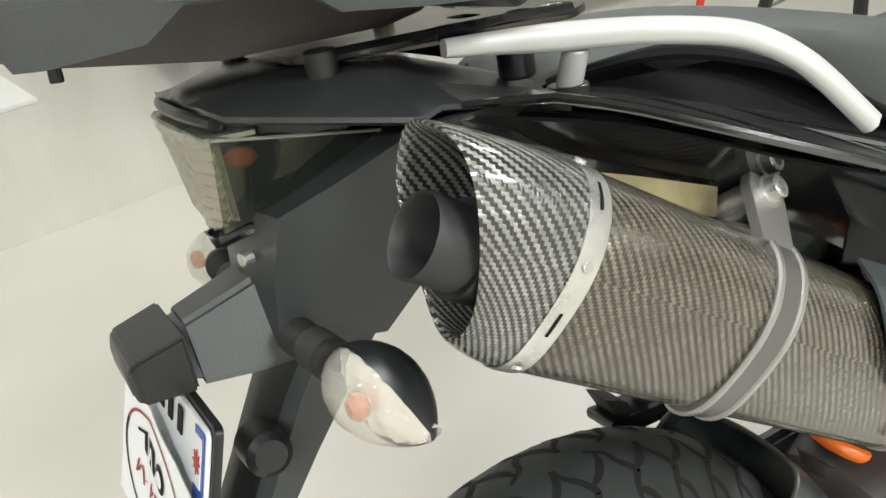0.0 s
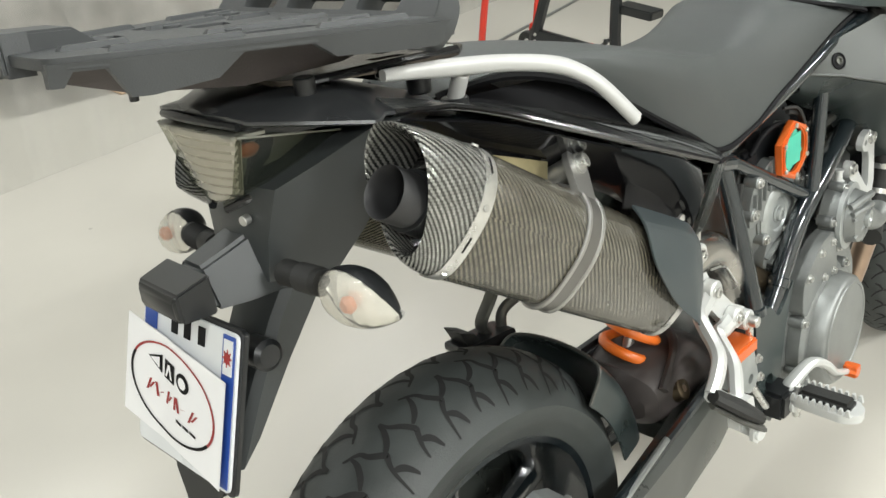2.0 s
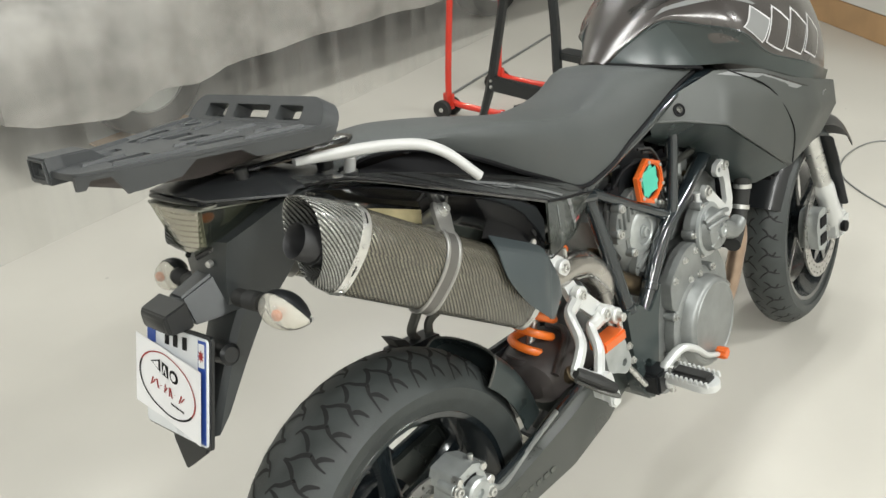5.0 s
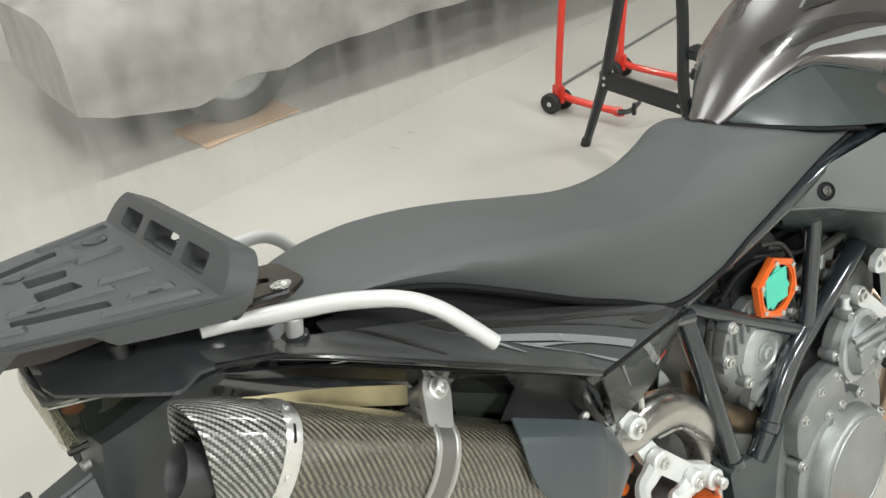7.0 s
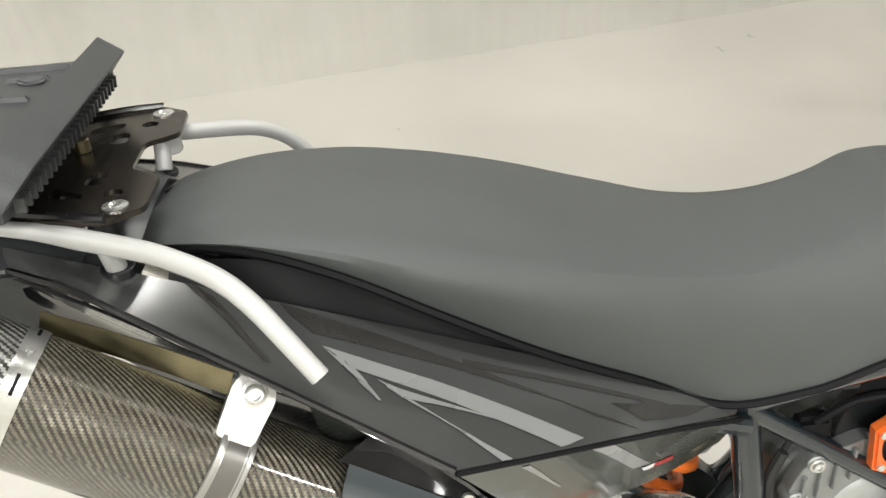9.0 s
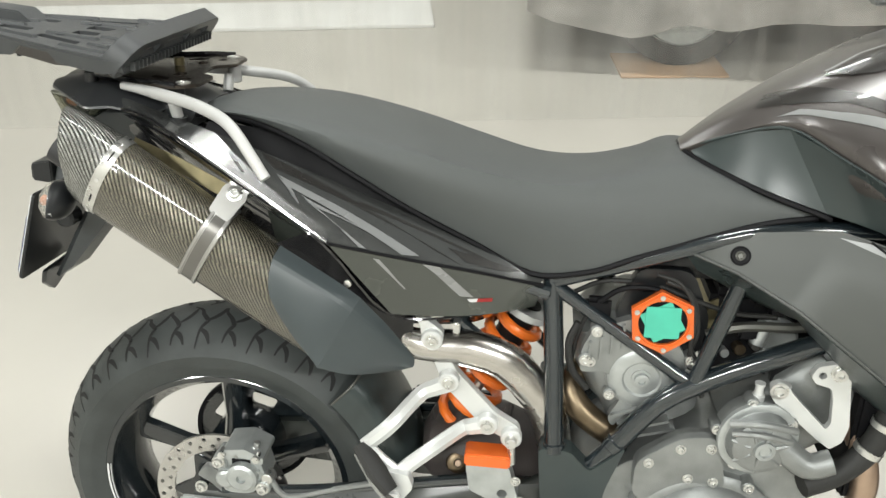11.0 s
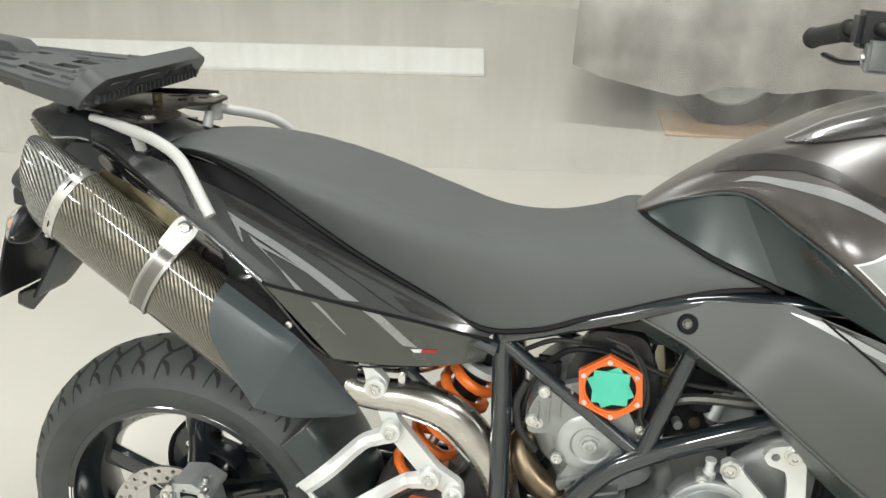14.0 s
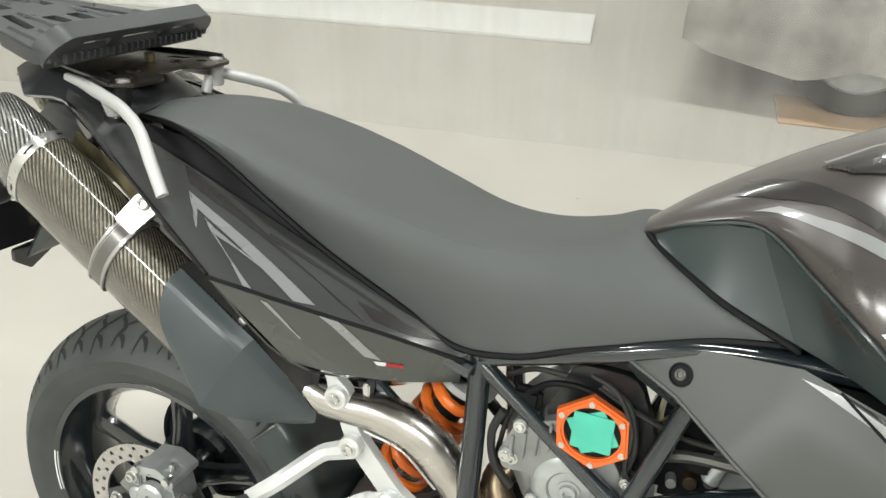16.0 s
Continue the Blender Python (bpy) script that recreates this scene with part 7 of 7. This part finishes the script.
# exhaust pipes, shock, hugger -----------------------------------------------
def link_pipe():
    p = part("link_pipe", tube([(0.290, -0.138, 0.690), (0.330, -0.124, 0.668), (0.365, -0.116, 0.662), (0.415, -0.106, 0.656), (0.470, -0.096, 0.632), (0.515, -0.090, 0.585), (0.545, -0.082, 0.53), (0.56, -0.075, 0.46)], [0.022, 0.024, 0.026, 0.029, 0.031, 0.031, 0.030, 0.028], 20, 8), M_STEEL, moto, "brushed steel exhaust link pipe")
    part("weld_seam", tube([(0.40, -0.134, 0.642), (0.455, -0.126, 0.622), (0.505, -0.119, 0.572)], 0.0018, 6, 6), M_BOLT, p)
    part("spring_bracket", box(0.388, 0.398, -0.12, -0.10, 0.685, 0.705, 0.002), M_BOLT, p)
    part("front_header", tube([(1.00, -0.02, 0.60), (1.01, -0.085, 0.57), (1.03, -0.125, 0.500), (1.03, -0.112, 0.405), (1.02, -0.088, 0.310), (0.94, -0.07, 0.22), (0.78, -0.05, 0.19)], 0.020, 16, 7), M_HEADER, moto, "heat-tinted steel front header pipe")
    part("rear_header", tube([(0.60, -0.03, 0.60), (0.575, -0.06, 0.575), (0.60, -0.08, 0.54), (0.66, -0.085, 0.50)], 0.022, 16, 6), M_PIPE_D, moto, "bronzed steel rear header pipe")


link_pipe()


def shock():
    root = new("shock_absorber")
    root.parent = moto
    tagged(root, "shock absorber with orange coil spring")
    a, b = V(0.505, 0.005, 0.700), V(0.372, 0.015, 0.405)
    d = (b - a).normalized()
    _, s, w = basis(d)
    L = (b - a).length
    pts = []
    for k in range(7 * 14 + 1):
        t = k / (7 * 14)
        ang = 2 * math.pi * 7 * t
        pts.append(a + d * (0.03 + (L - 0.07) * t) + (s * math.cos(ang) + w * math.sin(ang)) * 0.040)
    part("spring", tube(pts, 0.0090, 10, 1), M_SPRING, root, "orange coil spring")
    part("damper_body", cyl(a + d * 0.01, a + d * (L * 0.55), 0.026, 20), M_SATIN, root)
    part("damper_rod", cyl(a + d * (L * 0.5), b, 0.009, 14), M_BOLT, root)
    part("spring_plate", lathe([(0, 0.02), (0, 0.048), (0.012, 0.048), (0.012, 0.02)], a + d * 0.012, d, 28, closed=True), M_ALU, root)
    part("spring_plate", lathe([(0, 0.01), (0, 0.047), (0.012, 0.047), (0.014, 0.01)], a + d * (L - 0.04), d, 28, closed=True), M_BROWN, root)
    part("reservoir", cyl((0.47, 0.075, 0.72), (0.40, 0.075, 0.78), 0.028, 20), M_ALU, root)


shock()


def hugger():
    """A shallow guard between the tyre and the shock, its rear edge folded and pale with dust."""
    rows = []
    for y, dr in ((-0.092, -0.052), (-0.086, -0.004), (-0.06, 0.012), (0.0, 0.018), (0.06, 0.012), (0.086, -0.004), (0.092, -0.052)):
        row = []
        for k in range(6):
            a = math.radians(44 + 34 * k / 5)
            r = 0.326 + dr
            row.append((math.sin(a) * r - 0.008, y + 0.018, 0.312 + math.cos(a) * r))
        rows.append(row)
    sh = Sheet(rows, 5, 4)
    g = part("hugger", sh.mesh(0.003), M_SHROUD, moto, "black plastic rear wheel hugger")
    part("guard_edge", tube([r[0] for r in rows], 0.0022, 6, 5), M_CAST_D, g)
    bm = bmesh.new()
    secs = []
    for x, h, z0, z1 in ((0.335, 0.060, 0.385, 0.430), (0.350, 0.076, 0.368, 0.455), (0.400, 0.086, 0.356, 0.474), (0.470, 0.086, 0.352, 0.470), (0.525, 0.076, 0.362, 0.448), (0.545, 0.060, 0.380, 0.425)):
        mz, hz = (z0 + z1) / 2, (z1 - z0) / 2
        ring = []
        for q in range(24):
            t = 2 * math.pi * q / 24
            cc, ss = math.cos(t), math.sin(t)
            rr = (abs(cc) ** 3.2 + abs(ss) ** 3.2) ** (-1 / 3.2)
            ring.append(V(x + 0.008 * noise.noise(V(x * 20, cc, ss)), h * cc * rr, mz + hz * ss * rr))
        secs.append(ring)
    rings(bm, secs)
    br = part("linkage_bridge", bm, M_BROWN, moto, "dusty brown-black cast linkage bridge")
    part("bridge_boss", lathe([(-0.01, 0.007), (-0.01, 0.020), (0.004, 0.018), (0.006, 0.014), (0.006, 0.007)], (0.40, -0.085, 0.425), (0.2, -1, 0.5), 20, closed=True), M_PIPE_D, br)
    part("bridge_pin", cyl((0.40, -0.080, 0.422), (0.401, -0.090, 0.427), 0.006, 12), M_HEADER, br)
    part("bridge_rib", tube([(0.36, -0.078, 0.44), (0.42, -0.060, 0.474), (0.47, -0.02, 0.474), (0.48, 0.03, 0.470)], 0.008, 8, 5), M_BROWN, br)
    part("chain_slider", box(0.30, 0.46, 0.060, 0.085, 0.44, 0.47, 0.008), M_SATIN, moto)


hugger()


def swingarm():
    root = new("swingarm")
    root.parent = moto
    tagged(root, "dark painted aluminium swingarm")
    for s in (1, -1):
        f = lambda *p: V(p[0], s * p[1], p[2])  # noqa: E731
        bm = bmesh.new()
        secs = []
        for x, y0, y1, z0, z1 in ((-0.055, -0.122, -0.098, 0.285, 0.338), (0.02, -0.128, -0.100, 0.270, 0.345), (0.15, -0.132, -0.102, 0.262, 0.358), (0.32, -0.130, -0.090, 0.262, 0.388), (0.46, -0.118, -0.07, 0.28, 0.405), (0.585, -0.10, -0.05, 0.315, 0.405)):
            secs.append([f(x, y0, z0 + 0.012), f(x, y0, z1 - 0.014), f(x, y0 + 0.010, z1), f(x, y1, z1), f(x, y1, z0), f(x, y0 + 0.010, z0)])
        rings(bm, secs)
        bmesh.ops.bevel(bm, geom=[e for e in bm.edges if e.calc_face_angle(0) > 0.4], offset=0.004, segments=2, affect="EDGES")
        part("arm", bm, M_SWING, root)
        part("top_rail", tube([f(0.00, -0.118, 0.352), f(0.15, -0.120, 0.368), f(0.32, -0.116, 0.398), (0.44, s * -0.108, 0.416)], 0.009, 10, 5), M_FRAME, root)
        part("axle_block", box(-0.075, 0.015, min(s * -0.138, s * -0.120), max(s * -0.138, s * -0.120), 0.292, 0.338, 0.006), M_CAST_L, root)
        part("axle_nut", lathe([(0, 0.015), (0.006, 0.015), (0.007, 0.012), (0.012, 0.0115), (0.013, 0.005)], f(-0.016, -0.138, 0.315), (0, -s, 0), 6 if s < 0 else 20), M_ORANGE if s > 0 else M_BOLT, root)
    part("bridge", box(0.36, 0.44, -0.09, 0.09, 0.33, 0.39, 0.015, 3), M_SWING, root)
    for k in range(9):
        x = 0.07 + 0.022 * k
        part("letter_bar", box(x, x + 0.014, -0.1326, -0.1315, 0.300, 0.310, 0), M_GREY, root)


swingarm()


def rear_caliper():
    root = new("rear_brake_caliper")
    root.parent = moto
    tagged(root, "silver rear brake caliper with hose and bleed screw")
    part("body", prism(rounded([(-0.005, 0.385), (0.010, 0.430), (0.045, 0.440), (0.075, 0.425), (0.085, 0.385), (0.055, 0.360), (0.015, 0.358)], 0.010), [], XZ, -0.135, -0.082, 0.006), M_CAST_L, root)
    part("piston_boss", lathe([(0, 0.026), (0.014, 0.026), (0.018, 0.021), (0.018, 0.008), (0.012, 0.007)], (0.045, -0.135, 0.400), (0, -1, 0), 22), M_CAST_L, root)
    part("lug", cyl((0.078, -0.142, 0.378), (0.078, -0.100, 0.378), 0.013, 16), M_CAST_L, root)
    part("lug", cyl((0.005, -0.138, 0.425), (0.005, -0.100, 0.425), 0.011, 16), M_CAST_L, root)
    for p in ((0.078, 0.378), (0.005, 0.425), (-0.028, 0.372)):
        bolt(root, V(p[0], -0.142, p[1]), (0, -1, 0), 0.008, M_BOLT, 0.008)
    part("carrier", prism(rounded([(-0.045, 0.375), (-0.03, 0.395), (0.0, 0.385), (0.06, 0.365), (0.085, 0.355), (0.06, 0.335), (0.0, 0.34), (-0.02, 0.36)], 0.006), [], XZ, -0.118, -0.104, 0.002), M_CAST, root)
    part("pad_pin", cyl((0.035, -0.14, 0.436), (0.035, -0.09, 0.436), 0.004, 10), M_BOLT, root)
    part("bridge", prism(rounded([(-0.002, 0.418), (0.012, 0.446), (0.050, 0.452), (0.082, 0.436), (0.080, 0.424), (0.048, 0.436), (0.016, 0.430)], 0.004), [], XZ, -0.140, -0.074, 0.002), M_CAST_L, root)
    part("pad_window", box(0.026, 0.058, -0.1365, -0.134, 0.418, 0.429, 0.001), M_INK_SHADE, root)
    for u, v in ((0.012, 0.440), (0.070, 0.436)):
        part("bridge_bolt", cyl((u, -0.146, v), (u, -0.128, v), 0.0075, 6), M_BOLT, root)
    part("bleed_screw", cyl((0.062, -0.12, 0.432), (0.066, -0.12, 0.455), 0.005, 10), M_BOLT, root)
    part("brake_hose", tube([(0.085, -0.125, 0.39), (0.105, -0.128, 0.362), (0.13, -0.128, 0.358), (0.20, -0.124, 0.378), (0.30, -0.120, 0.404)], 0.0055, 8, 6), M_CAST, root)
    part("body_rib", box(0.000, 0.075, -0.139, -0.134, 0.405, 0.412, 0.002), M_CAST_L, root)
    part("body_rib", box(0.010, 0.018, -0.140, -0.134, 0.365, 0.432, 0.002), M_CAST_L, root)
    part("hose_banjo", cyl((0.085, -0.140, 0.395), (0.085, -0.118, 0.395), 0.010, 14), M_BOLT, root)
    part("piston_boss", lathe([(0, 0.017), (0.010, 0.017), (0.013, 0.013), (0.013, 0.005)], (0.016, -0.135, 0.392), (0, -1, 0), 18), M_CAST_L, root)
    return root


rear_caliper()


# foot controls ---------------------------------------------------------------
def peg_hanger():
    root = new("footrest_hanger")
    root.parent = moto
    tagged(root, "bright silver cast pillion footrest hanger with folded rubber peg")
    h = [V(0.358, -0.137, 0.683), V(0.386, -0.145, 0.617), V(0.449, -0.147, 0.547), V(0.487, -0.145, 0.525)]
    # flat spine through the four bosses, with a horn at the top
    spine = [(0.329, 0.722), (0.336, 0.728), (0.349, 0.712), (0.362, 0.704), (0.374, 0.694), (0.375, 0.676), (0.384, 0.652), (0.398, 0.628), (0.460, 0.562), (0.498, 0.540), (0.502, 0.520), (0.486, 0.512),
             (0.444, 0.532), (0.378, 0.602), (0.366, 0.630), (0.352, 0.664), (0.342, 0.676), (0.339, 0.700)]
    part("hanger_plate", prism(rounded(spine, 0.008), [], lambda u, v, d: V(u, d - 0.05 * (u - 0.358), v), -0.131, -0.115, 0.004), M_ALU, root)
    bar = [V(0.386, -0.140, 0.612), V(0.365, -0.143, 0.603), V(0.343, -0.150, 0.593), V(0.310, -0.194, 0.569), V(0.288, -0.205, 0.550), V(0.268, -0.208, 0.533)]
    part("hanger_arm", tube(bar, [0.013, 0.0115, 0.0105, 0.0105, 0.0105, 0.0095], 8, 5, flat=1.25), M_ALU, root)
    part("hanger_arm", tube([V(0.449, -0.142, 0.545), V(0.425, -0.142, 0.538), V(0.409, -0.142, 0.532), V(0.367, -0.187, 0.521), V(0.335, -0.208, 0.503), V(0.322, -0.216, 0.492)], [0.013, 0.0115, 0.0105, 0.0105, 0.0105, 0.0105], 8, 5, flat=1.25), M_ALU, root)
    part("hanger_arm", tube([V(0.267, -0.208, 0.534), V(0.293, -0.212, 0.510), V(0.324, -0.217, 0.488)], 0.0100, 8, 3, flat=1.2), M_ALU, root)
    for p in h:
        part("boss", cyl(p + V(0, 0.012, 0), p + V(0, -0.006, 0), 0.0165, 24, chamfer=0.002), M_ALU, root)
        bolt(root, p + V(0, -0.006, 0), (0, -1, 0), 0.0082, M_BOLT, 0.005)
    part("head_bolt", cyl(h[3] + V(0, -0.006, 0), h[3] + V(0, -0.020, 0), 0.009, 16), M_BOLT, root)
    part("peg_clevis", prism(rounded([(0.300, 0.505), (0.338, 0.502), (0.345, 0.478), (0.324, 0.448), (0.302, 0.462)], 0.006), [], XZ, -0.232, -0.214, 0.003), M_ALU, root)
    part("clevis_pin", cyl(V(0.312, -0.258, 0.462), V(0.320, -0.212, 0.462), 0.0095, 14), M_ALU, root)
    part("clevis_ear", prism(rounded([(0.300, 0.482), (0.326, 0.480), (0.332, 0.456), (0.314, 0.444), (0.300, 0.456)], 0.005), [], XZ, -0.252, -0.246, 0.002), M_ALU, root)
    # folded peg: a rubber block with a flat top on a bright tray
    bm = bmesh.new()
    tube([V(0.316, -0.252, 0.486), V(0.292, -0.238, 0.508), V(0.262, -0.213, 0.536)], [0.013, 0.018, 0.015], 10, 6, bm, flat=0.65)
    part("peg_rubber", bm, M_RUBBER, root, "black rubber block of the folded peg")
    part("peg_plate", tube([V(0.318, -0.256, 0.470), V(0.290, -0.240, 0.492), V(0.258, -0.214, 0.522)], [0.010, 0.012, 0.009], 8, 4, flat=0.45), M_CAST_D, root)
    return root


peg_hanger()


def brake_master():
    root = new("rear_brake_cylinder")
    root.parent = moto
    tagged(root, "silver rear brake cylinder with an orange cap")
    part("body", prism(rounded([(0.418, 0.478), (0.486, 0.480), (0.495, 0.45), (0.505, 0.415), (0.480, 0.400), (0.455, 0.415), (0.425, 0.430)], 0.006), [circle(0.478, 0.428, 0.008, 12)], XZ, -0.160, -0.130, 0.003), M_CAST_L, root)
    part("cap", box(0.416, 0.488, -0.165, -0.125, 0.478, 0.500, 0.003), M_ORANGE, root)
    bolt(root, V(0.498, -0.16, 0.455), (0, -1, 0), 0.006)
    bolt(root, V(0.506, -0.16, 0.418), (0, -1, 0), 0.006)
    part("hose_union", cyl((0.490, -0.15, 0.48), (0.488, -0.15, 0.52), 0.006, 12), M_BOLT, root)
    part("push_rod", cyl((0.50, -0.145, 0.41), (0.555, -0.150, 0.33), 0.006, 10), M_BOLT, root)
    # pedal with its orange tip
    ped = part("brake_pedal", tube([(0.600, -0.150, 0.315), (0.615, -0.165, 0.350), (0.655, -0.178, 0.372), (0.70, -0.185, 0.350), (0.735, -0.190, 0.318), (0.775, -0.195, 0.300)], [0.015, 0.014, 0.012, 0.010, 0.008, 0.007], 10, 6, flat=0.8), M_ALU, moto, "polished curved brake pedal")
    part("pedal_pivot", cyl((0.605, -0.140, 0.320), (0.605, -0.182, 0.320), 0.017, 18), M_ALU, ped)
    part("pedal_tip", prism([(0.785 + r * math.cos(a), 0.300 + r * math.sin(a)) for k in range(16) for a in (math.pi * k / 8,) for r in ((0.014, 0.010)[k % 2],)], [], XZ, -0.212, -0.188, 0.001), M_ORANGE, ped)
    # rider's peg with teeth
    fp = new("footpeg")
    fp.parent = moto
    tagged(fp, "serrated steel rider footpeg with rubber top")
    part("mount", box(0.565, 0.625, -0.175, -0.115, 0.300, 0.350, 0.006), M_SATIN, fp)
    part("pin", cyl((0.610, -0.178, 0.292), (0.610, -0.178, 0.352), 0.007, 12), M_BOLT, fp)
    part("tray", prism(rounded([(0.590, -0.150), (0.640, -0.150), (0.645, -0.240), (0.625, -0.262), (0.600, -0.262), (0.585, -0.240)], 0.010), [rounded([(0.600, -0.165), (0.632, -0.165), (0.632, -0.240), (0.600, -0.240)], 0.005)], lambda u, v, d: V(u, v - 0.022, d), 0.322, 0.338, 0.002), M_ALU, fp)
    for side in (0, 1):
        for k in range(9):
            y = -0.180 - 0.011 * k
            x = 0.590 if side == 0 else 0.642
            part("tooth", prism([(y - 0.005, 0.336), (y + 0.005, 0.336), (y + 0.002, 0.348), (y - 0.002, 0.348)], [], YZ, x - 0.003, x + 0.003), M_ALU, fp)
    part("rubber_pad", box(0.598, 0.634, -0.267, -0.182, 0.326, 0.350, 0.006), M_RUBBER, fp)


brake_master()


# front end -------------------------------------------------------------------
def fork():
    root = new("fork")
    root.parent = moto
    tagged(root, "upside-down fork with silver lower legs")
    for s in (-1, 1):
        a, b = V(1.565, s * 0.100 - 0.035, 0.300), V(1.265, s * 0.100 - 0.02, 0.98)
        d = (b - a).normalized()
        part("lower_leg", lathe([(-0.035, 0.02), (-0.03, 0.028), (0.02, 0.030), (0.10, 0.027), (0.14, 0.028), (0.16, 0.024)], a, d, 24), M_ALU, root)
        part("slider", cyl(a + d * 0.15, a + d * 0.34, 0.0235, 20), M_BOLT, root)
        part("upper_leg", cyl(a + d * 0.33, b, 0.031, 24), M_SATIN, root)
        part("leg_guard", prism(rounded([(-0.026, 0.05), (0.026, 0.05), (0.032, 0.30), (-0.032, 0.30)], 0.01), [], lambda u, v, q: a + d * v + V(0.03 + q, u * 1.0 + s * 0.012, 0.012), 0.0, 0.004, 0.001), M_SATIN, root)
        part("axle_clamp", box(a.x - 0.03, a.x + 0.045, a.y - 0.028, a.y + 0.028, 0.262, 0.335, 0.012, 3), M_ALU, root)
        part("axle_nut", cyl((a.x - 0.01, a.y + s * 0.026, 0.300), (a.x - 0.01, a.y + s * 0.04, 0.300), 0.016, 16), M_INK_SHADE, root)
    part("axle", cyl((1.545, -0.13, 0.30), (1.545, 0.06, 0.30), 0.012, 14), M_BOLT, root)
    cal = part("front_caliper", prism(rounded([(1.425, 0.275), (1.415, 0.345), (1.43, 0.385), (1.47, 0.388), (1.488, 0.36), (1.485, 0.285), (1.465, 0.262)], 0.010), [], XZ, -0.150, -0.098, 0.008), M_CAST_L, root, "silver radial brake caliper")
    for z in (0.300, 0.350):
        part("piston_window", box(1.435, 1.475, -0.1525, -0.1495, z - 0.016, z + 0.016, 0.002), M_INK_SHADE, cal)
        bolt(cal, V(1.482, -0.15, z + 0.02), (0, -1, 0), 0.007)
    rows = []
    for y, dr in ((-0.070, -0.035), (-0.05, -0.004), (0, 0.006), (0.05, -0.004), (0.07, -0.035)):
        rows.append([(1.545 - math.sin(math.radians(a)) * (0.318 + dr), y - 0.035, 0.30 + math.cos(math.radians(a)) * (0.318 + dr)) for a in (62, 40, 15, -10, -35, -55)])
    part("front_mudguard", Sheet(rows, 5, 4).mesh(0.003, flip=True), M_SATIN, moto, "black front mudguard")
    part("radiator", box(1.13, 1.17, -0.17, 0.17, 0.58, 0.86, 0.01), M_INK_SHADE, moto, "dark radiator core")
    part("handlebar", tube([(0.99, -0.44, 1.190), (1.035, -0.30, 1.222), (1.10, -0.15, 1.215), (1.14, 0, 1.19), (1.10, 0.15, 1.215), (1.035, 0.30, 1.222), (0.99, 0.44, 1.190)], 0.011, 12, 6), M_SATIN, moto)
    part("top_clamp", box(1.13, 1.23, -0.12, 0.12, 1.05, 1.09, 0.01), M_SATIN, moto)
    part("bar_riser", cyl((1.16, 0, 1.08), (1.14, 0, 1.19), 0.022, 16), M_SATIN, moto)
    for s in (-1, 1):
        a, b = V(0.982, s * 0.462, 1.186), V(1.028, s * 0.332, 1.216)
        part("handgrip", lathe([(0, 0.011), (0.003, 0.0175), (0.008, 0.019), (0.012, 0.0165)] + [(0.016 + 0.010 * k + d, 0.0168 - d * 0.1) for k in range(9) for d in (0, 0.007)] + [(0.112, 0.019), (0.118, 0.0195), (0.120, 0.014)], a, b - a, 20), M_RUBBER, moto, "ribbed black rubber handgrip")
        part("switch_block", box(1.015, 1.065, min(s * 0.325, s * 0.27), max(s * 0.325, s * 0.27), 1.190, 1.248, 0.008), M_SATIN, moto)
        part("lever", tube([(1.08, s * 0.27, 1.195), (1.06, s * 0.33, 1.166), (1.03, s * 0.40, 1.155), (1.01, s * 0.455, 1.160)], 0.0085, 8, 6, flat=0.6), M_SATIN, moto)
        part("lever_perch", box(1.03, 1.075, min(s * 0.285, s * 0.245), max(s * 0.285, s * 0.245), 1.155, 1.205, 0.005), M_CAST, moto)
        part("perch_bolt", cyl((1.03, s * 0.262, 1.178), (1.024, s * 0.262, 1.176), 0.008, 12), M_BOLT, moto)
    # side stand on the far side
    part("side_stand", tube([(0.66, 0.12, 0.30), (0.64, 0.18, 0.17), (0.62, 0.245, 0.060)], 0.013, 10, 4), M_BLACK_PAINT, moto)
    part("stand_foot", move(box(0.58, 0.66, 0.215, 0.275, 0.045, 0.056, 0.003), Matrix.Identity(4)), M_BLACK_PAINT, moto)


fork()


def left_peg_bracket():
    """Folded passenger peg bracket above the rear tyre."""
    root = new("passenger_peg_bracket")
    root.parent = moto
    tagged(root, "dark bent passenger peg bracket above the rear tyre")
    part("bar", tube([(0.245, 0.13, 0.665), (0.236, 0.145, 0.60), (0.212, 0.15, 0.560), (0.222, 0.15, 0.535)], 0.008, 8, 5, flat=1.5), M_CAST_D, root)
    part("bar", tube([(0.36, 0.125, 0.62), (0.300, 0.145, 0.575), (0.262, 0.15, 0.558), (0.255, 0.15, 0.530)], 0.007, 8, 5, flat=1.5), M_CAST_D, root)
    part("peg", prism(rounded([(0.150, 0.548), (0.262, 0.535), (0.268, 0.515), (0.170, 0.522), (0.150, 0.535)], 0.005), [], XZ, 0.128, 0.172, 0.004), M_SATIN, root, "folded black peg")
    part("peg_pad", prism(rounded([(0.150, 0.575), (0.180, 0.560), (0.196, 0.536), (0.168, 0.540)], 0.004), [], XZ, 0.135, 0.170, 0.003), M_RUBBER, root)


left_peg_bracket()


# every piece hangs at most two levels under the motorcycle
def level(ob):
    n = 0
    while ob.parent is not None:
        ob, n = ob.parent, n + 1
    return n


for ob in list(bpy.data.objects):
    while level(ob) > 2:
        up = ob.parent
        ob.matrix_basis = up.matrix_basis @ ob.matrix_basis
        ob.parent = up.parent
